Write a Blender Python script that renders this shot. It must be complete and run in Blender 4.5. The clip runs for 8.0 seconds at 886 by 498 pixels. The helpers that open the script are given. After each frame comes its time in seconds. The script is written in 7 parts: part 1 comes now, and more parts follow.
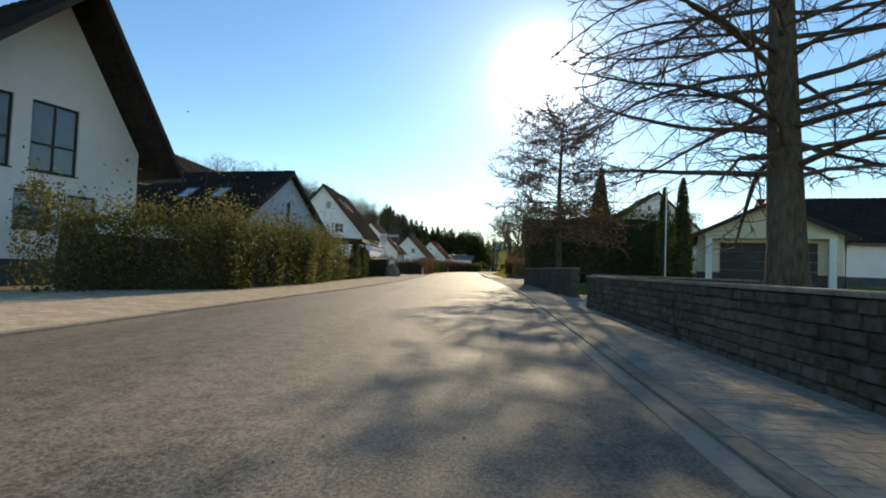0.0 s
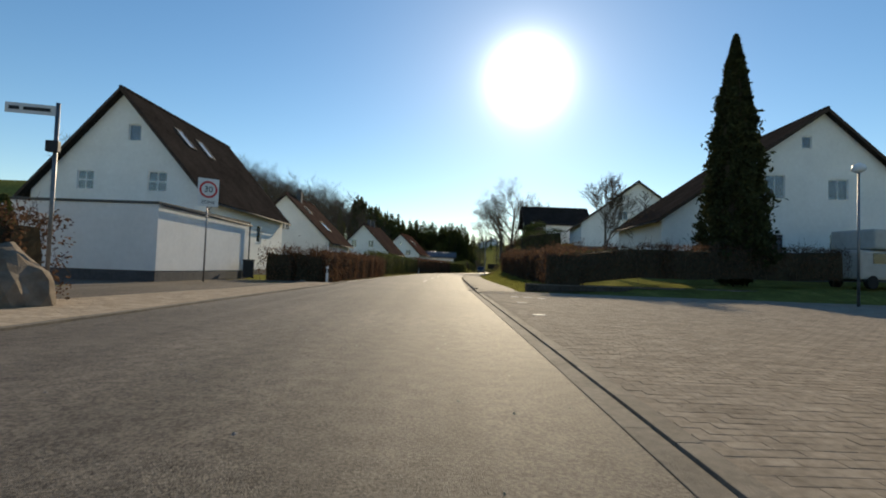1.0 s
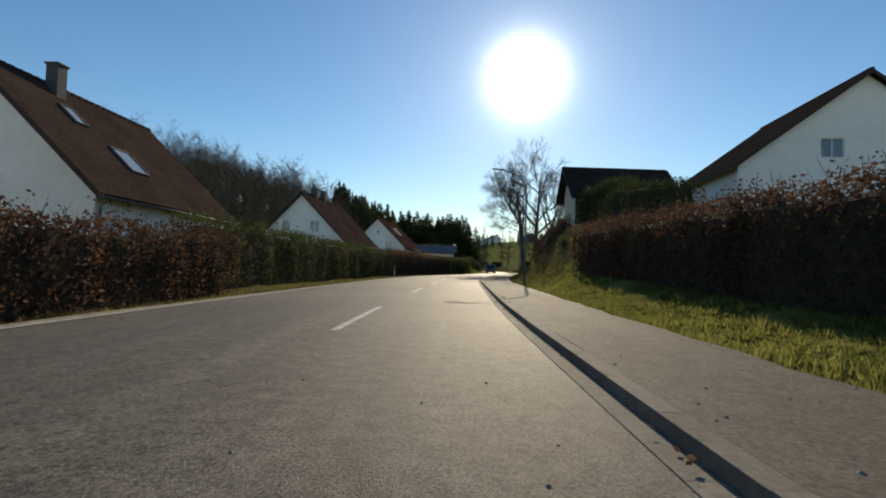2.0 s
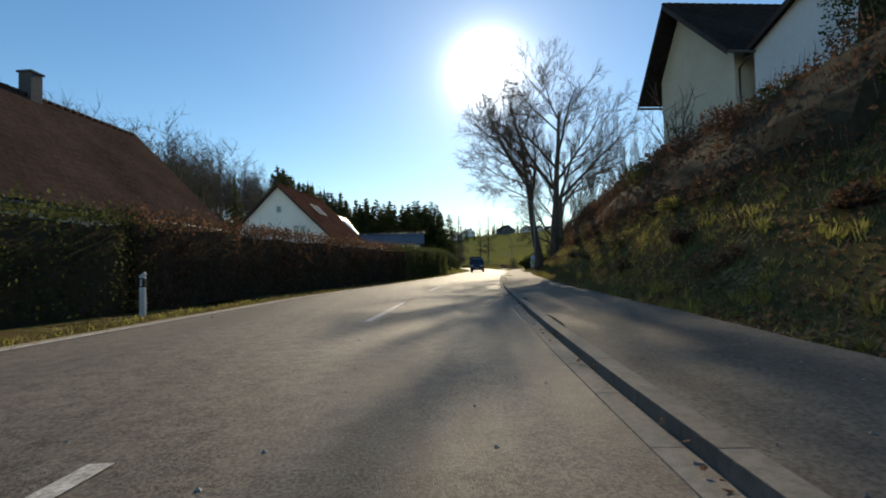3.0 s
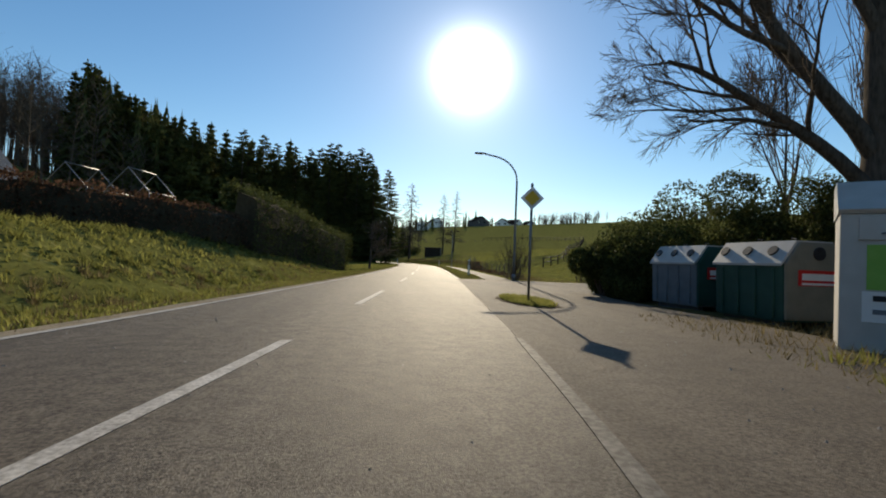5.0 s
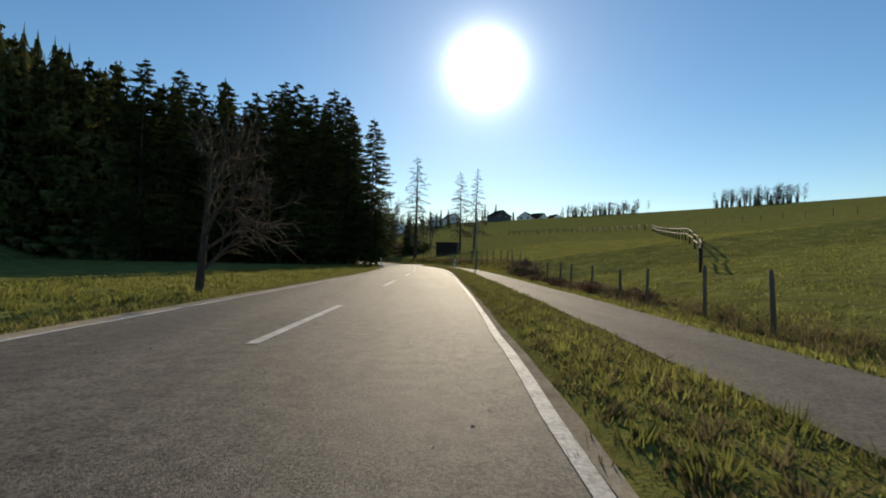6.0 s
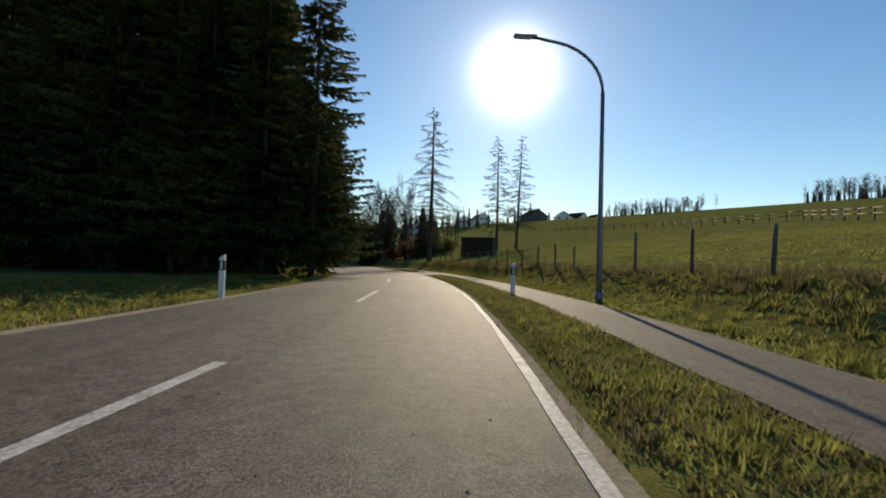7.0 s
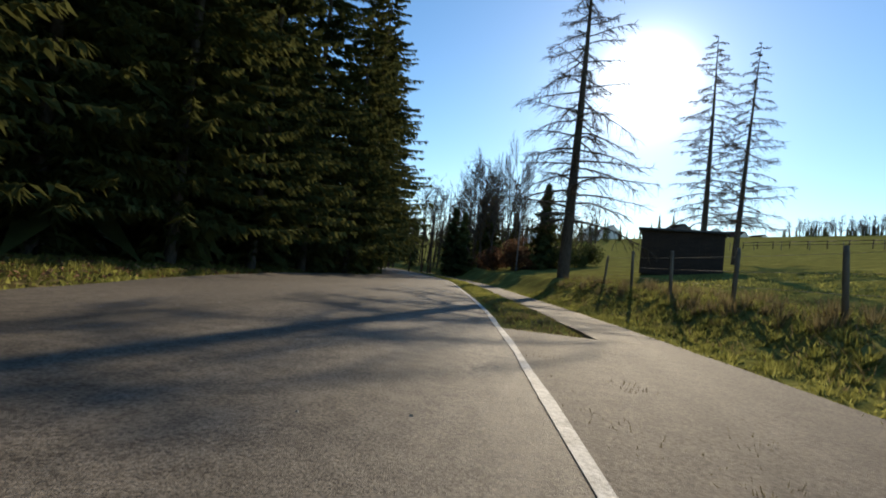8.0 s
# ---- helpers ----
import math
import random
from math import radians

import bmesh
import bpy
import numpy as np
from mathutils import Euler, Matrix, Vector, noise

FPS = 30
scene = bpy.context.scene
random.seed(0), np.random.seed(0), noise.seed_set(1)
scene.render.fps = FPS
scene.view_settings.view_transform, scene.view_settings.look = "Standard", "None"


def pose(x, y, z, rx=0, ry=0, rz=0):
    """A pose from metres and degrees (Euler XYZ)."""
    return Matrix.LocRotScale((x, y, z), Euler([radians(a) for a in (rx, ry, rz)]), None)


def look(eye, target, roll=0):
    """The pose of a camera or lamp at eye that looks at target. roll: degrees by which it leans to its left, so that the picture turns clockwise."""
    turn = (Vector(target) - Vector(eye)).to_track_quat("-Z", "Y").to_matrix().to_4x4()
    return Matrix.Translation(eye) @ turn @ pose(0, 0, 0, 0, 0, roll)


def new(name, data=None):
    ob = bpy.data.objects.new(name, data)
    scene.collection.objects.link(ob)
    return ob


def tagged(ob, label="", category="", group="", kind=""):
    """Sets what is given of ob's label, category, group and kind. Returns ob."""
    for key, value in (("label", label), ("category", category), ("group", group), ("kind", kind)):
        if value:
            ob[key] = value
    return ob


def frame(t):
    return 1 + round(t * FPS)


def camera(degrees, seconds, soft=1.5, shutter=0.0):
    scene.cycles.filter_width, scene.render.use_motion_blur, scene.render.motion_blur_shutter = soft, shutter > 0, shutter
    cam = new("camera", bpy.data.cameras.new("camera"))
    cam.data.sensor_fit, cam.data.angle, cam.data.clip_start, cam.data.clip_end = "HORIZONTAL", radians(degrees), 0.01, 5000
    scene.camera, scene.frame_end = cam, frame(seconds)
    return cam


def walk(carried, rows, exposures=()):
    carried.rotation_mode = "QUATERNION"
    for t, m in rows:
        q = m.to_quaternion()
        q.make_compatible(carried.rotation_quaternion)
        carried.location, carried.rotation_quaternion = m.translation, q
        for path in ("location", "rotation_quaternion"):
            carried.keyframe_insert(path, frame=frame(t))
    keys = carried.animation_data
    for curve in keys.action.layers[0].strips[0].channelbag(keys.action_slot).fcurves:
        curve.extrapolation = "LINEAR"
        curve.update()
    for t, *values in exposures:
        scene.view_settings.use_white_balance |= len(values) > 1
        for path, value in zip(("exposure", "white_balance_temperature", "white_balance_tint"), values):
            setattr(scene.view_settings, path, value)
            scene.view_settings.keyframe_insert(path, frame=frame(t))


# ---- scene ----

# ------------------------------------------------------------ camera and path
cam = camera(84.0, 8.0, soft=1.9, shutter=0.008)
# seconds, x, y, z, yaw, pitch, roll
PATH = [
    (0.0, -4.05, 0.72, 0.90, 0.96, 2.19, 2.20),
    (0.5, -2.64, 16.30, 0.90, -0.35, 2.20, 2.00),
    (1.0, -1.74, 33.89, 0.90, -0.77, 2.29, 2.00),
    (1.5, -1.27, 51.50, 0.90, -0.58, 2.24, 2.00),
    (3.0, 1.57, 105.50, 0.90, -4.15, 2.00, -1.50),
    (3.5, 3.90, 121.90, 0.90, -8.30, 1.85, -1.80),
    (4.0, 6.90, 138.36, 0.90, -10.90, 1.80, -0.30),
    (4.5, 10.75, 154.81, 0.90, -10.65, 1.87, 0.50),
    (5.0, 13.90, 171.23, 0.90, -7.60, 1.37, 2.30),
    (6.5, 20.26, 222.28, 0.90, -4.40, 1.25, 1.00),
    (7.0, 21.65, 239.06, 0.90, -2.30, 1.62, 1.60),
    (7.5, 21.84, 256.00, 0.90, 1.00, 1.60, 2.80),
    (8.0, 20.88, 274.20, 0.90, 10.88, 2.18, 6.00),
]
walk(cam, [(t, Matrix.Translation((x, y, z)) @ Euler((0, 0, radians(yaw))).to_matrix().to_4x4()
            @ Euler((radians(90 + pitch), 0, 0)).to_matrix().to_4x4() @ pose(0, 0, 0, 0, 0, roll))
           for t, x, y, z, yaw, pitch, roll in PATH],
     exposures=[(0.0, 0.66, 6900, 6), (0.5, 0.24, 6550, 7), (1.0, 0.2, 6800, 7), (1.5, -0.08, 6600, 7), (3.0, 0.26, 6600, 7), (3.5, 0.16, 6200, 5),
                (4.0, 0.36, 6250, 6), (4.5, 0.24, 6500, 6), (5.0, 0.03, 6500, 7), (6.5, -0.04, 6500, 7), (7.0, 0.02, 6700, 8), (7.5, 0.15, 6700, 8), (8.0, 0.5, 6500, 8)])

# ------------------------------------------------------------ sky and sun
SUN_AZ, SUN_EL = 10.05, 21.4          # degrees to the right of +y, above the horizon
SUN_WAY = (math.sin(radians(SUN_AZ)) * math.cos(radians(SUN_EL)), math.cos(radians(SUN_AZ)) * math.cos(radians(SUN_EL)), math.sin(radians(SUN_EL)))
world = bpy.data.worlds.new("sky")
scene.world = world
world.use_nodes = True
wn, wl = world.node_tree.nodes, world.node_tree.links
sky = wn.new("ShaderNodeTexSky")
sky.sky_type, sky.sun_disc = "NISHITA", False
sky.sun_elevation, sky.sun_rotation = radians(SUN_EL), radians(SUN_AZ)
sky.air_density, sky.dust_density, sky.ozone_density = 1.0, 0.06, 2.0
deeper = wn.new("ShaderNodeHueSaturation")
deeper.inputs["Saturation"].default_value = 1.2
wl.new(sky.outputs["Color"], deeper.inputs["Color"])
wl.new(deeper.outputs["Color"], wn["Background"].inputs["Color"])
wn["Background"].inputs["Strength"].default_value = 0.115


def sky_math(kind, a, b=None):
    q = wn.new("ShaderNodeMath")
    q.operation = kind
    for slot, v in zip(q.inputs, (a, b)):
        if isinstance(v, (int, float)):
            slot.default_value = v
        elif v is not None:
            wl.new(v, slot)
    return q.outputs[0]


# lens bloom painted into the sky: oversized white sun disc fading fast into blue
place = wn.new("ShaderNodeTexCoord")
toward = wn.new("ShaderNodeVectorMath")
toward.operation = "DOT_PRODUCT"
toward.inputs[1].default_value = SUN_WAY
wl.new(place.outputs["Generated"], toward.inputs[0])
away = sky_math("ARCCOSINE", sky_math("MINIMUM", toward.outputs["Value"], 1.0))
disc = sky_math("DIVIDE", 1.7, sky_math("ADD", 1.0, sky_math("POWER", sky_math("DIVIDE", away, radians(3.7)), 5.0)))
# wider, weaker part of the same painted bloom
bloom_halo = sky_math("MULTIPLY", 0.27, sky_math("EXPONENT", sky_math("DIVIDE", away, -radians(9.0))))
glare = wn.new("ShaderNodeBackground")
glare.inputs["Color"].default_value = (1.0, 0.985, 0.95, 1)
wl.new(sky_math("ADD", disc, bloom_halo), glare.inputs["Strength"])
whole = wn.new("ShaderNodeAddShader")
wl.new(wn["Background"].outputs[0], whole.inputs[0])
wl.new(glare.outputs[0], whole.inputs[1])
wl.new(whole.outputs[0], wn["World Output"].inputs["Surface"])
sun_data = bpy.data.lights.new("sun", "SUN")
sun_data.energy, sun_data.angle, sun_data.color = 4.3, radians(0.55), (1.0, 0.83, 0.60)
sun = new("sun", sun_data)
sun.matrix_world = look((0, 0, 100), (-math.sin(radians(SUN_AZ)) * 100, -math.cos(radians(SUN_AZ)) * 100,
                                      100 - 100 * math.tan(radians(SUN_EL))))


# ------------------------------------------------------------ materials
def material(name, dark, light, scale=6.0, rough=0.8, bump=0.3, bump_scale=60.0, blotch=0.5, metal=0.0, spec=0.3,
             detail=6.0, third=None, stretch=(1, 1, 1), random_tint=0.0, transmission=0.0, back=0.0):
    """Two colours mixed by coarse and fine noise in world metres, with a fine relief."""
    m = bpy.data.materials.new(name)
    m.use_nodes = True
    n, l = m.node_tree.nodes, m.node_tree.links
    p = n["Principled BSDF"]
    geo = n.new("ShaderNodeNewGeometry")
    mp = n.new("ShaderNodeMapping")
    mp.inputs["Scale"].default_value = stretch
    l.new(geo.outputs["Position"], mp.inputs["Vector"])
    big, fine = n.new("ShaderNodeTexNoise"), n.new("ShaderNodeTexNoise")
    big.inputs["Scale"].default_value, fine.inputs["Scale"].default_value = scale * 0.12, scale
    big.inputs["Detail"].default_value, fine.inputs["Detail"].default_value = 4.0, detail
    for t in (big, fine):
        l.new(mp.outputs["Vector"], t.inputs["Vector"])
    add = n.new("ShaderNodeMix")
    add.data_type = "FLOAT"
    add.inputs[0].default_value = blotch
    l.new(fine.outputs["Fac"], add.inputs[2])
    l.new(big.outputs["Fac"], add.inputs[3])
    ramp = n.new("ShaderNodeValToRGB")
    e = ramp.color_ramp.elements
    e[0].position, e[0].color = 0.34, (*dark, 1)
    e[1].position, e[1].color = 0.66, (*light, 1)
    if third:
        k = e.new(0.56)
        k.color = (*third, 1)
    l.new(add.outputs[0], ramp.inputs["Fac"])
    colour = ramp.outputs["Color"]
    if random_tint:
        info = n.new("ShaderNodeObjectInfo")
        isl = geo.outputs["Random Per Island"]
        ad = n.new("ShaderNodeMath")
        ad.operation = "ADD"
        l.new(info.outputs["Random"], ad.inputs[0])
        l.new(isl, ad.inputs[1])
        fr = n.new("ShaderNodeMath")
        fr.operation = "FRACT"
        l.new(ad.outputs[0], fr.inputs[0])
        mr = n.new("ShaderNodeMapRange")
        mr.inputs["To Min"].default_value, mr.inputs["To Max"].default_value = 1 - random_tint, 1 + random_tint
        l.new(fr.outputs[0], mr.inputs["Value"])
        hsv = n.new("ShaderNodeHueSaturation")
        l.new(mr.outputs[0], hsv.inputs["Value"])
        l.new(colour, hsv.inputs["Color"])
        colour = hsv.outputs["Color"]
    l.new(colour, p.inputs["Base Color"])
    p.inputs["Roughness"].default_value = rough
    p.inputs["Metallic"].default_value = metal
    p.inputs["Specular IOR Level"].default_value = spec
    if transmission:
        p.inputs["Transmission Weight"].default_value = transmission
    if bump:
        b = n.new("ShaderNodeBump")
        t = n.new("ShaderNodeTexNoise")
        t.inputs["Scale"].default_value, t.inputs["Detail"].default_value = bump_scale, 5.0
        l.new(mp.outputs["Vector"], t.inputs["Vector"])
        b.inputs["Strength"].default_value, b.inputs["Distance"].default_value = bump, 0.02
        l.new(t.outputs["Fac"], b.inputs["Height"])
        l.new(b.outputs["Normal"], p.inputs["Normal"])
    if back:
        tr = n.new("ShaderNodeBsdfTranslucent")
        l.new(colour, tr.inputs["Color"])
        mix = n.new("ShaderNodeMixShader")
        mix.inputs[0].default_value = back
        l.new(p.outputs[0], mix.inputs[1])
        l.new(tr.outputs[0], mix.inputs[2])
        l.new(mix.outputs[0], n["Material Output"].inputs["Surface"])
    return m


ASPHALT = material("asphalt", (0.066, 0.056, 0.045), (0.212, 0.181, 0.145), 50, 0.70, 0.5, 130, 0.3, spec=0.15, detail=4.0)
ASPHALT_OLD = material("old_asphalt", (0.090, 0.075, 0.058), (0.205, 0.172, 0.134), 38, 0.8, 0.5, 110, 0.25, spec=0.12, detail=3.0)
CONCRETE = material("concrete", (0.20, 0.19, 0.17), (0.34, 0.32, 0.29), 14, 0.8, 0.35, 90, 0.5, random_tint=0.12)
PAVER_GREY = material("grey_paver", (0.235, 0.198, 0.155), (0.40, 0.342, 0.272), 18, 0.85, 0.3, 110, 0.4, random_tint=0.12, spec=0.02)
PAVER = material("paver", (0.33, 0.265, 0.19), (0.50, 0.41, 0.31), 18, 0.85, 0.3, 110, 0.4, random_tint=0.14, spec=0.02)
LINE = material("road_paint", (0.27, 0.25, 0.22), (0.72, 0.69, 0.64), 40, 0.7, 0.3, 120, 0.4, spec=0.15)
LINE_WORN = material("worn_road_paint", (0.07, 0.062, 0.052), (0.25, 0.23, 0.20), 22, 0.75, 0.3, 120, 0.35, spec=0.15)
KERB = material("kerb_concrete", (0.15, 0.130, 0.104), (0.265, 0.231, 0.187), 16, 0.85, 0.4, 90, 0.5, random_tint=0.14, spec=0.12)
GUTTER = material("gutter_concrete", (0.17, 0.149, 0.12), (0.30, 0.265, 0.217), 16, 0.85, 0.4, 90, 0.5, random_tint=0.16, spec=0.12)
BANK = material("bank_soil", (0.116, 0.082, 0.046), (0.329, 0.238, 0.128), 6, 0.95, 0.8, 40, 0.55, third=(0.092, 0.080, 0.030), spec=0.0)
SOIL = material("soil", (0.055, 0.040, 0.028), (0.15, 0.115, 0.075), 14, 0.95, 0.7, 60, 0.5, spec=0.02)
GRASS = material("grass", (0.115, 0.105, 0.036), (0.33, 0.295, 0.098), 7, 0.95, 0.8, 45, 0.6, third=(0.19, 0.190, 0.052), spec=0.0)
BLADE = material("grass_blade", (0.105, 0.122, 0.030), (0.31, 0.295, 0.085), 3, 0.7, 0.0, 10, 0.4, random_tint=0.3, back=0.58, spec=0.02)
DRY_BLADE = material("dry_grass", (0.13, 0.10, 0.045), (0.27, 0.22, 0.11), 4, 0.8, 0.0, 10, 0.4, random_tint=0.4, back=0.35, spec=0.02)
LITTER = material("leaf_litter", (0.14, 0.075, 0.04), (0.34, 0.20, 0.11), 9, 0.85, 0.0, 10, 0.4, random_tint=0.5, back=0.2, spec=0.02)
RENDER_WHITE = material("white_render", (0.72, 0.72, 0.70), (0.82, 0.82, 0.80), 5, 0.9, 0.2, 160, 0.6)
RENDER_CREAM = material("cream_render", (0.62, 0.55, 0.40), (0.72, 0.65, 0.50), 5, 0.9, 0.2, 160, 0.6)
PLINTH = material("plinth", (0.06, 0.06, 0.065), (0.11, 0.11, 0.11), 9, 0.85, 0.3, 90, 0.5)
WOOD_DARK = material("dark_wood", (0.025, 0.016, 0.011), (0.065, 0.040, 0.026), 12, 0.7, 0.4, 30, 0.4, stretch=(1, 1, 4))
WOOD_GREY = material("weathered_wood", (0.10, 0.085, 0.065), (0.22, 0.19, 0.15), 12, 0.85, 0.5, 40, 0.4, stretch=(1, 1, 0.2), random_tint=0.2)
BOARD_BLUE = material("blue_grey_board", (0.42, 0.49, 0.56), (0.56, 0.62, 0.68), 10, 0.7, 0.3, 30, 0.4, stretch=(1, 1, 0.2))
FRAME_WHITE = material("white_plastic", (0.74, 0.74, 0.73), (0.82, 0.82, 0.81), 8, 0.4, 0.0)
FRAME_DARK = material("dark_frame", (0.015, 0.015, 0.017), (0.03, 0.03, 0.033), 8, 0.4, 0.0)
STEEL = material("galvanised_steel", (0.16, 0.16, 0.165), (0.27, 0.27, 0.275), 14, 0.45, 0.1, 60, 0.5, metal=0.8)
ZINC = material("zinc_gutter", (0.07, 0.068, 0.066), (0.13, 0.127, 0.12), 10, 0.75, 0.05, 60, 0.5, metal=0.0, spec=0.1)
BARK = material("bark", (0.055, 0.044, 0.034), (0.15, 0.124, 0.098), 16, 0.9, 0.8, 40, 0.4, stretch=(1, 1, 0.25), spec=0.02)
TWIG = material("twig", (0.075, 0.056, 0.042), (0.17, 0.132, 0.10), 9, 0.85, 0.0, 10, 0.4, spec=0.02)
NEEDLE = material("spruce_needle", (0.034, 0.045, 0.018), (0.16, 0.16, 0.052), 1.1, 0.8, 0.0, 10, 0.6, random_tint=0.25, back=0.28, spec=0.02)
NEEDLE_THUJA = material("thuja_leaf", (0.034, 0.046, 0.016), (0.11, 0.12, 0.04), 4.0, 0.7, 0.0, 10, 0.5, random_tint=0.4, back=0.2, spec=0.02)
NEEDLE_DARK = material("old_conifer_leaf", (0.022, 0.028, 0.014), (0.070, 0.072, 0.030), 2.0, 0.8, 0.0, 10, 0.6, random_tint=0.35, back=0.12, spec=0.02)
LEAF_GREEN = material("evergreen_leaf", (0.036, 0.050, 0.016), (0.115, 0.125, 0.040), 4.0, 0.7, 0.0, 10, 0.5, random_tint=0.45, back=0.4, spec=0.1)
LEAF_OLIVE = material("olive_leaf", (0.052, 0.058, 0.018), (0.175, 0.165, 0.052), 3.0, 0.65, 0.0, 10, 0.5, random_tint=0.35, back=0.45, spec=0.1)
SHOULDER = material("gritty_shoulder", (0.26, 0.215, 0.15), (0.48, 0.41, 0.30), 26, 0.95, 0.7, 90, 0.5, spec=0.0)
LEAF_BEECH = material("dry_beech_leaf", (0.072, 0.041, 0.026), (0.175, 0.10, 0.060), 4.0, 0.7, 0.0, 10, 0.5, random_tint=0.45, back=0.45, spec=0.02)
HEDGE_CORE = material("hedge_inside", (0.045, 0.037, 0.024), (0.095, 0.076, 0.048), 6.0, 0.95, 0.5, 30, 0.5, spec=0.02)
STONE = material("wall_stone", (0.060, 0.050, 0.040), (0.140, 0.117, 0.094), 9, 0.9, 0.8, 30, 0.45, random_tint=0.16, spec=0.02)
ROCK = material("boulder", (0.16, 0.13, 0.10), (0.34, 0.29, 0.23), 5, 0.9, 0.7, 30, 0.5, spec=0.02)
PLASTIC_DARK = material("dark_plastic", (0.02, 0.02, 0.022), (0.04, 0.04, 0.042), 8, 0.5, 0.05, 60, 0.5)


def add_streaks(m, depth=0.22):
    """Long worn tracks and repaired patches over a road surface."""
    n, l = m.node_tree.nodes, m.node_tree.links
    p = n["Principled BSDF"]
    link = p.inputs["Base Color"].links[0]
    src = link.from_socket
    geo = n.new("ShaderNodeNewGeometry")
    mp = n.new("ShaderNodeMapping")
    mp.inputs["Scale"].default_value = (1.6, 0.03, 1)
    l.new(geo.outputs["Position"], mp.inputs["Vector"])
    t = n.new("ShaderNodeTexNoise")
    t.inputs["Scale"].default_value, t.inputs["Detail"].default_value = 1.0, 3.0
    l.new(mp.outputs["Vector"], t.inputs["Vector"])
    spots = n.new("ShaderNodeTexNoise")
    spots.inputs["Scale"].default_value, spots.inputs["Detail"].default_value = 0.22, 2.0
    l.new(geo.outputs["Position"], spots.inputs["Vector"])
    both = n.new("ShaderNodeMath")
    both.operation = "ADD"
    l.new(t.outputs["Fac"], both.inputs[0])
    l.new(spots.outputs["Fac"], both.inputs[1])
    mr = n.new("ShaderNodeMapRange")
    mr.inputs["From Min"].default_value, mr.inputs["From Max"].default_value = 0.75, 1.25
    mr.inputs["To Min"].default_value, mr.inputs["To Max"].default_value = 1 - depth, 1 + depth
    l.new(both.outputs[0], mr.inputs["Value"])
    hsv = n.new("ShaderNodeHueSaturation")
    l.new(mr.outputs[0], hsv.inputs["Value"])
    l.new(src, hsv.inputs["Color"])
    l.new(hsv.outputs["Color"], p.inputs["Base Color"])


add_streaks(ASPHALT, 0.22)
for m_ in (ASPHALT,):                      # coarse, clearly speckled aggregate
    for e_, q_ in zip([n_ for n_ in m_.node_tree.nodes if n_.bl_idname == "ShaderNodeValToRGB"][0].color_ramp.elements, (0.38, 0.64)):
        e_.position = q_
add_streaks(ASPHALT_OLD, 0.18)


def glass_material(name, tint, rough=0.03):
    m = bpy.data.materials.new(name)
    m.use_nodes = True
    p = m.node_tree.nodes["Principled BSDF"]
    p.inputs["Base Color"].default_value = (*tint, 1)
    p.inputs["Roughness"].default_value = rough
    p.inputs["Transmission Weight"].default_value = 0.85
    p.inputs["IOR"].default_value = 1.5
    return m


GLASS = glass_material("window_glass", (0.46, 0.50, 0.54))
GLASS.node_tree.nodes["Principled BSDF"].inputs["Metallic"].default_value = 0.04      # heat-reflecting coating


# ------------------------------------------------------------ building helpers
def mesh_of(name, bm, mat):
    me = bpy.data.meshes.new(name)
    bm.to_mesh(me)
    bm.free()
    for k in (mat if isinstance(mat, (list, tuple)) else [mat]):
        me.materials.append(k)
    return me


def part(name, bm, mat, parent, label=""):
    """Links a bmesh as one mesh object under a thing or a part; its coordinates are the parent's."""
    ob = new(name, mesh_of(name, bm, mat) if isinstance(bm, bmesh.types.BMesh) else bm)
    ob.parent = parent
    if label:
        ob["label"] = label
    return ob


def thing(name, label, category, group="", kind="", m=None):
    ob = new(name)
    if m is not None:
        ob.matrix_world = m
    return tagged(ob, label, category, group, kind)


def solo(name, bm, mat, label, category="", group="", kind="", m=None):
    ob = new(name, mesh_of(name, bm, mat) if isinstance(bm, bmesh.types.BMesh) else bm)
    if m is not None:
        ob.matrix_world = m
    return tagged(ob, label, category, group, kind)


def arrays(name, verts, faces, mat, smooth=False):
    me = bpy.data.meshes.new(name)
    me.from_pydata(verts, [], faces)
    for k in (mat if isinstance(mat, (list, tuple)) else [mat]):
        me.materials.append(k)
    if smooth:
        me.polygons.foreach_set("use_smooth", [True] * len(me.polygons))
    return me


def box(bm, x0, x1, y0, y1, z0, z1, bevel=0.0):
    """Adds a box, with its edges rounded off where bevel is given."""
    made = bmesh.ops.create_cube(bm, size=1.0)["verts"]
    for v in made:
        v.co = Vector(((x0 + x1) / 2 + v.co.x * (x1 - x0), (y0 + y1) / 2 + v.co.y * (y1 - y0), (z0 + z1) / 2 + v.co.z * (z1 - z0)))
    if bevel:
        edges = list({e for v in made for e in v.link_edges})
        bmesh.ops.bevel(bm, geom=edges, offset=bevel, segments=2, affect="EDGES", profile=0.6)
    return bm


def boxed(*a, bevel=0.0):
    return box(bmesh.new(), *a, bevel=bevel)


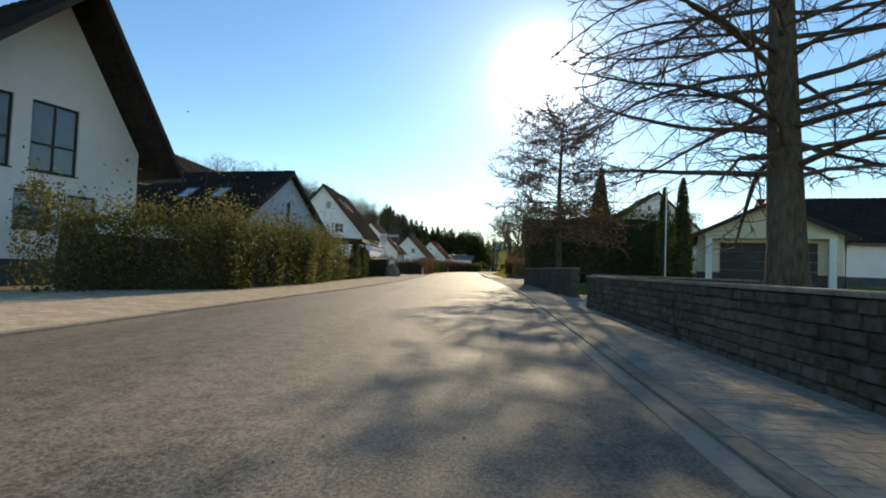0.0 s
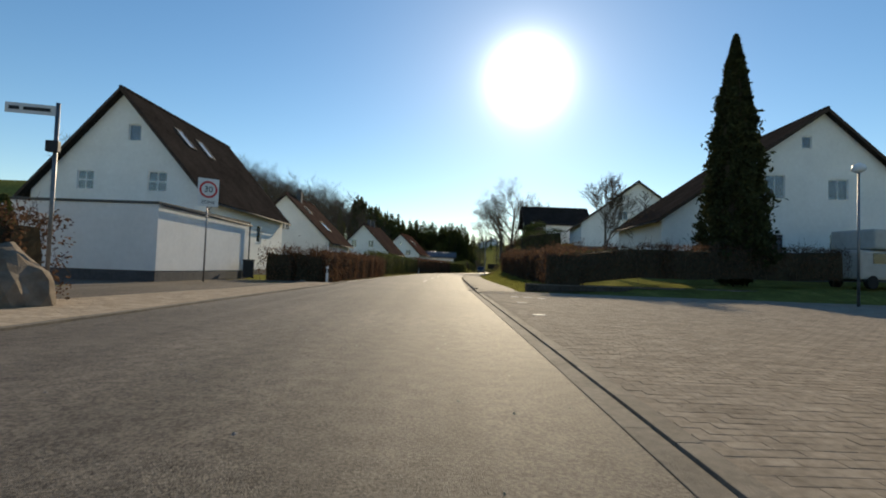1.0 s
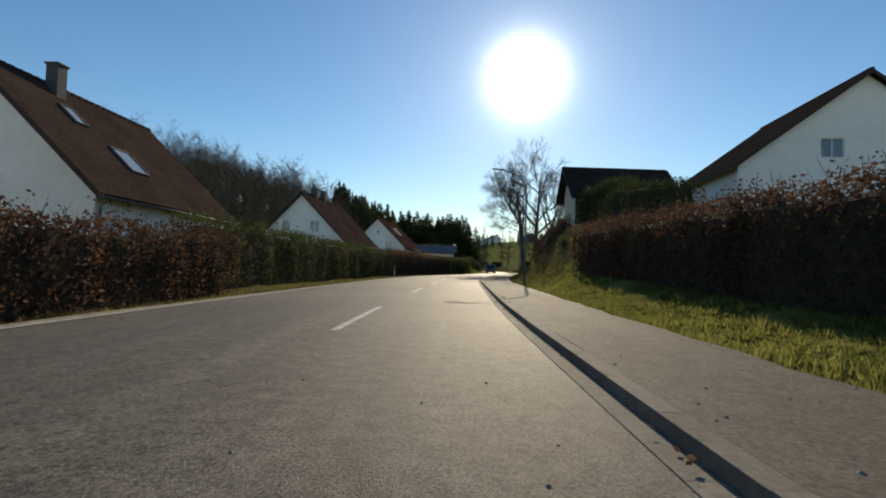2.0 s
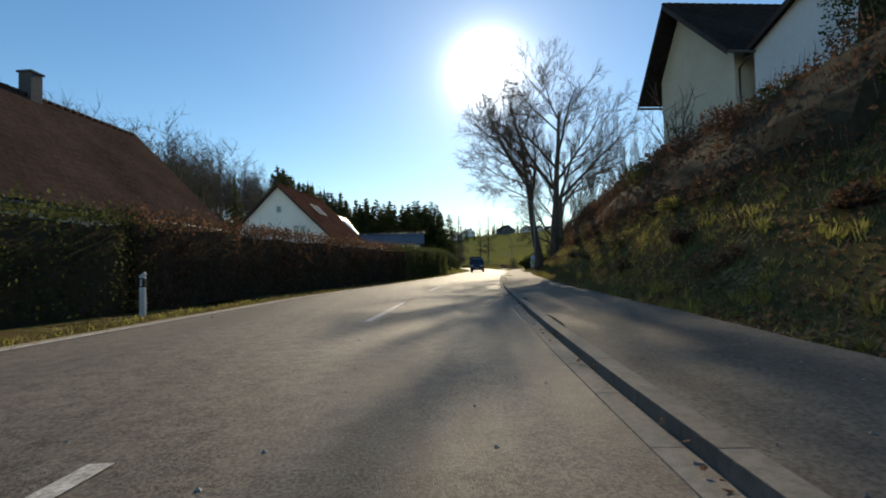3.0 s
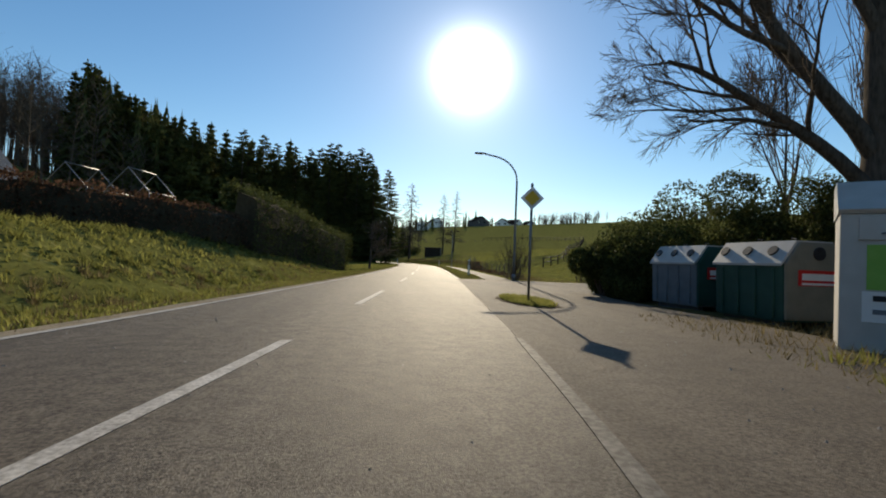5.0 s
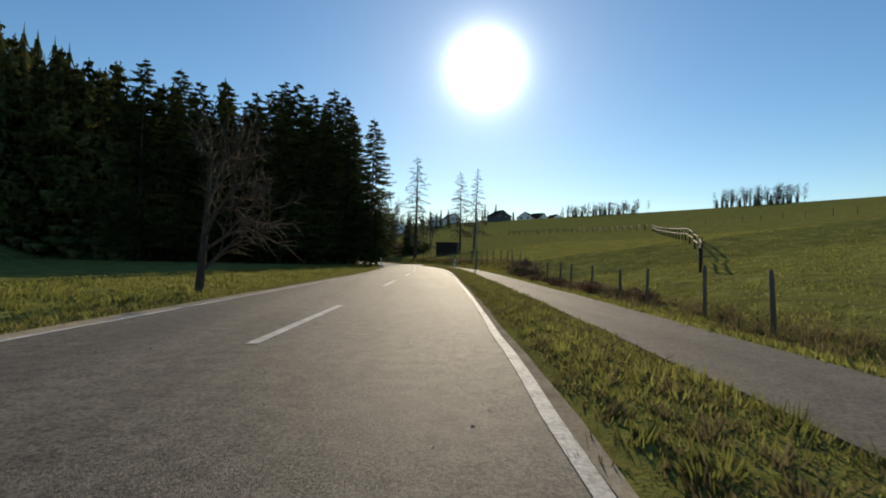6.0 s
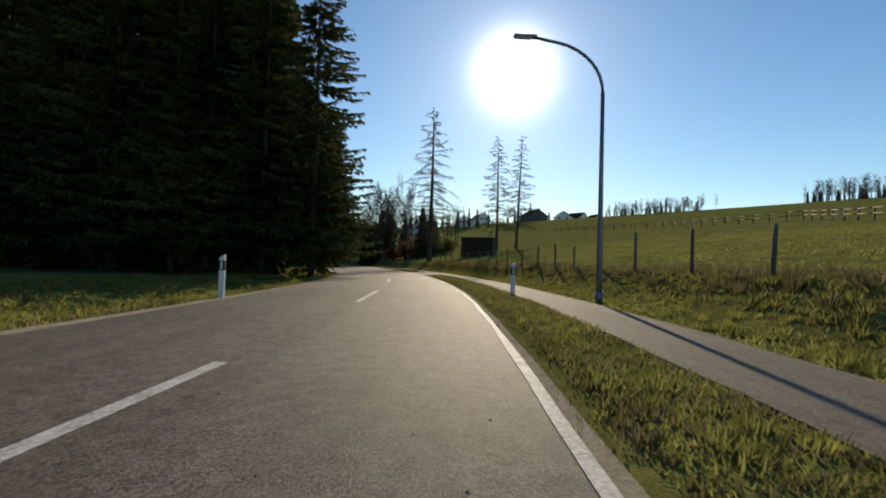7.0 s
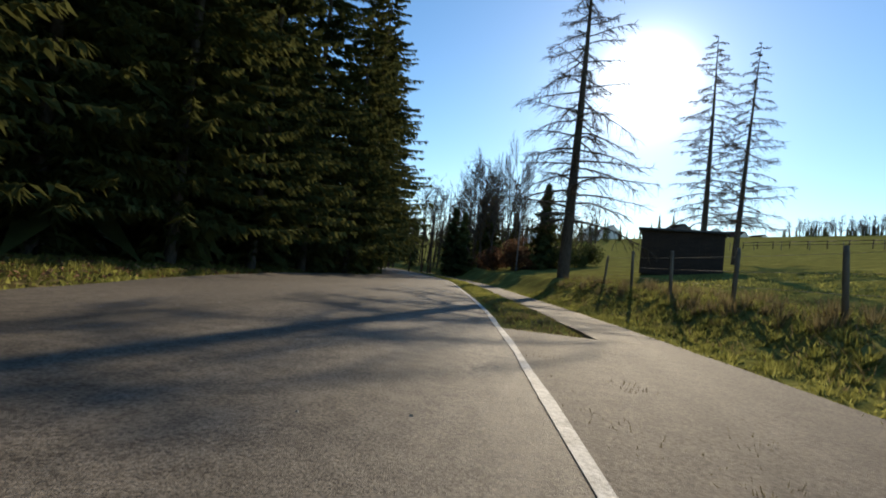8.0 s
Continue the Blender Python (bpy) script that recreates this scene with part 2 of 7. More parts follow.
def tube(bm, points, radii, sides=8, cap=True):
    """A round bar along points."""
    rings = []
    for i, p in enumerate(points):
        p = Vector(p)
        a, b = Vector(points[max(i - 1, 0)]), Vector(points[min(i + 1, len(points) - 1)])
        d = (b - a).normalized()
        u = d.orthogonal().normalized() if abs(d.z) > 0.99 else d.cross(Vector((0, 0, 1))).normalized()
        w = d.cross(u)
        r = radii[i] if isinstance(radii, (list, tuple)) else radii
        rings.append([bm.verts.new(p + (u * math.cos(k * math.tau / sides) + w * math.sin(k * math.tau / sides)) * r) for k in range(sides)])
    for a, b in zip(rings, rings[1:]):
        for k in range(sides):
            f = bm.faces.new((a[k], a[(k + 1) % sides], b[(k + 1) % sides], b[k]))
            f.smooth = True
    if cap:
        bm.faces.new(rings[0][::-1])
        bm.faces.new(rings[-1])
    return bm


def smooth01(a, b, v):
    t = np.clip((np.asarray(v, float) - a) / (b - a), 0, 1)
    return t * t * (3 - 2 * t)


# ------------------------------------------------------------ the road's line and the land
ROAD_Y = [-60, 0, 4, 22, 36, 55, 80, 107, 123.6, 143.4, 156.5, 173, 195, 217.6, 240.8, 250, 258, 268, 277, 286, 310, 340, 400, 700]
ROAD_X = [-7.0, -3.0, -2.7, -1.2, -0.6, -0.25, 0.6, 2.5, 4.9, 8.7, 11.9, 15.2, 18.0, 20.4, 22.5, 22.95, 22.95, 22.3, 21.3, 19.9, 14.8, 4.0, -28.0, -200.0]
_yy = np.arange(-60, 700.1, 0.5)
_kernel = np.exp(-0.5 * (np.arange(-24, 25) * 0.5 / 4.0) ** 2)
_raw = np.interp(np.arange(-72, 712.1, 0.5), ROAD_Y, ROAD_X)
_edge = np.convolve(_raw, _kernel / _kernel.sum(), mode="valid")
_edge = _edge[: len(_yy)] if len(_edge) >= len(_yy) else np.pad(_edge, (0, len(_yy) - len(_edge)), mode="edge")
HALF = 2.75
ROAD_W = 5.5


def edge(y):
    """x of the road's right edge."""
    return np.interp(y, _yy, _edge)


def bulge(y):
    """How much wider or narrower the road is on its left side."""
    return np.interp(y, [-60, 56, 61, 80, 110, 122, 128, 133, 142, 151, 158, 163, 170, 178, 195, 232, 244, 262, 270],
                     [0.65, 0.7, 1.1, 1.15, 1.28, 1.2, 0.75, 0.3, -0.15, -0.2, 0.15, 0.3, 0.0, -0.32, -0.4, -0.3, -0.05, -0.1, 0.0])


def heading(y):
    """The road's turn to the left from +y, in degrees."""
    return math.degrees(math.atan2(-(float(edge(y + 0.5)) - float(edge(y - 0.5))), 1.0))


def land(x, y):
    """Height of the ground."""
    x, y = np.asarray(x, float), np.asarray(y, float)
    d = x - edge(y)
    # right: gardens that climb to a steep bank, then a rising meadow
    level = np.interp(y, [-60, 20, 34, 37.5, 53, 57, 75, 92, 108, 120, 158, 172, 182, 200], [0.6, 0.6, 0.6, 0.0, 0.0, 0.5, 1.2, 2.8, 4.8, 5.2, 4.2, 1.8, 0.3, 0.0])
    run = np.interp(y, [40, 75, 100, 115, 700], [6.0, 7.0, 6.5, 5.8, 5.8])
    toe = np.interp(y, [164, 172, 190], [2.5, 7.4, 7.4])          # level ground round the containers
    right = level * smooth01(toe, toe + run, d) + 0.02 * level * np.clip(d - 9, 0, 60)
    # the bank's upper part goes on behind the containers
    upper = np.interp(y, [150, 162, 170, 177, 182, 187], [0.0, 0.9, 2.2, 2.6, 2.3, 0.0])
    right = right + upper * (smooth01(6.8, 10.0, d) + 0.05 * np.clip(d - 10, 0, 14))
    meadow = smooth01(190, 215, y) * (0.142 * np.clip(d - 8.5, 0, 190) - 0.35 * smooth01(3.2, 4.6, d) * (1 - smooth01(6, 9, d)))
    # left: gardens, a low grassy bank, the wooded hillside
    bank = 1.5 * smooth01(166, 176, y) * (1 - smooth01(196, 212, y)) * smooth01(6.6, 10.5, -d)
    wood = 0.12 * smooth01(262, 275, y) * smooth01(7.5, 11, -d)
    hill = 0.34 * smooth01(140, 250, y) * np.clip(-d - np.interp(y, [150, 230], [34, 28]), 0, 95)
    hill = hill * (1 - smooth01(196, 212, y) * (1 - smooth01(264, 282, y)) * (1 - smooth01(40, 62, -d)))
    far = (20 * smooth01(380, 760, y) + 14 * smooth01(500, 1100, y)) * (1 - 0.8 * smooth01(30, 130, d))
    verge = 0.12 * smooth01(0.14, 0.40, d) * (1 - smooth01(1.2, 1.42, d)) * smooth01(196, 199, y) * (1 - smooth01(271, 273, y) * (1 - smooth01(282, 284, y)))
    rise = np.interp(y, [236, 246, 284, 300], [0.0, 1.2, 1.2, 1.4]) * smooth01(3.1, 5.8, d) * (1 - smooth01(60, 110, d))
    dip = -0.12 * smooth01(6.0, 7.2, -d) * (1 - smooth01(7.2, 9.0, -d))
    return right + rise + meadow + bank + wood + hill + far + dip + verge - 0.06


def on(x, y):
    return float(land(x, y))


def strip(name, y0, y1, a, b, z, mat, label, parent=None, step=1.0, crown=0.0, across=2, kind="structure", thick=0.25, jag=0.0, category=""):
    """A ribbon along the road between the offsets a and b from its right edge (numbers or functions of y)."""
    ys = np.arange(y0, y1 + 1e-6, step)
    if ys[-1] < y1 - 1e-4:
        ys = np.append(ys, y1)
    fa, fb = (a if callable(a) else lambda v: a), (b if callable(b) else lambda v: b)
    fz = z if callable(z) else lambda v, d: z
    rng = random.Random(name)
    verts, faces = [], []
    for y in ys:
        e = float(edge(y))
        for k in range(across + 1):
            u = k / across
            d = fa(y) * (1 - u) + fb(y) * u
            if jag and k in (0, across):
                d += rng.uniform(-jag, jag)
            verts.append((e + d, y, fz(y, d) + crown * 4 * u * (1 - u)))
    n = across + 1
    for i in range(len(ys) - 1):
        for k in range(across):
            v = i * n + k
            faces.append((v, v + 1, v + n + 1, v + n))
    base = len(verts)
    for i in range(len(ys)):
        for k in (0, across):
            x, y, zz = verts[i * n + k]
            verts.append((x, y, zz - thick))
    for i in range(len(ys) - 1):
        faces.append((i * n, i * n + n, base + 2 * i + 2, base + 2 * i))
        faces.append((i * n + across, base + 2 * i + 1, base + 2 * i + 3, i * n + n + across))
    me = arrays(name, verts, faces, mat)
    if parent is not None:
        ob = part(name, me, mat, parent, label)
        return ob
    return tagged(new(name, me), label, category, "", kind)


def make_ground():
    ys = np.unique(np.concatenate([np.arange(-150, -20, 10), np.arange(-20, 300, 1.0), np.arange(300, 420, 4), np.arange(420, 1500, 30), [1500, 2200, 3200]]))
    ds = np.unique(np.concatenate([[-3000, -2000, -1400, -1000], np.arange(-800, -120, 30), np.arange(-120, -30, 6), np.arange(-30, -8, 1.5), np.arange(-8, 14, 0.5), [0.28, 0.42, 0.6, 0.8, 1.2, 1.4],
                                   np.arange(14, 40, 1.5), np.arange(40, 240, 8), np.arange(240, 800, 40), [1000, 1400, 2000, 3000]]))
    e = edge(ys)
    X = e[:, None] + ds[None]
    Y = np.repeat(ys[:, None], len(ds), 1)
    Z = land(X, Y)
    near = (np.abs(ds)[None] < 60) & ((ds[None] > 2.8) | (ds[None] < -6.2))
    rough = 0.05 * np.sin(X * 1.7 + 2 * np.sin(Y * 0.9)) * np.sin(Y * 1.3 + 1.5 * np.sin(X * 0.7)) + 0.04 * np.sin(X * 3.9 + Y * 2.1) * np.sin(Y * 3.3 - X)
    Z = Z + near * rough * smooth01(2.8, 4.5, np.where(ds[None] > 0, ds[None], -ds[None] - 3.4))
    nx = len(ds)
    verts = np.stack([X, Y, Z], -1).reshape(-1, 3).tolist()
    idx = np.arange(len(ys) * nx).reshape(len(ys), nx)
    faces = np.stack([idx[:-1, :-1], idx[:-1, 1:], idx[1:, 1:], idx[1:, :-1]], -1).reshape(-1, 4).tolist()
    me = arrays("ground", verts, faces, [GRASS, BANK], smooth=True)
    yc, dc = np.repeat(ys[:-1, None] + 0.5, nx - 1, 1), np.repeat(ds[None, :-1] + 0.25, len(ys) - 1, 0)
    wave = 0.8 * np.sin(yc * 0.7) + 0.5 * np.sin(yc * 1.9)
    bare = ((yc > 101) & (yc < 190) & (dc > 2.3) & (dc < 14)) | ((yc > 262) & (yc < 400) & (dc < -8.6 + 0.3 * wave) & (dc > -90)) | ((yc > 60) & (yc < 168) & (dc < -6.7 + 0.2 * wave) & (dc > -9.5))
    me.polygons.foreach_set("material_index", bare.astype(np.int32).ravel())
    return tagged(new("ground", me), "winter grass and soil of gardens, banks and meadows", "ground", "", "structure")


make_ground()

# ------------------------------------------------------------ road, kerb, pavements
road = strip("road", -60, 420, lambda y: -ROAD_W - float(bulge(y)), 0.0, 0.0, ASPHALT, "grey worn asphalt carriageway with patched joints", crown=0.03, across=8)


def road_mark(name, y0, y1, d0, d1, z, jag=0.0, paint=None):
    return strip(name, y0, y1, d0, d1, z, paint or LINE, "", parent=road, step=0.5 if y1 - y0 < 10 else 1.0, across=1, thick=0.004, jag=jag)


for y0 in (65.0, 76.2, 86.5, 95.5, 103.9, 113.6, 123.0, 131.6, 140.0, 147.9, 157.2, 165.0, 172.4, 180.5, 190.3, 200.1, 210.2, 220.6, 230.4, 239.2, 249.5, 260.1, 271.5):
    road_mark("centre_dash", y0, y0 + 4.0, -HALF + 0.12, -HALF + 0.24, 0.036)
road_mark("edge_line", 60.5, 226, lambda y: -ROAD_W + 0.05 - float(bulge(y)), lambda y: -ROAD_W + 0.15 - float(bulge(y)), 0.010, 0.012)
road_mark("edge_line", 157, 177, -0.12, -0.01, 0.010, 0.025, LINE_WORN)
road_mark("edge_line", 196, 330, -0.085, 0.01, 0.010, 0.016)
strip("road_widening", 270, 306, lambda y: -ROAD_W - float(np.interp(y, [270, 279, 285, 293, 301, 306], [0.02, 1.3, 2.3, 2.5, 1.2, 0.02])), -ROAD_W - 0.003, -0.004, ASPHALT,
      "asphalt bay at the edge of the wood", across=3, jag=0.05, category="road")

# ------------------------------------------------------------ plants
def card_cloud(name, pts, size, mat, seed, flat=0.0, aspect=1.0, droop=None):
    """Many small leaves, each a folded pair of triangles, at the points given."""
    rng = np.random.default_rng(seed)
    pts = np.asarray(pts, float)
    n = len(pts)
    u = rng.normal(size=(n, 3))
    u[:, 2] *= 1 - flat
    if droop is not None:
        u += droop
    u /= np.linalg.norm(u, axis=1)[:, None]
    w = np.cross(u, rng.normal(size=(n, 3)))
    w /= np.linalg.norm(w, axis=1)[:, None] + 1e-9
    k = np.cross(u, w)
    s = (size * rng.uniform(0.6, 1.4, n))[:, None]
    a, b = pts - u * s * 0.5, pts + u * s * 0.5
    c, d = pts + w * s * 0.3 * aspect + k * s * 0.08, pts - w * s * 0.3 * aspect + k * s * 0.08
    verts = np.stack([a, c, b, d], 1).reshape(-1, 3).tolist()
    f = np.arange(n)[:, None] * 4
    faces = np.concatenate([f + [0, 1, 2], f + [0, 2, 3]]).tolist()
    return arrays(name, verts, faces, mat)


class Wood:
    """Collects tapered limbs and turns them into one mesh."""

    def __init__(self):
        self.verts, self.faces = [], []

    def limb(self, pts, radii, sides):
        first = len(self.verts)
        for i, p in enumerate(pts):
            d = (pts[min(i + 1, len(pts) - 1)] - pts[max(i - 1, 0)])
            d = d / (np.linalg.norm(d) + 1e-9)
            u = np.cross(d, (0.31, 0.17, 0.93) if abs(d[2]) < 0.9 else (1.0, 0.2, 0.0))
            u /= np.linalg.norm(u) + 1e-9
            w = np.cross(d, u)
            for k in range(sides):
                a = math.tau * k / sides
                self.verts.append((p + (u * math.cos(a) + w * math.sin(a)) * radii[i]).tolist())
        for i in range(len(pts) - 1):
            for k in range(sides):
                a, b = first + i * sides + k, first + i * sides + (k + 1) % sides
                self.faces.append((a, b, b + sides, a + sides))

    def mesh(self, name, mat):
        return arrays(name, self.verts, self.faces, mat, smooth=True)


def grow(rng, start, way, length, radius, depth, woods, up=0.15, spread=0.7, bend=0.22, kids=(3, 5), shrink=0.62, first=0.35, steps=6, levels=None, thin=0.017):
    """A limb that bends and throws off smaller ones. woods: one collector a level."""
    pts, way = [np.array(start, float)], np.array(way, float)
    for i in range(steps):
        way = way + rng.normal(size=3) * bend * 0.5 + np.array((0, 0, up * 0.25))
        way /= np.linalg.norm(way)
        pts.append(pts[-1] + way * length / steps)
    top = 0.25 if depth else 0.12
    radii = [radius * (1 - (1 - top) * i / steps) for i in range(steps + 1)]
    woods[min(len(woods) - 1, levels - depth)].limb(pts, radii, 8 if radius > 0.12 else 5 if radius > 0.035 else 3)
    if depth == 0:
        return
    n = rng.integers(kids[0], kids[1] + 1)
    for k in range(n):
        f = first + (1 - first) * (k + rng.uniform(0.2, 0.9)) / n
        f = min(f, 0.98)
        i = min(int(f * steps), steps - 1)
        at = pts[i] + (pts[i + 1] - pts[i]) * (f * steps - i)
        d = pts[i + 1] - pts[i]
        d /= np.linalg.norm(d)
        side = np.cross(d, rng.normal(size=3))
        side /= np.linalg.norm(side) + 1e-9
        s = spread * rng.uniform(0.7, 1.25)
        new_way = d * math.cos(s) + side * math.sin(s)
        grow(rng, at, new_way, length * shrink * rng.uniform(0.75, 1.2) * (1.15 - 0.45 * f), max(radii[i] * rng.uniform(0.45, 0.66), thin), depth - 1, woods,
             up, spread, bend * 1.15, kids, shrink, 0.2, max(steps - 1, 3) if depth > 1 else 2, levels, thin)


def bare_tree(name, x, y, h, r, seed, label, spread=0.75, up=0.25, lean=(0, 0), kids=(4, 6), depth=4, trunk_part=0.55, category="tree", z=None, group="", shrink=0.66, first=0.35, boughs=()):
    rng = np.random.default_rng(seed)
    woods = [Wood(), Wood(), Wood()]
    grow(rng, (0, 0, -0.3), (lean[0], lean[1], 1), h * trunk_part, r, depth, woods, up, spread, 0.10, kids, shrink, first, 8, depth)
    for at_z, way, ln, br in boughs:
        grow(rng, (lean[0] * at_z, lean[1] * at_z, at_z), way, ln, br, depth - 1, woods, 0.12, spread, 0.16, kids, 0.6, 0.2, 8, depth)
    t = thing(name, label, category, group, m=pose(x, y, on(x, y) if z is None else z))
    part("trunk", woods[0].mesh("trunk", BARK), BARK, t)
    part("limb_crown", woods[1].mesh("limb_crown", BARK), BARK, t)
    part("twig_growth", woods[2].mesh("twig_growth", TWIG), TWIG, t)
    return t


def tier_tree(name, x, y, h, r, seed, label, reach, low, angle, n, twig, droop=0.0, z=None, fine=1.0, lean=(0.0, 0.0), tip=0.12):
    """A straight stem with side branches all the way up: wide and level, or hanging like a larch's."""
    rng = np.random.default_rng(seed)
    woods = [Wood(), Wood(), Wood()]
    pts = [np.array((lean[0] * u * h + 0.1 * math.sin(3 * u + seed), lean[1] * u * h + 0.08 * math.sin(4 * u), u * h - 0.3 * (u == 0))) for u in np.linspace(0, 1, 9)]
    woods[0].limb(pts, [r * (1 - 0.93 * u) for u in np.linspace(0, 1, 9)], 10)
    for k in range(n):
        u = low + (1 - low) * ((k + rng.uniform(0, 0.8)) / n)
        i = min(int(u * 8), 7)
        at = pts[i] + (pts[i + 1] - pts[i]) * (u * 8 - i)
        a = k * 2.4 + rng.uniform(-0.5, 0.5)
        v = (u - low) / (1 - low)
        ln = reach * (tip + (1 - tip) * (1 - v) ** 0.8) * rng.uniform(0.7, 1.12)
        rise = angle + rng.normal() * 0.12
        way = np.array((math.cos(a) * math.cos(rise), math.sin(a) * math.cos(rise), math.sin(rise)))
        cur, bpts = way.copy(), [at]
        for s in range(6):
            cur = cur + rng.normal(size=3) * 0.09 + np.array((0, 0, -droop * 0.12 + (0.06 if s > 3 else 0)))
            cur /= np.linalg.norm(cur)
            bpts.append(bpts[-1] + cur * ln / 6)
        br = max(r * 0.24 * (1 - 0.7 * u), 0.026)
        woods[1].limb(bpts, [br * (1 - 0.85 * s / 6) for s in range(7)], 5)
        for q in range(twig):
            f = rng.uniform(0.15, 1.0)
            j = min(int(f * 6), 5)
            p = bpts[j] + (bpts[j + 1] - bpts[j]) * (f * 6 - j)
            side = np.cross(bpts[j + 1] - bpts[j], (0, 0, 1))
            side /= np.linalg.norm(side) + 1e-9
            w2 = side * rng.choice((-1, 1)) * rng.uniform(0.4, 1) + cur * rng.uniform(0.3, 1) + np.array((0, 0, rng.normal() * 0.3 - droop * 0.5))
            w2 /= np.linalg.norm(w2)
            tl = ln * rng.uniform(0.12, 0.34) * (1.2 - 0.5 * f)
            tp = [p, p + w2 * tl * 0.5 + rng.normal(size=3) * 0.03, p + w2 * tl + np.array((0, 0, -droop * tl * 0.3))]
            woods[2].limb(tp, [0.011 * fine, 0.008 * fine, 0.004 * fine], 3)
            if q % 2 == 0:
                w3 = np.cross(w2, rng.normal(size=3))
                w3 = w3 / np.linalg.norm(w3) * 0.6 + w2 * 0.7
                woods[2].limb([tp[1], tp[1] + w3 * tl * 0.5], [0.007 * fine, 0.003 * fine], 3)
    t = thing(name, label, "tree", m=pose(x, y, on(x, y) if z is None else z))
    part("trunk", woods[0].mesh("trunk", BARK), BARK, t)
    part("limb_crown", woods[1].mesh("limb_crown", BARK), BARK, t)
    part("twig_growth", woods[2].mesh("twig_growth", TWIG), TWIG, t)
    return t


def spruce_meshes(seed, h, r, whorls=26, per=11, cards=9, low=0.06, card=1.0):
    rng = np.random.default_rng(seed)
    wood = Wood()
    wood.limb([np.array((0, 0, -0.5)), np.array((0.05, 0, h * 0.5)), np.array((0, 0, h))], [h * 0.011, h * 0.007, 0.02], 6)
    verts, faces = [], []
    for i in range(whorls):
        u = low + (1 - low) * (i / whorls) ** 0.95
        z0 = u * h
        reach = r * ((1 - u) ** 0.68 + 0.02)
        for k in range(max(5, int(per * (0.45 + 0.55 * (1 - u))))):
            a = rng.uniform(0, math.tau)
            ln = reach * rng.uniform(0.62, 1.15)
            c, s = math.cos(a), math.sin(a)
            sag = rng.uniform(0.18, 0.40)
            for q in range(cards):
                f = (q + rng.uniform(0.1, 1)) / cards
                px = ln * f
                pz = z0 + rng.normal() * 0.12 - sag * px * (1 - 0.45 * f) + 0.12 * ln * max(0, f - 0.75)
                wide = (0.42 + 0.24 * ln) * (1.15 - 0.6 * f) * card
                off = rng.normal() * 0.3 * wide
                hang = wide * rng.uniform(0.5, 1.1)
                bx, by = c * px - s * off, s * px + c * off
                fwd = 0.55 * wide
                v = len(verts)
                tw = rng.uniform(-0.5, 0.5)
                verts += [(bx - s * wide * 0.5, by + c * wide * 0.5, pz + tw * 0.2), (bx + s * wide * 0.5, by - c * wide * 0.5, pz - tw * 0.2),
                          (bx + c * fwd, by + s * fwd, pz - hang * 0.55), (bx + s * wide * 0.15 * tw, by - c * wide * 0.15 * tw, pz - hang)]
                faces += [(v, v + 1, v + 2), (v, v + 1, v + 3)]
    v = len(verts)
    for k in range(10):
        a = k * 2.4
        zz = h - 0.02 * h * k * 0.5
        verts += [(0, 0, zz), (math.cos(a) * 0.22 * (1 + k * 0.12), math.sin(a) * 0.22 * (1 + k * 0.12), zz - 0.15), (0.03, 0.02, zz - 0.5)]
        faces.append((v + 3 * k, v + 3 * k + 1, v + 3 * k + 2))
    return wood.mesh("trunk", BARK), arrays("crown", verts, faces, NEEDLE)


def bough_spruce(seed, h, r, whorls=38, per=17, sprays=60, low=0.03):
    """A spruce with single boughs, each hung with many slim drooping sprays."""
    rng = np.random.default_rng(seed)
    wood = Wood()
    wood.limb([np.array((0, 0, -0.5)), np.array((0.05, 0, h * 0.5)), np.array((0, 0, h))], [h * 0.011, h * 0.007, 0.02], 6)
    verts, faces = [], []
    for i in range(whorls):
        u = low + (1 - low) * (i / whorls) ** 0.95
        reach = r * ((1 - u) ** 0.58 + 0.02)
        for k in range(max(5, int(per * (0.4 + 0.6 * (1 - u))))):
            a = rng.uniform(0, math.tau)
            ln = reach * rng.uniform(0.6, 1.12)
            c, s = math.cos(a), math.sin(a)
            sag, z0 = rng.uniform(0.15, 0.42), u * h + rng.normal() * 0.2
            for q in range(sprays):
                f = rng.uniform(0.05, 1) ** 0.75
                px = ln * f
                pz = z0 - sag * px * (1 - 0.5 * f) + 0.14 * ln * max(0, f - 0.7)
                if pz < 1.4 and f > 0.28 or pz < 0.1:
                    continue
                side = rng.choice((-1, 1)) * rng.uniform(0.1, 1.0)
                sl = (0.26 + 0.07 * ln) * (1.25 - 0.7 * f) * rng.uniform(0.6, 1.3)
                dx, dy = c * 0.55 - s * side, s * 0.55 + c * side
                dz = -rng.uniform(0.15, 0.95)
                nn = math.sqrt(dx * dx + dy * dy + dz * dz)
                dx, dy, dz = dx / nn * sl, dy / nn * sl, dz / nn * sl
                wd = sl * rng.uniform(0.16, 0.30)
                bx, by = c * px, s * px
                tz = rng.uniform(-0.6, 0.6) * wd
                v = len(verts)
                verts += [(bx + dx * 0.1 + c * wd, by + dy * 0.1 + s * wd, pz + tz), (bx + dx * 0.1 - c * wd, by + dy * 0.1 - s * wd, pz - tz), (bx + dx, by + dy, pz + dz)]
                faces.append((v, v + 1, v + 2))
    return wood.mesh("trunk", BARK), arrays("crown", verts, faces, NEEDLE)


def spruce(meshes, x, y, s, turn, label, group=""):
    t = thing("spruce", label, "conifer", group, m=pose(x, y, on(x, y) - 0.1, 0, 0, turn) @ Matrix.Diagonal((s, s, s, 1)))
    part("trunk", meshes[0], BARK, t)
    part("crown", meshes[1], NEEDLE, t)
    return t


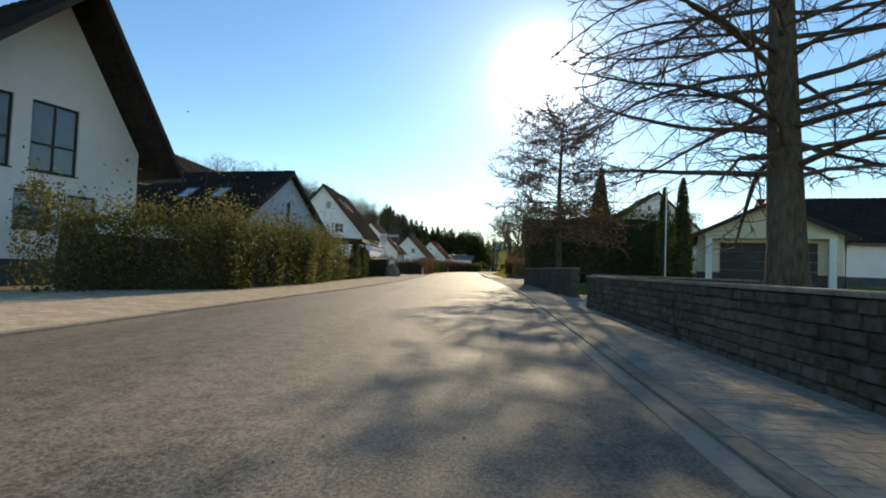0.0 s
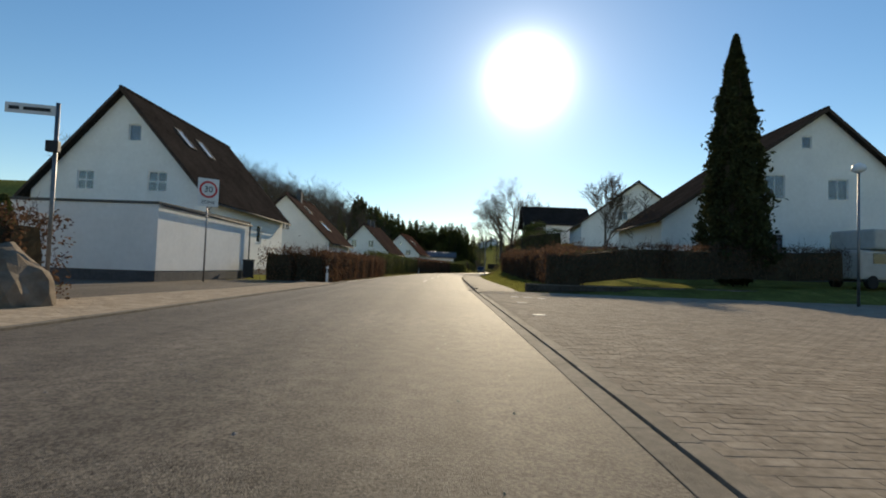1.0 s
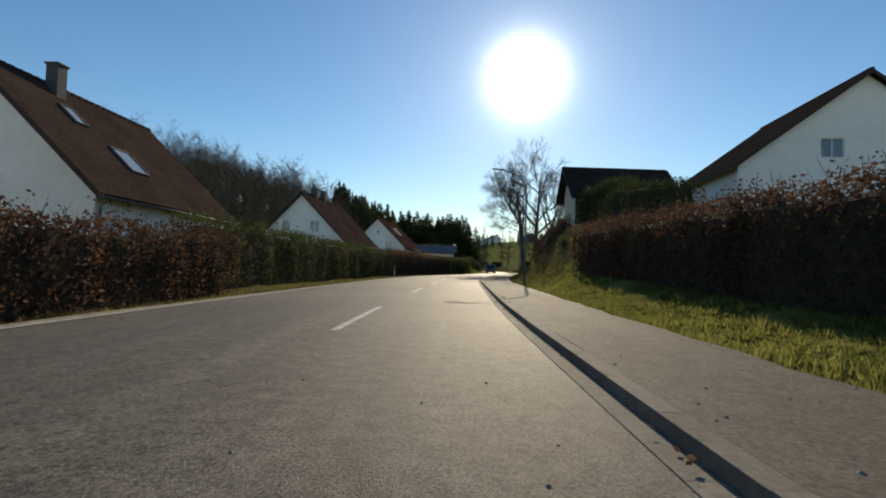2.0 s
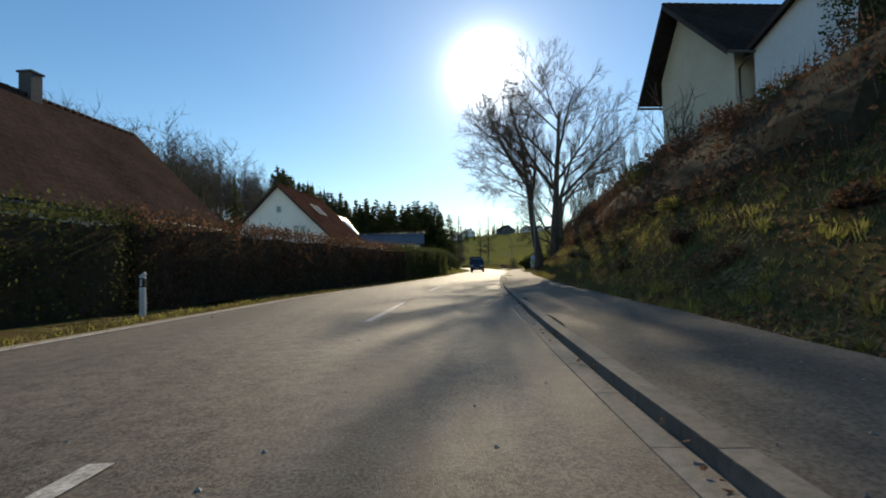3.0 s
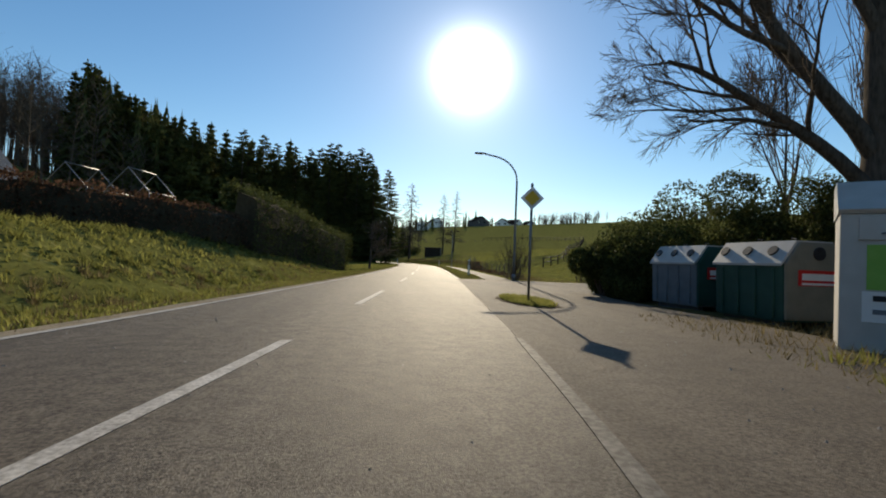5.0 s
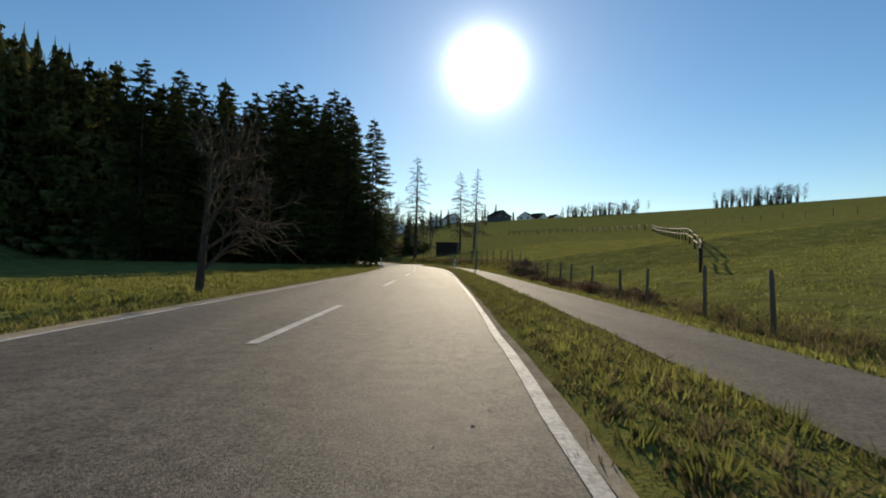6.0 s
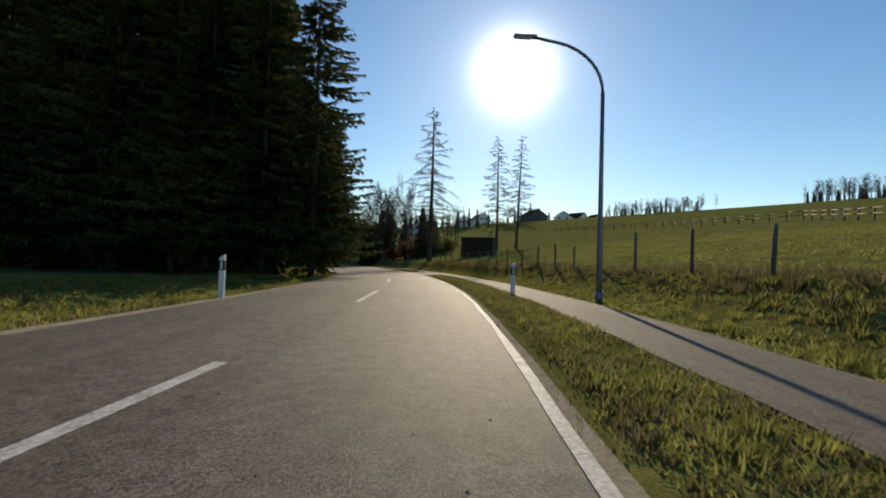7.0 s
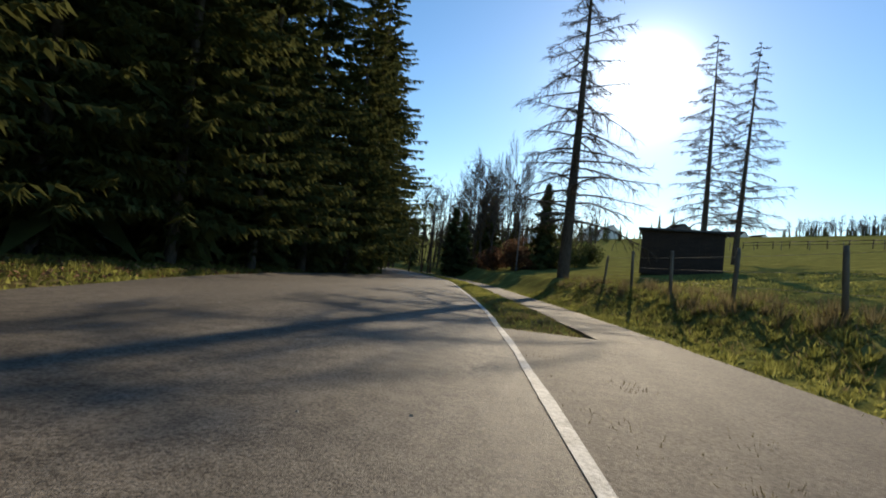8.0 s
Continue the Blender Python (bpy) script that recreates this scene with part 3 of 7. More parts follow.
def thuja(name, x, y, h, r, seed, label, group="", z=None, n=2600, category="conifer", leaf=NEEDLE_THUJA):
    rng = np.random.default_rng(seed)
    t = thing(name, label, category, group, m=pose(x, y, on(x, y) if z is None else z))
    a, u = rng.uniform(0, math.tau, n), rng.uniform(0, 1, n) ** 0.8
    prof = np.minimum(1, (u + 0.04) * 7) * (1 - u) ** (0.55 if h < 8 else 0.78) * (1 + 0.16 * np.sin(a * 5 + u * 9 + seed) + 0.13 * np.sin(a * 9 - u * 23) + 0.10 * np.sin(a * 4 + u * 47))
    rad = r * prof * rng.uniform(0.66, 1.0, n) * np.where(rng.uniform(size=n) < 0.06, 1.22, 1.0)
    pts = np.stack([np.cos(a) * rad, np.sin(a) * rad, 0.08 + u * (h - 0.1)], 1)
    part("foliage", card_cloud("foliage", pts, min(0.26, max(0.13, r * 0.28)), leaf, seed, 0.0, 0.8, np.array((0, 0, 0.8))), leaf, t)
    # added solid spindle; its dark colour stands in for the shaded inside
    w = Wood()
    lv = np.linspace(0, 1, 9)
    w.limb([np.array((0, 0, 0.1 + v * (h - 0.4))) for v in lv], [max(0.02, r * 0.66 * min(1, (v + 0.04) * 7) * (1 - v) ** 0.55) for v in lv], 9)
    part("inner_hull", w.mesh("inner_hull", HEDGE_CORE), HEDGE_CORE, t)
    w = Wood()
    w.limb([np.array((0, 0, -0.2)), np.array((0, 0, 0.5))], [0.06, 0.05], 6)
    part("trunk", w.mesh("trunk", BARK), BARK, t)
    return t


def hedge(name, line, width, height, mat, seed, label, density=150, leaf=0.09, rise=0.0, core=HEDGE_CORE, top_wave=0.06, base=0.0, category="hedge", twigs=0, loose=0.10):
    """A clipped hedge along a line of (x, y) or (x, y, height) on the ground."""
    rng = np.random.default_rng(seed)
    t = thing(name, label, category)
    line = [(p[0], p[1], p[2] if len(p) > 2 else height) for p in line]
    verts, faces, pts = [], [], []
    for (x0, y0, h0), (x1, y1, h1) in zip(line, line[1:]):
        ln = math.hypot(x1 - x0, y1 - y0)
        ux, uy = (x1 - x0) / ln, (y1 - y0) / ln
        nx, ny = uy, -ux
        n = int(density * ln * (width + 2 * max(h0, h1)))
        f = rng.uniform(-0.5 * width / ln, 1 + 0.5 * width / ln, n)
        face = rng.uniform(0, width + 2 * height, n)
        ww = width / 2
        bulge = 0.09 * np.sin(f * ln * 1.9 + seed) + 0.06 * np.sin(f * ln * 4.3 + 1.3 * seed)
        wob = np.sin(f * ln * 2.6 + 2.2 * np.sin(face * 1.9 + seed)) * np.sin(face * 3.1 + 1.7 * np.sin(f * ln * 1.1 + seed)) + 0.5 * np.sin(f * ln * 6.1 + face * 5.3)
        side = np.where(face < height, -1, np.where(face < 2 * height, 1, 0))
        q = rng.uniform(-1, 1, n)
        up = np.where(side == 0, 1.0, rng.uniform(0.02, 1, n) ** 0.85)
        lat = np.where(side == 0, q * ww, side * (ww + bulge * (0.4 + 0.6 * up)))
        lat = lat * rng.uniform(0.86, 1.05, n) * np.where(up > 0.93, 0.93, 1) * (1 + loose * wob + loose * rng.exponential(0.5, n) * (rng.uniform(size=n) < 0.3))
        hh = h0 + (h1 - h0) * np.clip(f, 0, 1) + top_wave * np.sin(f * ln * 2.7 + seed) + top_wave * 0.6 * np.sin(f * ln * 7.1)
        x = x0 + ux * f * ln + nx * lat
        y = y0 + uy * f * ln + ny * lat
        z = land(x, y) + base + up * hh * (1 + 0.6 * loose * wob * (up > 0.5)) * np.where(side == 0, rng.uniform(0.95, 1.03, n) + loose * rng.exponential(0.35, n) * (rng.uniform(size=n) < 0.35), 1)
        pts.append(np.stack([x, y, z], 1))
        m = max(2, int(ln / 1.2))
        for i in range(m + 1):
            g = i / m
            cx, cy, ch = x0 + ux * g * ln, y0 + uy * g * ln, (h0 + (h1 - h0) * g) * 0.93
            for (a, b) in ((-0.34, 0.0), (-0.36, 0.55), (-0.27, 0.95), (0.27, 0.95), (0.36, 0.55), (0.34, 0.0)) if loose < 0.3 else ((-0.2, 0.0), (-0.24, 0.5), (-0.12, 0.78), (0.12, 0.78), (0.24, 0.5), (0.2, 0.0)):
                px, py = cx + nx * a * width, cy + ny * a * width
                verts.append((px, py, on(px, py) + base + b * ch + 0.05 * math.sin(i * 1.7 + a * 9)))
            v = len(verts) - 6
            if i:
                for k in range(5):
                    faces.append((v - 6 + k, v - 5 + k, v + 1 + k, v + k))
            if i in (0, m):
                faces.append(tuple(range(v, v + 6)))
    pts = np.concatenate(pts)
    part("foliage", card_cloud("foliage", pts, leaf, mat, seed), mat, t)
    # added filler hull, coloured dark for the shaded depth behind the leaves
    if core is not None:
        part("inner_hull", arrays("inner_hull", verts, faces, core), core, t)
    if twigs:
        w = Wood()
        for p in pts[rng.choice(len(pts), min(twigs, len(pts)), replace=False)]:
            d = rng.normal(size=3) * 0.35 + np.array((0, 0, 0.9))
            w.limb([p - d * 0.25, p + d * 0.12, p + d * rng.uniform(0.18, 0.4) + rng.normal(size=3) * 0.03], [0.009, 0.006, 0.003], 3)
        part("twig_growth", w.mesh("twig_growth", TWIG), TWIG, t)
    return t


# ------------------------------------------------------------ houses
def wall_face(bm, origin, ux, width, top, holes, depth=0.16):
    """One wall with real openings. origin: lower left, ux: along the wall, top(u): its height; holes: (u0, u1, z0, z1)."""
    o, ux = Vector(origin), Vector(ux)
    inward = Vector((0, 0, 1)).cross(ux)
    cuts = sorted({0.0, width, *[c for c in (h[k] for h in holes for k in (0, 1))], *top.breaks})

    def v(u, z, d=0.0):
        return bm.verts.new(o + ux * u + Vector((0, 0, z)) + inward * d)

    for a, b in zip(cuts, cuts[1:]):
        mine = sorted([h for h in holes if h[0] <= a + 1e-6 and h[1] >= b - 1e-6], key=lambda h: h[2])
        z = 0.0
        for h in mine:
            bm.faces.new((v(a, z), v(b, z), v(b, h[2]), v(a, h[2])))
            z = h[3]
        bm.faces.new((v(a, z), v(b, z), v(b, top(b)), v(a, top(a))))
    for u0, u1, z0, z1 in holes:
        for (p, q) in (((u0, z0), (u1, z0)), ((u1, z0), (u1, z1)), ((u1, z1), (u0, z1)), ((u0, z1), (u0, z0))):
            bm.faces.new((v(*q), v(*p), v(*p, depth), v(*q, depth)))


class Top:
    def __init__(self, pts):
        self.pts = pts
        self.breaks = [p[0] for p in pts]

    def __call__(self, u):
        return float(np.interp(u, [p[0] for p in self.pts], [p[1] for p in self.pts]))


def window(parent, m, w, h, frame_mat, bars=1, cross=0.0, sill=True, label="window with frame and glass pane", thick=0.055, glass=None):
    """A window in an opening whose lower left corner is at m's origin; m's x runs along the wall and y goes in."""
    bm = bmesh.new()
    outer, inner = [(0, 0), (w, 0), (w, h), (0, h)], [(thick, thick), (w - thick, thick), (w - thick, h - thick), (thick, h - thick)]
    loops = [[bm.verts.new((u, yy, v)) for u, v in ring] for ring, yy in ((outer, 0.07), (inner, 0.07), (inner, 0.14), (outer, 0.14))]
    for a, b in zip(loops, loops[1:] + loops[:1]):
        for k in range(4):
            bm.faces.new((a[k], a[(k + 1) % 4], b[(k + 1) % 4], b[k]))
    bm.transform(m)
    win = part("window", bm, frame_mat, parent, label)
    for k in range(1, bars + 1):
        c = w * k / (bars + 1)
        bm = boxed(c - thick * 0.5, c + thick * 0.5, 0.074, 0.136, thick, h - thick)
        bm.transform(m)
        part("glazing_bar", bm, frame_mat, win)
    if cross:
        bm = boxed(thick, w - thick, 0.071, 0.139, h * cross - 0.03, h * cross + 0.03)
        bm.transform(m)
        part("glazing_bar", bm, frame_mat, win)
    bm = boxed(thick * 0.6, w - thick * 0.6, 0.10, 0.112, thick * 0.6, h - thick * 0.6)
    bm.transform(m)
    pane = part("pane", bm, glass or GLASS, win)
    pane.visible_shadow = False
    # added sheet close behind the pane, coloured dark for the unlit room
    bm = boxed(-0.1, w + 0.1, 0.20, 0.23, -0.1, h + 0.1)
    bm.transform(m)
    part("room_sheet", bm, ROOM_DIM, win)
    if sill:
        bm = boxed(-0.04, w + 0.04, -0.05, 0.08, -0.035, 0.0)
        bm.transform(m)
        part("sill", bm, frame_mat, win)
    return win


ROOM_DIM = material("dim_room", (0.05, 0.05, 0.055), (0.16, 0.16, 0.17), 1.2, 0.9, 0.0, 10, 0.6)


def tile_roof_mat(name, dark, light):
    """Roof tiles in courses: relief of rows and columns in the roof's own coordinates."""
    m = material(name, dark, light, 5, 0.9, 0.0, spec=0.0)
    n, l = m.node_tree.nodes, m.node_tree.links
    p = n["Principled BSDF"]
    uv = n.new("ShaderNodeUVMap")
    br = n.new("ShaderNodeTexBrick")
    br.inputs["Scale"].default_value = 1.0
    br.inputs["Brick Width"].default_value, br.inputs["Row Height"].default_value = 0.30, 0.34
    br.inputs["Mortar Size"].default_value, br.inputs["Mortar Smooth"].default_value = 0.02, 0.6
    br.inputs["Color1"].default_value, br.inputs["Color2"].default_value, br.inputs["Mortar"].default_value = (0.7, 0.7, 0.7, 1), (1, 1, 1, 1), (0, 0, 0, 1)
    l.new(uv.outputs[0], br.inputs["Vector"])
    b = n.new("ShaderNodeBump")
    b.inputs["Strength"].default_value, b.inputs["Distance"].default_value = 0.9, 0.04
    l.new(br.outputs["Color"], b.inputs["Height"])
    l.new(b.outputs["Normal"], p.inputs["Normal"])
    return m


TILE_DARK = tile_roof_mat("dark_concrete_tiles", (0.020, 0.017, 0.016), (0.044, 0.038, 0.035))
TILE_BROWN = tile_roof_mat("brown_concrete_tiles", (0.042, 0.029, 0.025), (0.085, 0.058, 0.046))
TILE_RED = tile_roof_mat("red_brown_clay_tiles", (0.050, 0.027, 0.021), (0.098, 0.053, 0.040))
TILE_BLUE = tile_roof_mat("glazed_dark_tiles", (0.020, 0.026, 0.034), (0.045, 0.055, 0.068))
TILE_BLUE.node_tree.nodes["Principled BSDF"].inputs["Roughness"].default_value = 0.36
TILE_BLUE.node_tree.nodes["Principled BSDF"].inputs["Specular IOR Level"].default_value = 0.3


def slab(parent, name, a, b, c, d, t, mat):
    """A roof slope: eave a-b, ridge d-c (upper face), thickness t downwards, with tile coordinates."""
    a, b, c, d = (Vector(p) for p in (a, b, c, d))
    nrm = (b - a).cross(d - a).normalized()
    bm = bmesh.new()
    uvl = bm.loops.layers.uv.new("UVMap")
    up = [bm.verts.new(p) for p in (a, b, c, d)]
    lo = [bm.verts.new(p - nrm * t) for p in (a, b, c, d)]
    fs = [bm.faces.new(up), bm.faces.new(lo[::-1])]
    for i in range(4):
        fs.append(bm.faces.new((up[i], lo[i], lo[(i + 1) % 4], up[(i + 1) % 4])))
    e1 = (b - a).normalized()
    e2 = nrm.cross(e1)
    for f in fs:
        for lp in f.loops:
            q = lp.vert.co - a
            lp[uvl].uv = (q.dot(e1), q.dot(e2))
    return part(name, bm, mat, parent)


def house(name, x, y, z, turn, xl, xr, length, eave_l, eave_r, ridge, label, wall_mat=None, roof_mat=None, over=0.5, verge=0.45,
          front=(), right=(), left=(), skylights=(), chimneys=(), plinth=0.35, frame=None, base=0.8, fascia=None, panels=(), gutter=True, brackets=False):
    """Gabled house. Local x across the front gable (apex at 0, from -xl to xr), local y along the ridge, front gable at y = 0.
    Windows: (centre along the wall, sill height, width, height, bars, cross). Skylights: (along ridge, down the slope 0-1, side, w, l)."""
    wall_mat, roof_mat, frame, fascia = wall_mat or RENDER_WHITE, roof_mat or TILE_DARK, frame or FRAME_WHITE, fascia or WOOD_DARK
    t = thing(name, label, "house", m=pose(x, y, z, 0, 0, turn))
    w = xl + xr
    bm = bmesh.new()
    slope_l, slope_r = (ridge - eave_l) / xl, (ridge - eave_r) / xr
    holes_f = [(c + xl - ww / 2, c + xl + ww / 2, s, s + hh) for c, s, ww, hh, *_ in front]
    holes_r = [(c - ww / 2, c + ww / 2, s, s + hh) for c, s, ww, hh, *_ in right]
    holes_l = [(length - c - ww / 2, length - c + ww / 2, s, s + hh) for c, s, ww, hh, *_ in left]
    gable = Top([(0, eave_l), (xl, ridge), (w, eave_r)])
    back = Top([(0, eave_r), (xr, ridge), (w, eave_l)])
    wall_face(bm, (-xl, 0, 0), (1, 0, 0), w, gable, holes_f)
    wall_face(bm, (xr, 0, 0), (0, 1, 0), length, Top([(0, eave_r), (length, eave_r)]), holes_r)
    wall_face(bm, (xr, length, 0), (-1, 0, 0), w, back, [])
    wall_face(bm, (-xl, length, 0), (0, -1, 0), length, Top([(0, eave_l), (length, eave_l)]), holes_l)
    box(bm, -xl + 0.02, xr - 0.02, 0.02, length - 0.02, -base, 0.0)
    part("wall", bm, wall_mat, t)
    if plinth:
        bm = bmesh.new()
        box(bm, -xl - 0.02, xr + 0.02, -0.02, length + 0.02, -base, plinth)
        part("plinth", bm, PLINTH, t)
    yf, yb, th = -verge, length + verge, 0.16
    lift = 0.10
    ex, ez = xr + over, eave_r - slope_r * over + lift
    slab(t, "roof", (ex, yf, ez), (ex, yb, ez), (0, yb, ridge + lift), (0, yf, ridge + lift), th, roof_mat)
    ex2, ez2 = -xl - over, eave_l - slope_l * over + lift
    slab(t, "roof", (ex2, yb, ez2), (ex2, yf, ez2), (0, yf, ridge + lift - 0.004), (0, yb, ridge + lift - 0.004), th, roof_mat)
    bm = bmesh.new()
    k = int((yb - yf) / 0.42)
    for i in range(k):
        tube(bm, [(0, yf + i * 0.42, ridge + lift - 0.02), (0, yf + i * 0.42 + 0.41, ridge + lift - 0.005)], [0.11, 0.125], 8)
    part("ridge_tiles", bm, roof_mat, t)
    for yy, nm in ((yf, "verge_board"), (yb, "verge_board")):
        for s, sl, e in ((1, slope_r, xr + over), (-1, slope_l, xl + over)):
            bm = bmesh.new()
            y0, y1 = (yy - 0.03, yy - 0.002) if yy < 0 else (yy + 0.002, yy + 0.03)
            pts = [(0, ridge + lift - 0.02), (s * e, ridge + lift - 0.02 - sl * e)]
            vs = [bm.verts.new((px, yq, pz - dz)) for yq in (y0, y1) for (px, pz) in pts for dz in (0.0, 0.24)]
            for q in ((0, 2, 3, 1), (4, 5, 7, 6), (0, 1, 5, 4), (2, 6, 7, 3), (0, 4, 6, 2), (1, 3, 7, 5)):
                bm.faces.new([vs[i] for i in q])
            part(nm, bm, fascia, t)
    if gutter:
        for e, zz in ((ex + 0.05, ez - 0.14), (ex2 - 0.05, ez2 - 0.14)):
            bm = bmesh.new()
            tube(bm, [(e, yf, zz), (e, yb, zz)], 0.065, 8)
            part("gutter", bm, ZINC, t)
        bm = bmesh.new()
        tube(bm, [(xr + over + 0.02, 0.15, ez - 0.18), (xr + 0.09, 0.15, ez - 0.45), (xr + 0.09, 0.15, -base)], 0.045, 8)
        part("downpipe", bm, ZINC, t)
    for c, s, ww, hh, *o in front:
        window(t, pose(c - ww / 2, 0, s), ww, hh, frame, o[0] if o else 1, o[1] if len(o) > 1 else 0.0)
    for c, s, ww, hh, *o in right:
        window(t, pose(xr, c - ww / 2, s, 0, 0, 90), ww, hh, frame, o[0] if o else 1, o[1] if len(o) > 1 else 0.0)
    for c, s, ww, hh, *o in left:
        window(t, pose(-xl, c + ww / 2, s, 0, 0, -90), ww, hh, frame, o[0] if o else 1, o[1] if len(o) > 1 else 0.0)
    for yc, f, side, ww, ll in skylights:
        sl, e = (slope_r, xr) if side > 0 else (slope_l, xl)
        ang = math.degrees(math.atan(sl))
        px = side * e * f
        m = pose(px, yc, ridge + lift - sl * e * f, 0, side * ang, 0)
        bm = bmesh.new()
        for a in ((-ll / 2, ll / 2, -ww / 2, -ww / 2 + 0.08), (-ll / 2, ll / 2, ww / 2 - 0.08, ww / 2), (-ll / 2, -ll / 2 + 0.08, -ww / 2, ww / 2), (ll / 2 - 0.08, ll / 2, -ww / 2, ww / 2)):
            box(bm, *a, 0.0, 0.09)
        bm.transform(m)
        sk = part("skylight", bm, ZINC, t, "roof window with metal frame")
        bm = boxed(-ll / 2 + 0.07, ll / 2 - 0.07, -ww / 2 + 0.07, ww / 2 - 0.07, 0.02, 0.05)
        bm.transform(m)
        part("pane", bm, SKY_PANE, sk)
    for yc, xc, ww, hh, cm in chimneys:
        zz = ridge - abs(xc) * (slope_r if xc > 0 else slope_l)
        bm = boxed(xc - ww / 2, xc + ww / 2, yc - ww / 2, yc + ww / 2, zz - 0.6, zz + hh, bevel=0.01)
        ch = part("chimney", bm, cm, t)
        part("chimney_cap", boxed(xc - ww / 2 - 0.06, xc + ww / 2 + 0.06, yc - ww / 2 - 0.06, yc + ww / 2 + 0.06, zz + hh + 0.003, zz + hh + 0.09, bevel=0.015), PLINTH, ch)
    for y0, y1, f0, f1, side, mat_p in panels:
        sl, e = (slope_r, xr) if side > 0 else (slope_l, xl)
        m = pose(0, 0, ridge + lift, 0, side * math.degrees(math.atan(sl)), 0)
        run = math.hypot(e, sl * e)
        n_y, n_f = max(1, int((y1 - y0) / 1.0)), max(1, int((f1 - f0) * run / 1.6))
        for i in range(n_y):
            for j in range(n_f):
                a0, a1 = run * f0 + j * 1.62, run * f0 + j * 1.62 + 1.58
                bm = boxed(min(side * a0, side * a1), max(side * a0, side * a1), y0 + i * 1.02, y0 + i * 1.02 + 0.99, 0.05, 0.09)
                bm.transform(m)
                part("solar_panel", bm, mat_p, t)
    return t


SKY_PANE = material("skylight_pane", (0.25, 0.27, 0.29), (0.36, 0.38, 0.40), 1.0, 0.08, 0.0, 10, 0.5, spec=0.9)
SOLAR = material("solar_glass", (0.012, 0.016, 0.03), (0.022, 0.028, 0.045), 3.0, 0.08, 0.0, 10, 0.5, spec=0.8)

house("house", -15.65, 14.83, 0.35, 69, 4.8, 2.45, 11, 3.0, 4.2, 8.2, "white rendered gabled house with dark timber verges and large windows", frame=FRAME_DARK, over=0.6, verge=1.45,
      front=[(-0.1, 2.85, 1.25, 2.0, 1, 0.4), (-1.8, 2.85, 1.25, 2.0, 1, 0.4), (-0.55, 1.2, 0.95, 1.1, 0), (0.75, 1.2, 0.85, 1.1, 0)], roof_mat=TILE_DARK)
boarded_house = house("house", -15.45, 34.3, 0, 76, 5.0, 5.0, 12, 3.3, 3.3, 7.0, "low house with dark roof and blue-grey boarded gable", wall_mat=BOARD_BLUE,
      front=[(0.2, 2.6, 0.5, 2.4, 0)], skylights=[(3.4, 0.5, -1, 1.0, 1.4), (6.0, 0.5, -1, 1.0, 1.4)], frame=FRAME_DARK)
house("house", -26.0, 38.0, 0, 0, 5.5, 5.5, 8, 4.0, 4.0, 8.8, "dark-roofed house behind with slate-clad chimney", chimneys=[(2.5, -2.0, 0.9, 1.3, PLINTH)])
house("house", -20.7, 63.3, 0, -1, 5.3, 5.2, 13.8, 4.9, 4.9, 10.9, "white rendered gabled house with dark tiled roof and skylights", verge=0.5,
      front=[(0.7, 7.9, 0.75, 1.0, 0), (-2.1, 4.9, 1.0, 1.15, 1, 0.5), (2.2, 4.9, 1.15, 1.2, 1, 0.5)],
      right=[(2.2, 2.6, 1.3, 1.1, 1), (5.2, 1.9, 0.9, 1.9, 0), (8.5, 2.4, 1.0, 1.3, 0)],
      skylights=[(3.6, 0.34, 1, 0.95, 1.7), (6.2, 0.36, 1, 0.95, 1.7)])
house("house", -18.6, 88.5, 0, -2, 5.0, 5.0, 10.5, 3.7, 3.7, 8.6, "white house with dark roof, chimney and roof windows", roof_mat=TILE_BROWN,
      front=[(0.0, 4.6, 1.0, 1.1, 1)], right=[(3, 1.0, 1.0, 1.2, 1), (7, 1.0, 1.0, 1.2, 1)], skylights=[(3.0, 0.32, 1, 0.8, 1.2), (4.2, 0.68, 1, 1.3, 1.6)],
      chimneys=[(3.4, 0.4, 0.55, 1.3, PLINTH)])
house("house", -14.7, 120.9, 0, -8, 4.6, 4.6, 12.0, 3.6, 3.6, 8.3, "white gabled house with dark brown roof and two chimneys", roof_mat=TILE_BROWN,
      front=[(1.4, 4.2, 0.95, 1.25, 1), (-1.7, 4.2, 0.95, 1.25, 1)], right=[(3, 1.0, 1.2, 1.2, 1), (8, 1.0, 1.2, 1.2, 1)],
      chimneys=[(3.4, 0.0, 0.55, 1.0, PLINTH), (6.0, 0.0, 0.55, 1.0, PLINTH)])
house("house", -10.5, 152.9, 0, -10, 4.7, 4.7, 11.5, 4.4, 4.4, 9.0, "white gabled house with red-brown roof and steel flue", roof_mat=TILE_RED,
      front=[(0.0, 6.3, 0.55, 0.75, 0), (2.0, 3.9, 1.2, 1.2, 1), (-2.0, 3.9, 1.2, 1.2, 1)], skylights=[(4.2, 0.45, 1, 0.8, 1.6), (5.6, 0.45, 1, 0.8, 1.6)])
house("house", -11.5, 190.5, 0, -8, 4.8, 4.8, 10.0, 4.6, 4.6, 10.4, "white house with dark roof of glinting tiles", roof_mat=TILE_BLUE,
      front=[(0.0, 7.4, 0.8, 0.9, 0)], panels=[(1.0, 9.0, 0.12, 0.75, 1, SOLAR)])
house("house", 3.3, 175.9, 0.6, 88, 2.7, 2.7, 14.0, 3.7, 3.7, 5.0, "low white house with dark slate-coloured roof", roof_mat=TILE_BLUE, over=0.6, verge=0.7)
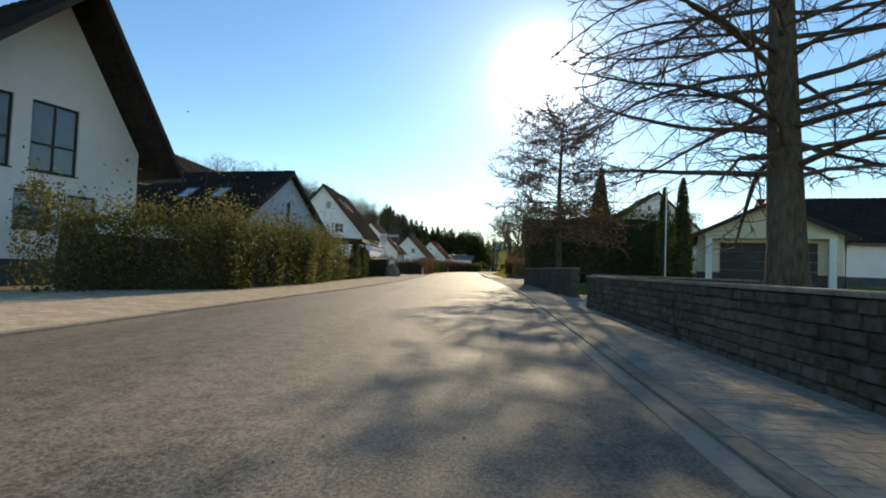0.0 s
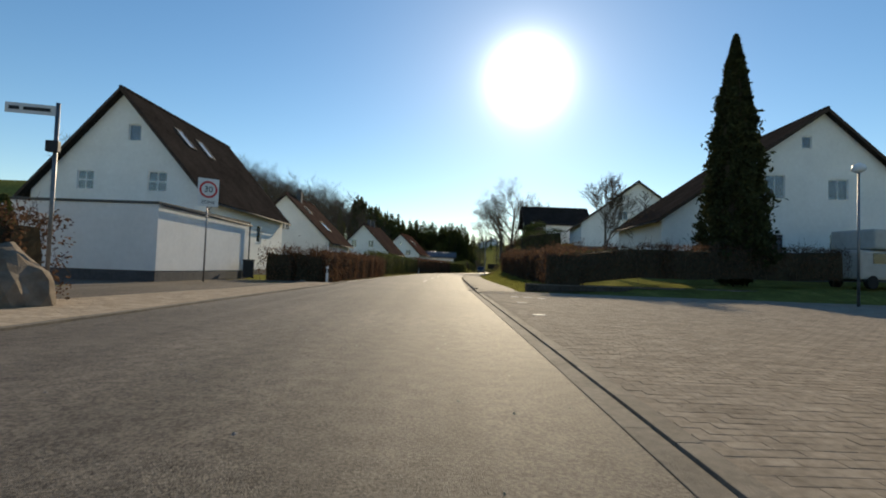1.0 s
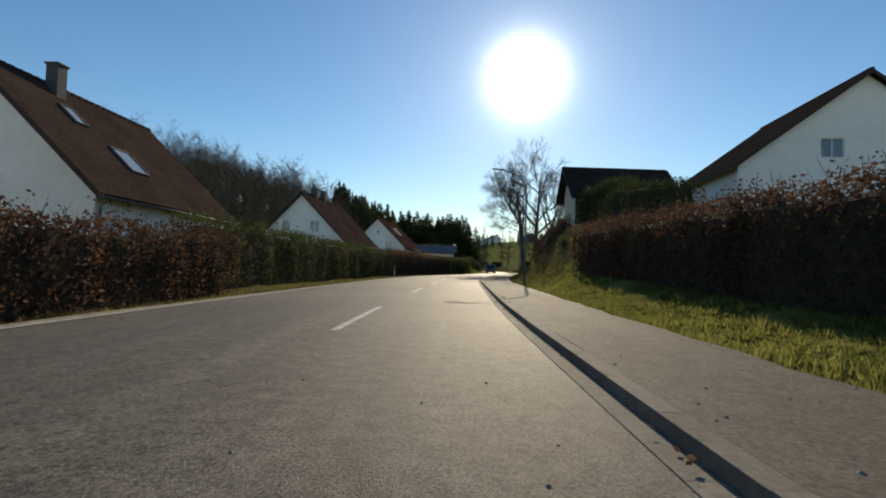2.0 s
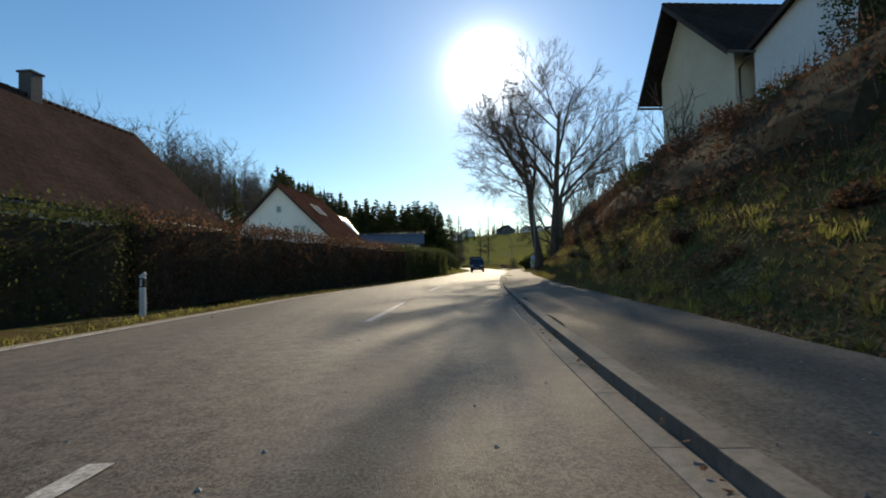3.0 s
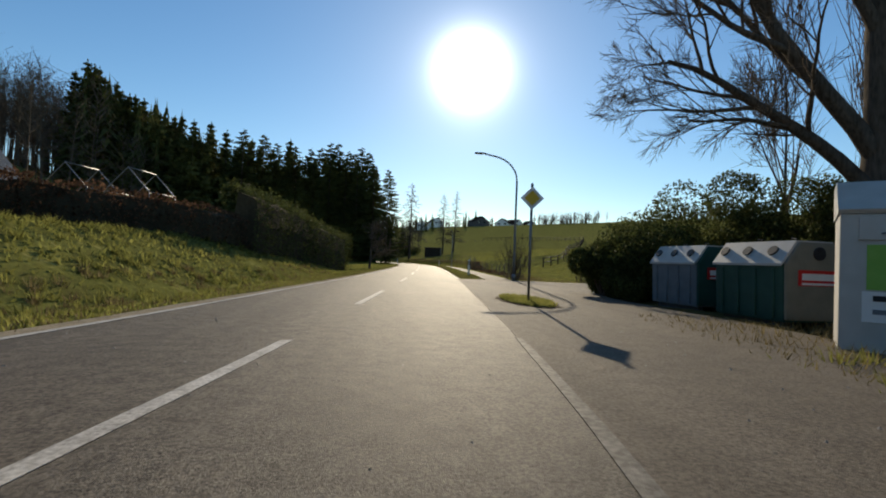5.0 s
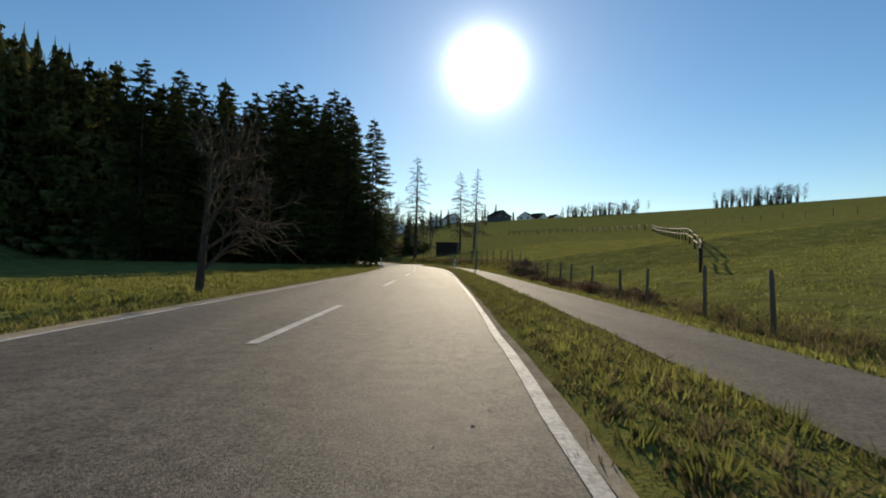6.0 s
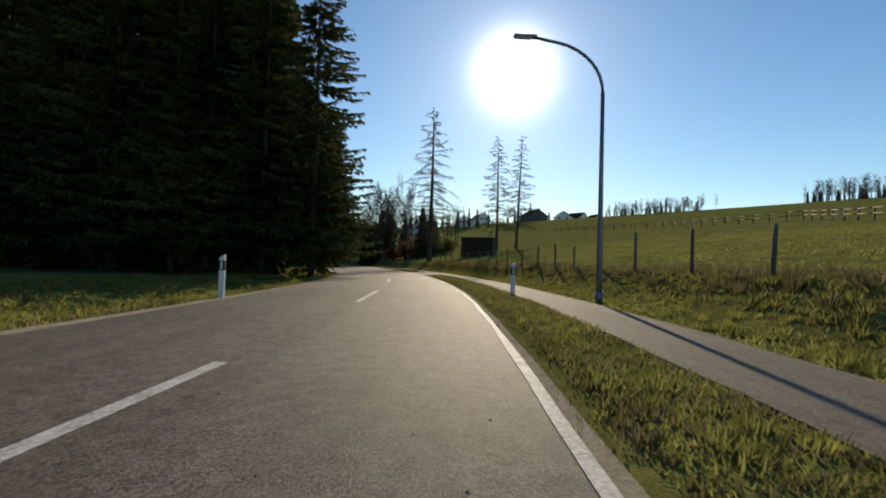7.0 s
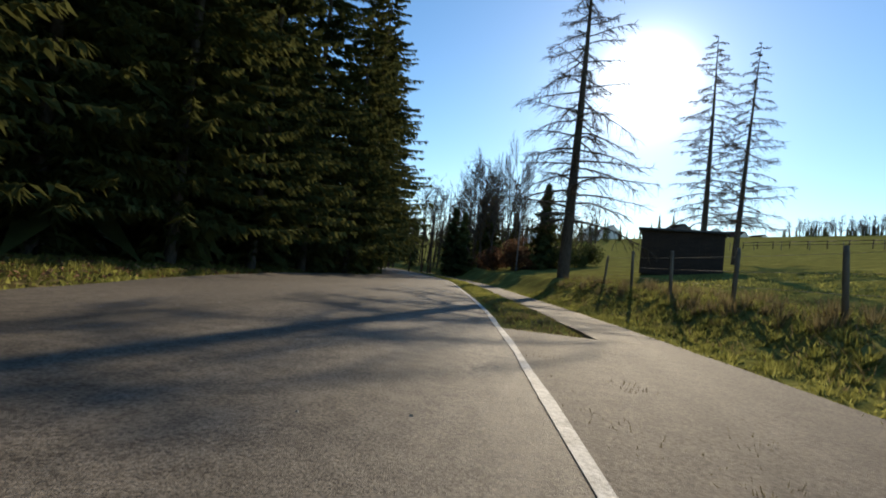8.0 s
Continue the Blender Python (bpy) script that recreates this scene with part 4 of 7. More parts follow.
cream_garage = house("garage_building", 12.9, 27.4, 0.9, -26, 3.3, 3.3, 7.5, 2.5, 2.5, 4.1, "cream rendered double garage with grey-blue tiled roof", wall_mat=RENDER_CREAM, roof_mat=TILE_BLUE)
house("house", 21.5, 41.5, 1.0, -108, 5, 5, 12, 3.0, 3.0, 6.4, "dark-roofed house behind the cream garage", roof_mat=TILE_DARK)
house("house", 22.2, 64.0, 1.4, -4, 9.8, 5.8, 9.0, 3.3, 5.0, 10.2, "white rendered house with long dark brown tiled roof", roof_mat=TILE_DARK,
      front=[(-1.0, 7.8, 0.6, 0.8, 0), (-2.9, 4.6, 1.2, 1.5, 1), (0.9, 4.6, 1.2, 1.3, 1), (-2.9, 1.0, 1.2, 1.4, 1), (1.5, 0.9, 2.2, 1.6, 2)])
house("house", 24.6, 98.0, 4.2, -8, 7.2, 7.2, 12.0, 3.6, 3.6, 9.0, "white gabled house on rising ground with dark roof", roof_mat=TILE_DARK,
      front=[(-1.9, 3.9, 1.3, 1.2, 1), (2.2, 3.9, 1.3, 1.2, 1)])
house("house", 15.2, 128.3, 5.5, -90, 2.0, 3.7, 11.0, 5.0, 4.4, 7.8, "cream house on top of the bank with dark roof", wall_mat=RENDER_CREAM, roof_mat=TILE_DARK, over=0.9, verge=0.9,
      right=[(3.0, 1.2, 1.3, 1.3, 1), (7.0, 1.2, 1.3, 1.3, 1)], base=1.5)
house("house", 15.4, 121.2, 5.3, -90, 2.5, 2.5, 9.0, 3.9, 3.9, 4.8, "white rendered wing of the house on top of the bank", roof_mat=TILE_DARK, over=0.25, verge=0.25, base=1.5)
house("house", 41.8, 179.5, 6.2, -40, 2.7, 2.7, 10.0, 3.3, 3.3, 7.7, "dark timber-clad steep-roofed house above the bank", wall_mat=WOOD_DARK, roof_mat=TILE_BROWN, over=0.6, verge=0.8, base=3.5,
      front=[(-1.2, 0.9, 1.0, 1.4, 1), (1.0, 0.9, 1.2, 1.4, 1), (0.0, 4.0, 0.9, 1.1, 1)])

# ------------------------------------------------------------ hedges
hedge("evergreen_hedge", [(-13.4, 12.4), (-11.3, 15.6), (-10.7, 21.0), (-10.8, 27.4)], 1.6, 2.0, LEAF_OLIVE, 3, "loose evergreen garden hedge with yellow-green leaves", 560, 0.09, top_wave=0.2, twigs=1000, loose=0.32)
hedge("beech_hedge", [(-10.6, 60.4), (-9.2, 60.0), (-8.1, 60.8), (-7.6, 85.0)], 1.0, 1.65, LEAF_BEECH, 5, "clipped beech hedge with dry brown leaves", 260, 0.09, twigs=1600, loose=0.2)
hedge("beech_hedge", [(-13.6, 43.7), (-9.5, 43.3)], 1.0, 1.65, LEAF_BEECH, 4, "low brown beech hedge behind the boulder", 300, 0.075, twigs=200, loose=0.1)
hedge("clipped_hedge", [(float(edge(y) - bulge(y)) - ROAD_W - 3.0, y) for y in (86, 94, 102, 110, 118)], 1.3, 2.4, LEAF_GREEN, 6, "clipped dark green hedge along the verge", 170, 0.09)
hedge("beech_hedge", [(float(edge(y) - bulge(y)) - ROAD_W - (3.0 if y < 135 else 2.4), y) for y in (118.3, 126, 134, 141)], 1.2, 2.5, LEAF_BEECH, 7, "tall beech hedge with brown winter leaves", 170, 0.09, twigs=700)
hedge("laurel_hedge", [(float(edge(y)) - ROAD_W - a, y, h) for y, a, h in ((141.4, 2.0, 2.45), (148, 2.0, 2.4), (155, 2.2, 2.4), (161, 2.6, 2.6), (166, 3.0, 2.85), (168.2, 3.15, 2.4))], 1.8, 2.6, LEAF_GREEN, 8, "tall laurel hedge with glossy dark leaves", 260, 0.105)
hedge("beech_hedge", [(-6, 168.5), (1.5, 179.5), (4.6, 185), (8.0, 192.4)], 1.0, 1.2, LEAF_BEECH, 9, "low brown hedge on top of the grass bank", 150, 0.09)
hedge("clipped_hedge", [(8.3, 193.2), (9.6, 199.8), (11.2, 206.5)], 1.5, 2.5, LEAF_GREEN, 10, "clipped dark hedge at the end of the bank", 150, 0.10)
hedge("conifer_hedge", [(1.2, 34.32), (13.0, 36.8)], 1.7, 4.5, NEEDLE_THUJA, 12, "tall dark clipped conifer hedge across the garden", 300, 0.10, base=0.55, top_wave=0.04)
hedge("conifer_hedge", [(13.3, 106.4), (13.7, 117.0)], 1.7, 3.9, NEEDLE_THUJA, 15, "tall dark conifer hedge on top of the bank", 240, 0.11, base=-0.7)
hedge("bare_hedge", [(3.4, 56.5), (9, 56.9), (18, 57.8)], 0.8, 1.5, LEAF_BEECH, 13, "beech hedge with brown leaves above the low wall", 210, 0.075, twigs=900, base=0.4)
hedge("bare_hedge", [(float(edge(y)) + 5.3, y) for y in (58.6, 64, 72, 80, 88, 95)], 1.0, 2.0, LEAF_BEECH, 14, "brown beech hedge above the grass bank", 230, 0.085, twigs=1500, loose=0.14)

# ------------------------------------------------------------ conifers, woods, bare trees
SPRUCES = [bough_spruce(s, 20.0, 4.5) for s in (1, 2)]
SPRUCES_FAR = [spruce_meshes(s, 20.0, 4.8, 24, 11, 7, 0.03, 1.0) for s in (3, 4, 5)]
rng = random.Random(4)
near, rows = [], []
for k in range(9):                                    # the wood's corner and front
    near.append((15.7 - k * 2.9 + rng.uniform(-0.4, 0.4), 267.0 + k * 0.1 + rng.uniform(-0.6, 0.6)))
for k in range(20):                                   # along the road's left side
    y = 268.5 + k * 4.2
    near.append((float(edge(y)) - ROAD_W - 4.4 - (3.2 if 267 < y < 287 else 0.6 if y < 292 else 0) + (3.2 if y > 300 else 0.8 if y > 290 else 0) + rng.uniform(-0.5, 0.5), y + rng.uniform(-0.8, 0.8)))
for k in range(9, 30):
    rows.append((15.4 - k * 3.0 + rng.uniform(-0.5, 0.5), 266.5 + rng.uniform(-1, 1)))
for k in range(32):
    rows.append((12.0 - k * 3.0 + rng.uniform(-1, 1), 271.0 + rng.uniform(-1.2, 1.2)))
for k in range(30):
    rows.append((8.0 - k * 3.3 + rng.uniform(-1, 1), 277.0 + rng.uniform(-1.5, 1.5)))
for k in range(26):
    y = 280 + k * 2.6
    rows.append((float(edge(y)) - ROAD_W - 9.5 + rng.uniform(-1, 1), y))
for k in range(46):                                   # filling the front of the wood
    rows.append((14.0 - k * 2.1 + rng.uniform(-1, 1), 268.5 + rng.uniform(-1.0, 1.0)))
for x, y in near:
    spruce(SPRUCES[int(abs(x * 7 + y)) % 2], x, y, rng.uniform(0.90, 1.06), rng.uniform(0, 360), "tall dark spruce at the edge of the wood", "spruce wood")
for k, (x, y) in enumerate(rows):
    gap = float(edge(y)) - ROAD_W - x
    if gap < 4.4 or x < -42:
        continue
    spruce(SPRUCES[k % 2] if (gap < (10.5 if y < 300 else 6) or (y < 270.5 and x > -14)) and y > 262 else SPRUCES_FAR[k % 3], x, y, rng.uniform(0.97, 1.2), rng.uniform(0, 360), "tall dark spruce inside the wood", "spruce wood")


def layered_tree(name, x, y, h, r, seed, label, reach, low, n, side, rise=0.1, tip=0.3, leaf=0, z=None, skirt=1.0):
    """A straight stem with long level boughs, each with curved side branches, twigs and, where asked, a few dead leaves."""
    b = np.random.default_rng(seed)
    woods, ends = [Wood(), Wood(), Wood()], []
    stem = [np.array((0.12 * math.sin(3 * u + seed), 0.1 * math.sin(4 * u), u * h - 0.4 * (u == 0))) for u in np.linspace(0, 1, 11)]
    woods[0].limb(stem, [r * (1.25 if u == 0 else 1) * (1 - 0.88 * u) for u in np.linspace(0, 1, 11)], 12)

    def wander(at, way, ln, steps, bend, lift):
        pts, cur = [at], way / np.linalg.norm(way)
        for k in range(steps):
            cur = cur + b.normal(size=3) * bend + np.array((0, 0, lift))
            cur /= np.linalg.norm(cur)
            pts.append(pts[-1] + cur * ln / steps)
        return pts

    for k in range(n):
        u = low + (0.97 - low) * ((k + b.uniform(0, 0.9)) / n)
        i = min(int(u * 10), 9)
        at = stem[i] + (stem[i + 1] - stem[i]) * (u * 10 - i)
        a = k * 2.4 + b.uniform(-0.5, 0.5)
        v = (u - low) / (1 - low)
        ln = reach * (tip + (1 - tip) * (1 - v) ** 0.8) * b.uniform(0.75, 1.1) * (skirt + (1 - skirt) * min(1.0, v / 0.3))
        up = rise + b.normal() * 0.13 + 0.45 * v
        bough = wander(at, np.array((math.cos(a) * math.cos(up), math.sin(a) * math.cos(up), math.sin(up))), ln, 9, 0.10, -0.015)
        br = max(r * 0.21 * (1 - 0.75 * u), 0.02) * b.uniform(0.7, 1.15)
        woods[1].limb(bough, [br * (1 - 0.82 * q / 9) for q in range(10)], 6)
        for q in range(side):
            f = 0.18 + 0.8 * (q + b.uniform(0, 0.9)) / side
            j = min(int(f * 9), 8)
            p = bough[j] + (bough[j + 1] - bough[j]) * (f * 9 - j)
            ahead = bough[j + 1] - bough[j]
            ahead /= np.linalg.norm(ahead)
            flank = np.cross(ahead, (0, 0, 1)) * (1 if q % 2 else -1)
            sl = ln * b.uniform(0.2, 0.42) * (1.15 - 0.6 * f)
            spray = wander(p, ahead * 0.75 + flank * b.uniform(0.4, 0.9) + np.array((0, 0, b.normal() * 0.28)), sl, 4, 0.15, 0.0)
            woods[2].limb(spray, [0.017, 0.014, 0.011, 0.008, 0.005], 4)
            for w in range(5):
                g = b.integers(1, 4)
                way = spray[g + 1] - spray[g]
                way = way / np.linalg.norm(way) + b.normal(size=3) * 0.5
                tw = wander(spray[g], way, sl * b.uniform(0.25, 0.5), 2, 0.15, 0.03)
                woods[2].limb(tw, [0.010, 0.008, 0.004], 3)
                ends += [tw[1], tw[2]]
    t = thing(name, label, "tree", m=pose(x, y, on(x, y) if z is None else z))
    for nm, w, mat in zip(("trunk", "limb_crown", "twig_growth"), woods, (BARK, BARK, TWIG)):
        part(nm, w.mesh(nm, mat), mat, t)
    if leaf:
        ends = np.array(ends)[b.choice(len(ends), min(leaf, len(ends)), replace=False)]
        part("dead_leaf_growth", card_cloud("dead_leaf_growth", ends, 0.095, LITTER, seed), LITTER, t, "scattered dry brown leaves on the twigs")
    return t


layered_tree("bare_tree", 2.7, 10.8, 14, 0.40, 21, "large bare deciduous tree behind the garden wall", 7.4, 0.20, 104, 13, rise=0.06, skirt=0.55)
layered_tree("bare_tree", 1.6, 26.3, 9.4, 0.19, 22, "bare round-crowned tree with dry leaves on fine twigs", 4.1, 0.27, 118, 13, rise=0.06, tip=0.6, leaf=9500)
bare_tree("bare_tree", 14.5, 153.0, 18.5, 0.44, 23, "tall bare beech beside the road", spread=0.72, up=0.22, kids=(7, 9), trunk_part=0.78, first=0.33, lean=(-0.07, 0), shrink=0.56,
          boughs=((7.0, (-1, -0.2, 0.25), 4.6, 0.09), (8.4, (-1, 0.2, 0.3), 5.4, 0.10), (9.6, (-0.9, -0.2, 0.45), 5.8, 0.11)))
bare_tree("bare_tree", 16.2, 153.8, 19.5, 0.48, 24, "tall bare beech beside the road", spread=0.75, up=0.22, kids=(7, 9), trunk_part=0.75, first=0.33, shrink=0.58)


def old_tree(name, x, y, fork, r, seed, label, limbs):
    """A tall old tree: a straight trunk that gives off rising limbs, each (start height, sideways, back, length, thickness, lift)."""
    rng = np.random.default_rng(seed)
    woods = [Wood(), Wood(), Wood()]
    rise = np.linspace(-0.5, fork, 9)
    woods[0].limb([np.array((0.05 * math.sin(v * 0.9), 0.04 * math.cos(v * 0.7), v)) for v in rise], [r * (1.45 if v < 0 else 1.12 - 0.035 * v) for v in rise], 14)
    for start, lx, ly, length, thick, lift in limbs:
        grow(rng, (lx * 0.2, ly * 0.2, start), (lx, ly, 1), length, r * thick, 4, woods, lift, 0.62, 0.15, (6, 8), 0.56, 0.2, 9, 4, 0.008)
    t = thing(name, label, "tree", m=pose(x, y, on(x, y)))
    part("trunk", woods[0].mesh("trunk", BARK), BARK, t)
    part("limb_crown", woods[1].mesh("limb_crown", BARK), BARK, t)
    part("twig_growth", woods[2].mesh("twig_growth", TWIG), TWIG, t)
    return t


old_tree("bare_tree", 25.7, 181.3, 8.4, 0.46, 27, "tall old bare tree with long limbs above the recycling containers",
         ((0.5, -1.15, 0.0, 6.0, 0.42, 0.02), (1.4, -0.6, 0.15, 9.0, 0.5, 0.10), (2.6, 0.45, -0.1, 8.5, 0.42, 0.22), (4.2, -0.75, -0.1, 7.0, 0.36, 0.12),
          (5.0, 0.5, 0.2, 8.0, 0.40, 0.22), (6.4, -0.55, 0.1, 8.0, 0.42, 0.16), (7.4, 0.6, -0.2, 7.5, 0.42, 0.18), (8.2, -0.22, 0.1, 9.0, 0.62, 0.25), (8.2, 0.18, -0.1, 9.5, 0.66, 0.25)))
bare_tree("young_bare_tree", 29.1, 188.5, 9.5, 0.15, 61, "small bare tree with several stems behind the containers", spread=0.7, up=0.2, trunk_part=0.6, shrink=0.72, first=0.12)
tier_tree("larch", 22.5, 304, 20.5, 0.36, 31, "tall bare larch with drooping branches", 5.3, 0.16, 0.05, 84, 34, droop=0.5, fine=1.7)
tier_tree("larch", 32.7, 313.5, 17.5, 0.26, 32, "slender bare larch in the meadow", 4.0, 0.18, 0.05, 76, 30, droop=0.5, fine=1.8)
tier_tree("larch", 36.5, 318, 18.5, 0.26, 33, "slender leaning bare larch in the meadow", 3.7, 0.18, 0.05, 76, 30, droop=0.5, fine=1.8, lean=(0.05, 0))

# ------------------------------------------------------------ kerbs, gutters, pavements
def kerb_mesh(name, w, h, ln=1.002):
    return mesh_of(name, boxed(-w / 2, w / 2, -ln / 2, ln / 2, -0.15, h, bevel=0.006), KERB)


def along(y, d, z=0.0):
    return pose(float(edge(y)) + d, y, z, 0, 0, heading(y))


def kerb_height(y):
    """The right kerb: low at the drives, full height further on."""
    return float(np.interp(y, [-60, 10, 13, 21, 24, 30, 34, 52, 56, 154, 158], [0.035, 0.035, 0.03, 0.03, 0.035, 0.035, 0.03, 0.03, 0.10, 0.095, 0.02]))


kerb = thing("kerb", "grey concrete kerb stones with worn edges", "kerb", kind="structure")
low_kerb, mid_kerb, high_kerb = kerb_mesh("kerb_stone", 0.15, 0.03), kerb_mesh("kerb_stone", 0.15, 0.065), kerb_mesh("kerb_stone", 0.15, 0.105)
krng = random.Random(2)
for y in np.arange(-8, 158, 1.0):
    h = kerb_height(y)
    ob = part("kerb_stone", low_kerb if h < 0.045 else mid_kerb if h < 0.085 else high_kerb, None, kerb)
    ob.matrix_local = along(y, 0.255 + krng.uniform(-0.004, 0.004), krng.uniform(-0.0015, 0.0015))
gutter_stone = thing("gutter", "pale concrete gutter slabs beside the asphalt", "gutter", kind="structure")
slab_mesh = mesh_of("gutter_slab", boxed(-0.086, 0.086, -0.501, 0.501, -0.12, 0.0, bevel=0.005), GUTTER)
for y in np.arange(-8, 158, 1.0):
    ob = part("gutter_slab", slab_mesh, None, gutter_stone)
    ob.matrix_local = along(y + 0.3, 0.088, 0.008 + krng.uniform(-0.001, 0.001))
edging = thing("kerb", "low concrete edging stones along the paved footway", "kerb", kind="structure")
edge_mesh = kerb_mesh("edging_stone", 0.14, 0.035)
for y in np.arange(-8, 62, 1.0):
    ob = part("edging_stone", edge_mesh, None, edging)
    ob.matrix_local = along(y, -ROAD_W - float(bulge(y)) - 0.08, krng.uniform(-0.004, 0.004))


def pave_z(y, d):
    return kerb_height(y) - 0.008


def walk_edge(y):
    return float(np.interp(y, [-60, 10, 56, 100, 112, 128, 146, 157], [1.75, 1.75, 1.95, 2.2, 2.5, 2.5, 2.5, 2.6]))


strip("pavement", 54, 157.6, 0.335, walk_edge, pave_z, ASPHALT_OLD, "worn grey asphalt footway behind the kerb", across=4, jag=0.06, category="pavement")
strip("pavement", 156.8, 184, -0.07, lambda y: float(np.interp(y, [157, 165, 172, 178, 184], [2.7, 3.2, 4.4, 4.6, 4.0])), 0.006, ASPHALT_OLD, "old asphalt lay-by in front of the containers", across=6, jag=0.05, category="pavement")
strip("pavement", 184.0, 196.5, -0.07, lambda y: float(np.interp(y, [184, 187, 189.5, 193.5, 196.5], [4.0, 4.2, 16, 16, 3.0])), lambda y, d: 0.006 + 0.012 * max(0, d - 5), ASPHALT_OLD, "asphalt mouth of a side lane", across=12, category="pavement")
strip("cycle_path", 196.5, 272.5, 1.45, 2.95, lambda y, d: 0.01, ASPHALT_OLD, "narrow grey asphalt cycle path beside the road", across=3, jag=0.035, category="path")
strip("cycle_path", 272.5, 282.5, -0.05, 2.95, lambda y, d: 0.008, ASPHALT_OLD, "asphalt where the path meets the road", across=5, jag=0.05, category="path")
strip("cycle_path", 282.5, 345, 1.5, 2.95, lambda y, d: 0.01, ASPHALT_OLD, "narrow asphalt path running on beside the verge", across=3, jag=0.04, category="path")
strip("road_shoulder", 196, 272, 0.012, 0.12, -0.004, SHOULDER, "bare soil and grit beside the white line", across=2, jag=0.02, category="soil")
strip("road_shoulder", 62, 270, lambda y: -ROAD_W - 0.3 - float(bulge(y)), lambda y: -ROAD_W - float(bulge(y)), -0.008, SHOULDER, "bare soil and grit along the road edge", across=2, jag=0.04, category="soil")


def paver_field(name, y0, y1, da, db, zf, label, seed, lw=0.205, lh=0.105, mat=None, keep=300, nearest=0.0, y_near=(0, 0)):
    """Concrete pavers in running bond between two offsets; those in y_near are parts, the rest one joined part."""
    mat = mat or PAVER
    prng = random.Random(seed)
    base = strip(name, y0, y1, da, db, lambda y, d: zf(y, d) - 0.0025, mat, label, across=2, category="pavement")
    verts, faces, singles = [], [], 0
    shapes = [mesh_of("paver", boxed(-lw / 2 + 0.0018, lw / 2 - 0.0018, -lh / 2 + 0.0018, lh / 2 - 0.0018, -0.03, 0.0, bevel=0.004), mat)]
    rows = int((y1 - y0) / lh)
    for r in range(rows):
        y = y0 + (r + 0.5) * lh
        a, b = (da(y) if callable(da) else da), (db(y) if callable(db) else db)
        e, hd = float(edge(y)), heading(y)
        d = a + (lw / 2 if r % 2 else lw)
        while d < b - lw / 2:
            z = zf(y, d) + prng.uniform(-0.0012, 0.0012)
            if y_near[0] <= y <= y_near[1] and singles < keep and (d - a) < 2.2:
                ob = part("paver", shapes[0], None, base)
                ob.matrix_local = pose(e + d, y, z, prng.uniform(-0.6, 0.6), prng.uniform(-0.6, 0.6), hd * 0.5)
                singles += 1
            else:
                v, x0, x1, g, hh = len(verts), e + d - lw / 2 + 0.0018, e + d + lw / 2 - 0.0018, 0.0022, lh / 2 - 0.0018
                for (px, py, pz) in ((x0, -hh, -0.012), (x1, -hh, -0.012), (x1, hh, -0.012), (x0, hh, -0.012), (x0 + g, -hh + g, 0), (x1 - g, -hh + g, 0), (x1 - g, hh - g, 0), (x0 + g, hh - g, 0)):
                    verts.append((px, y + py, z + pz))
                faces += [(v + 4, v + 5, v + 6, v + 7), (v, v + 1, v + 5, v + 4), (v + 1, v + 2, v + 6, v + 5), (v + 2, v + 3, v + 7, v + 6), (v + 3, v, v + 4, v + 7)]
            d += lw
    rest = part("paver_rest", arrays("paver_rest", verts, faces, mat), None, base)
    rest["kind"] = "stuff"
    return base


# ------------------------------------------------------------ walls of the gardens
def stone_wall(name, p0, p1, h, label, seed, course=0.16, length=0.42, thick=0.3, cap=True):
    """A garden wall of rough stone blocks, each a part, with capping slabs."""
    x0, y0 = p0
    x1, y1 = p1
    ln, az = math.hypot(x1 - x0, y1 - y0), math.degrees(math.atan2(y1 - y0, x1 - x0))
    t = thing(name, label, "wall", m=pose(x0, y0, 0, 0, 0, az))
    wrng = random.Random(seed)
    part("core", boxed(0.02, ln - 0.02, -thick / 2 + 0.035, thick / 2 - 0.035, -0.3, h - 0.03), SOIL, t)
    blocks = []
    for k in range(5):
        bm = boxed(-0.5, 0.5, -thick / 2, thick / 2, -course / 2 + 0.006, course / 2 - 0.006, bevel=0.016)
        for v in bm.verts:
            v.co.y += wrng.uniform(-0.014, 0.014)
            v.co.z += wrng.uniform(-0.006, 0.006)
        blocks.append(mesh_of("block", bm, STONE))
    z = -0.12
    while z < h - course * 0.5:
        u = -wrng.uniform(0, 0.3)
        while u < ln:
            w = length * wrng.uniform(0.6, 1.35)
            a, b = max(u, 0), min(u + w, ln)
            if b - a > 0.08:
                ob = part("block", wrng.choice(blocks), None, t)
                ob.matrix_local = pose((a + b) / 2, wrng.uniform(-0.01, 0.01), z + course / 2) @ Matrix.Diagonal((b - a - 0.012, 1, 1, 1))
            u += w
        z += course
    # cap slabs coloured paler than the stone to put in the lit top edge
    if cap:
        u = 0.0
        while u < ln - 0.05:
            w = min(0.5, ln - u)
            part("cap_slab", boxed(u + 0.004, u + w - 0.004, -thick / 2 - 0.03, thick / 2 + 0.03, z + 0.002, z + 0.05, bevel=0.012), KERB, t)
            u += w
    return t


stone_wall("garden_wall", (-1.55, -4.0), (-0.75, 7.6), 0.76, "dark rough stone garden wall with coping coloured as a lit edge", 1, course=0.115, length=0.30)
stone_wall("garden_wall", (-0.74, 7.7), (-0.35, 13.6), 0.84, "dark rough stone garden wall beside a driveway", 2, course=0.115, length=0.30)
stone_wall("garden_wall", (0.45, 18.5), (1.25, 35.2), 1.0, "grey stone garden wall under a conifer hedge", 3, course=0.13, length=0.36)
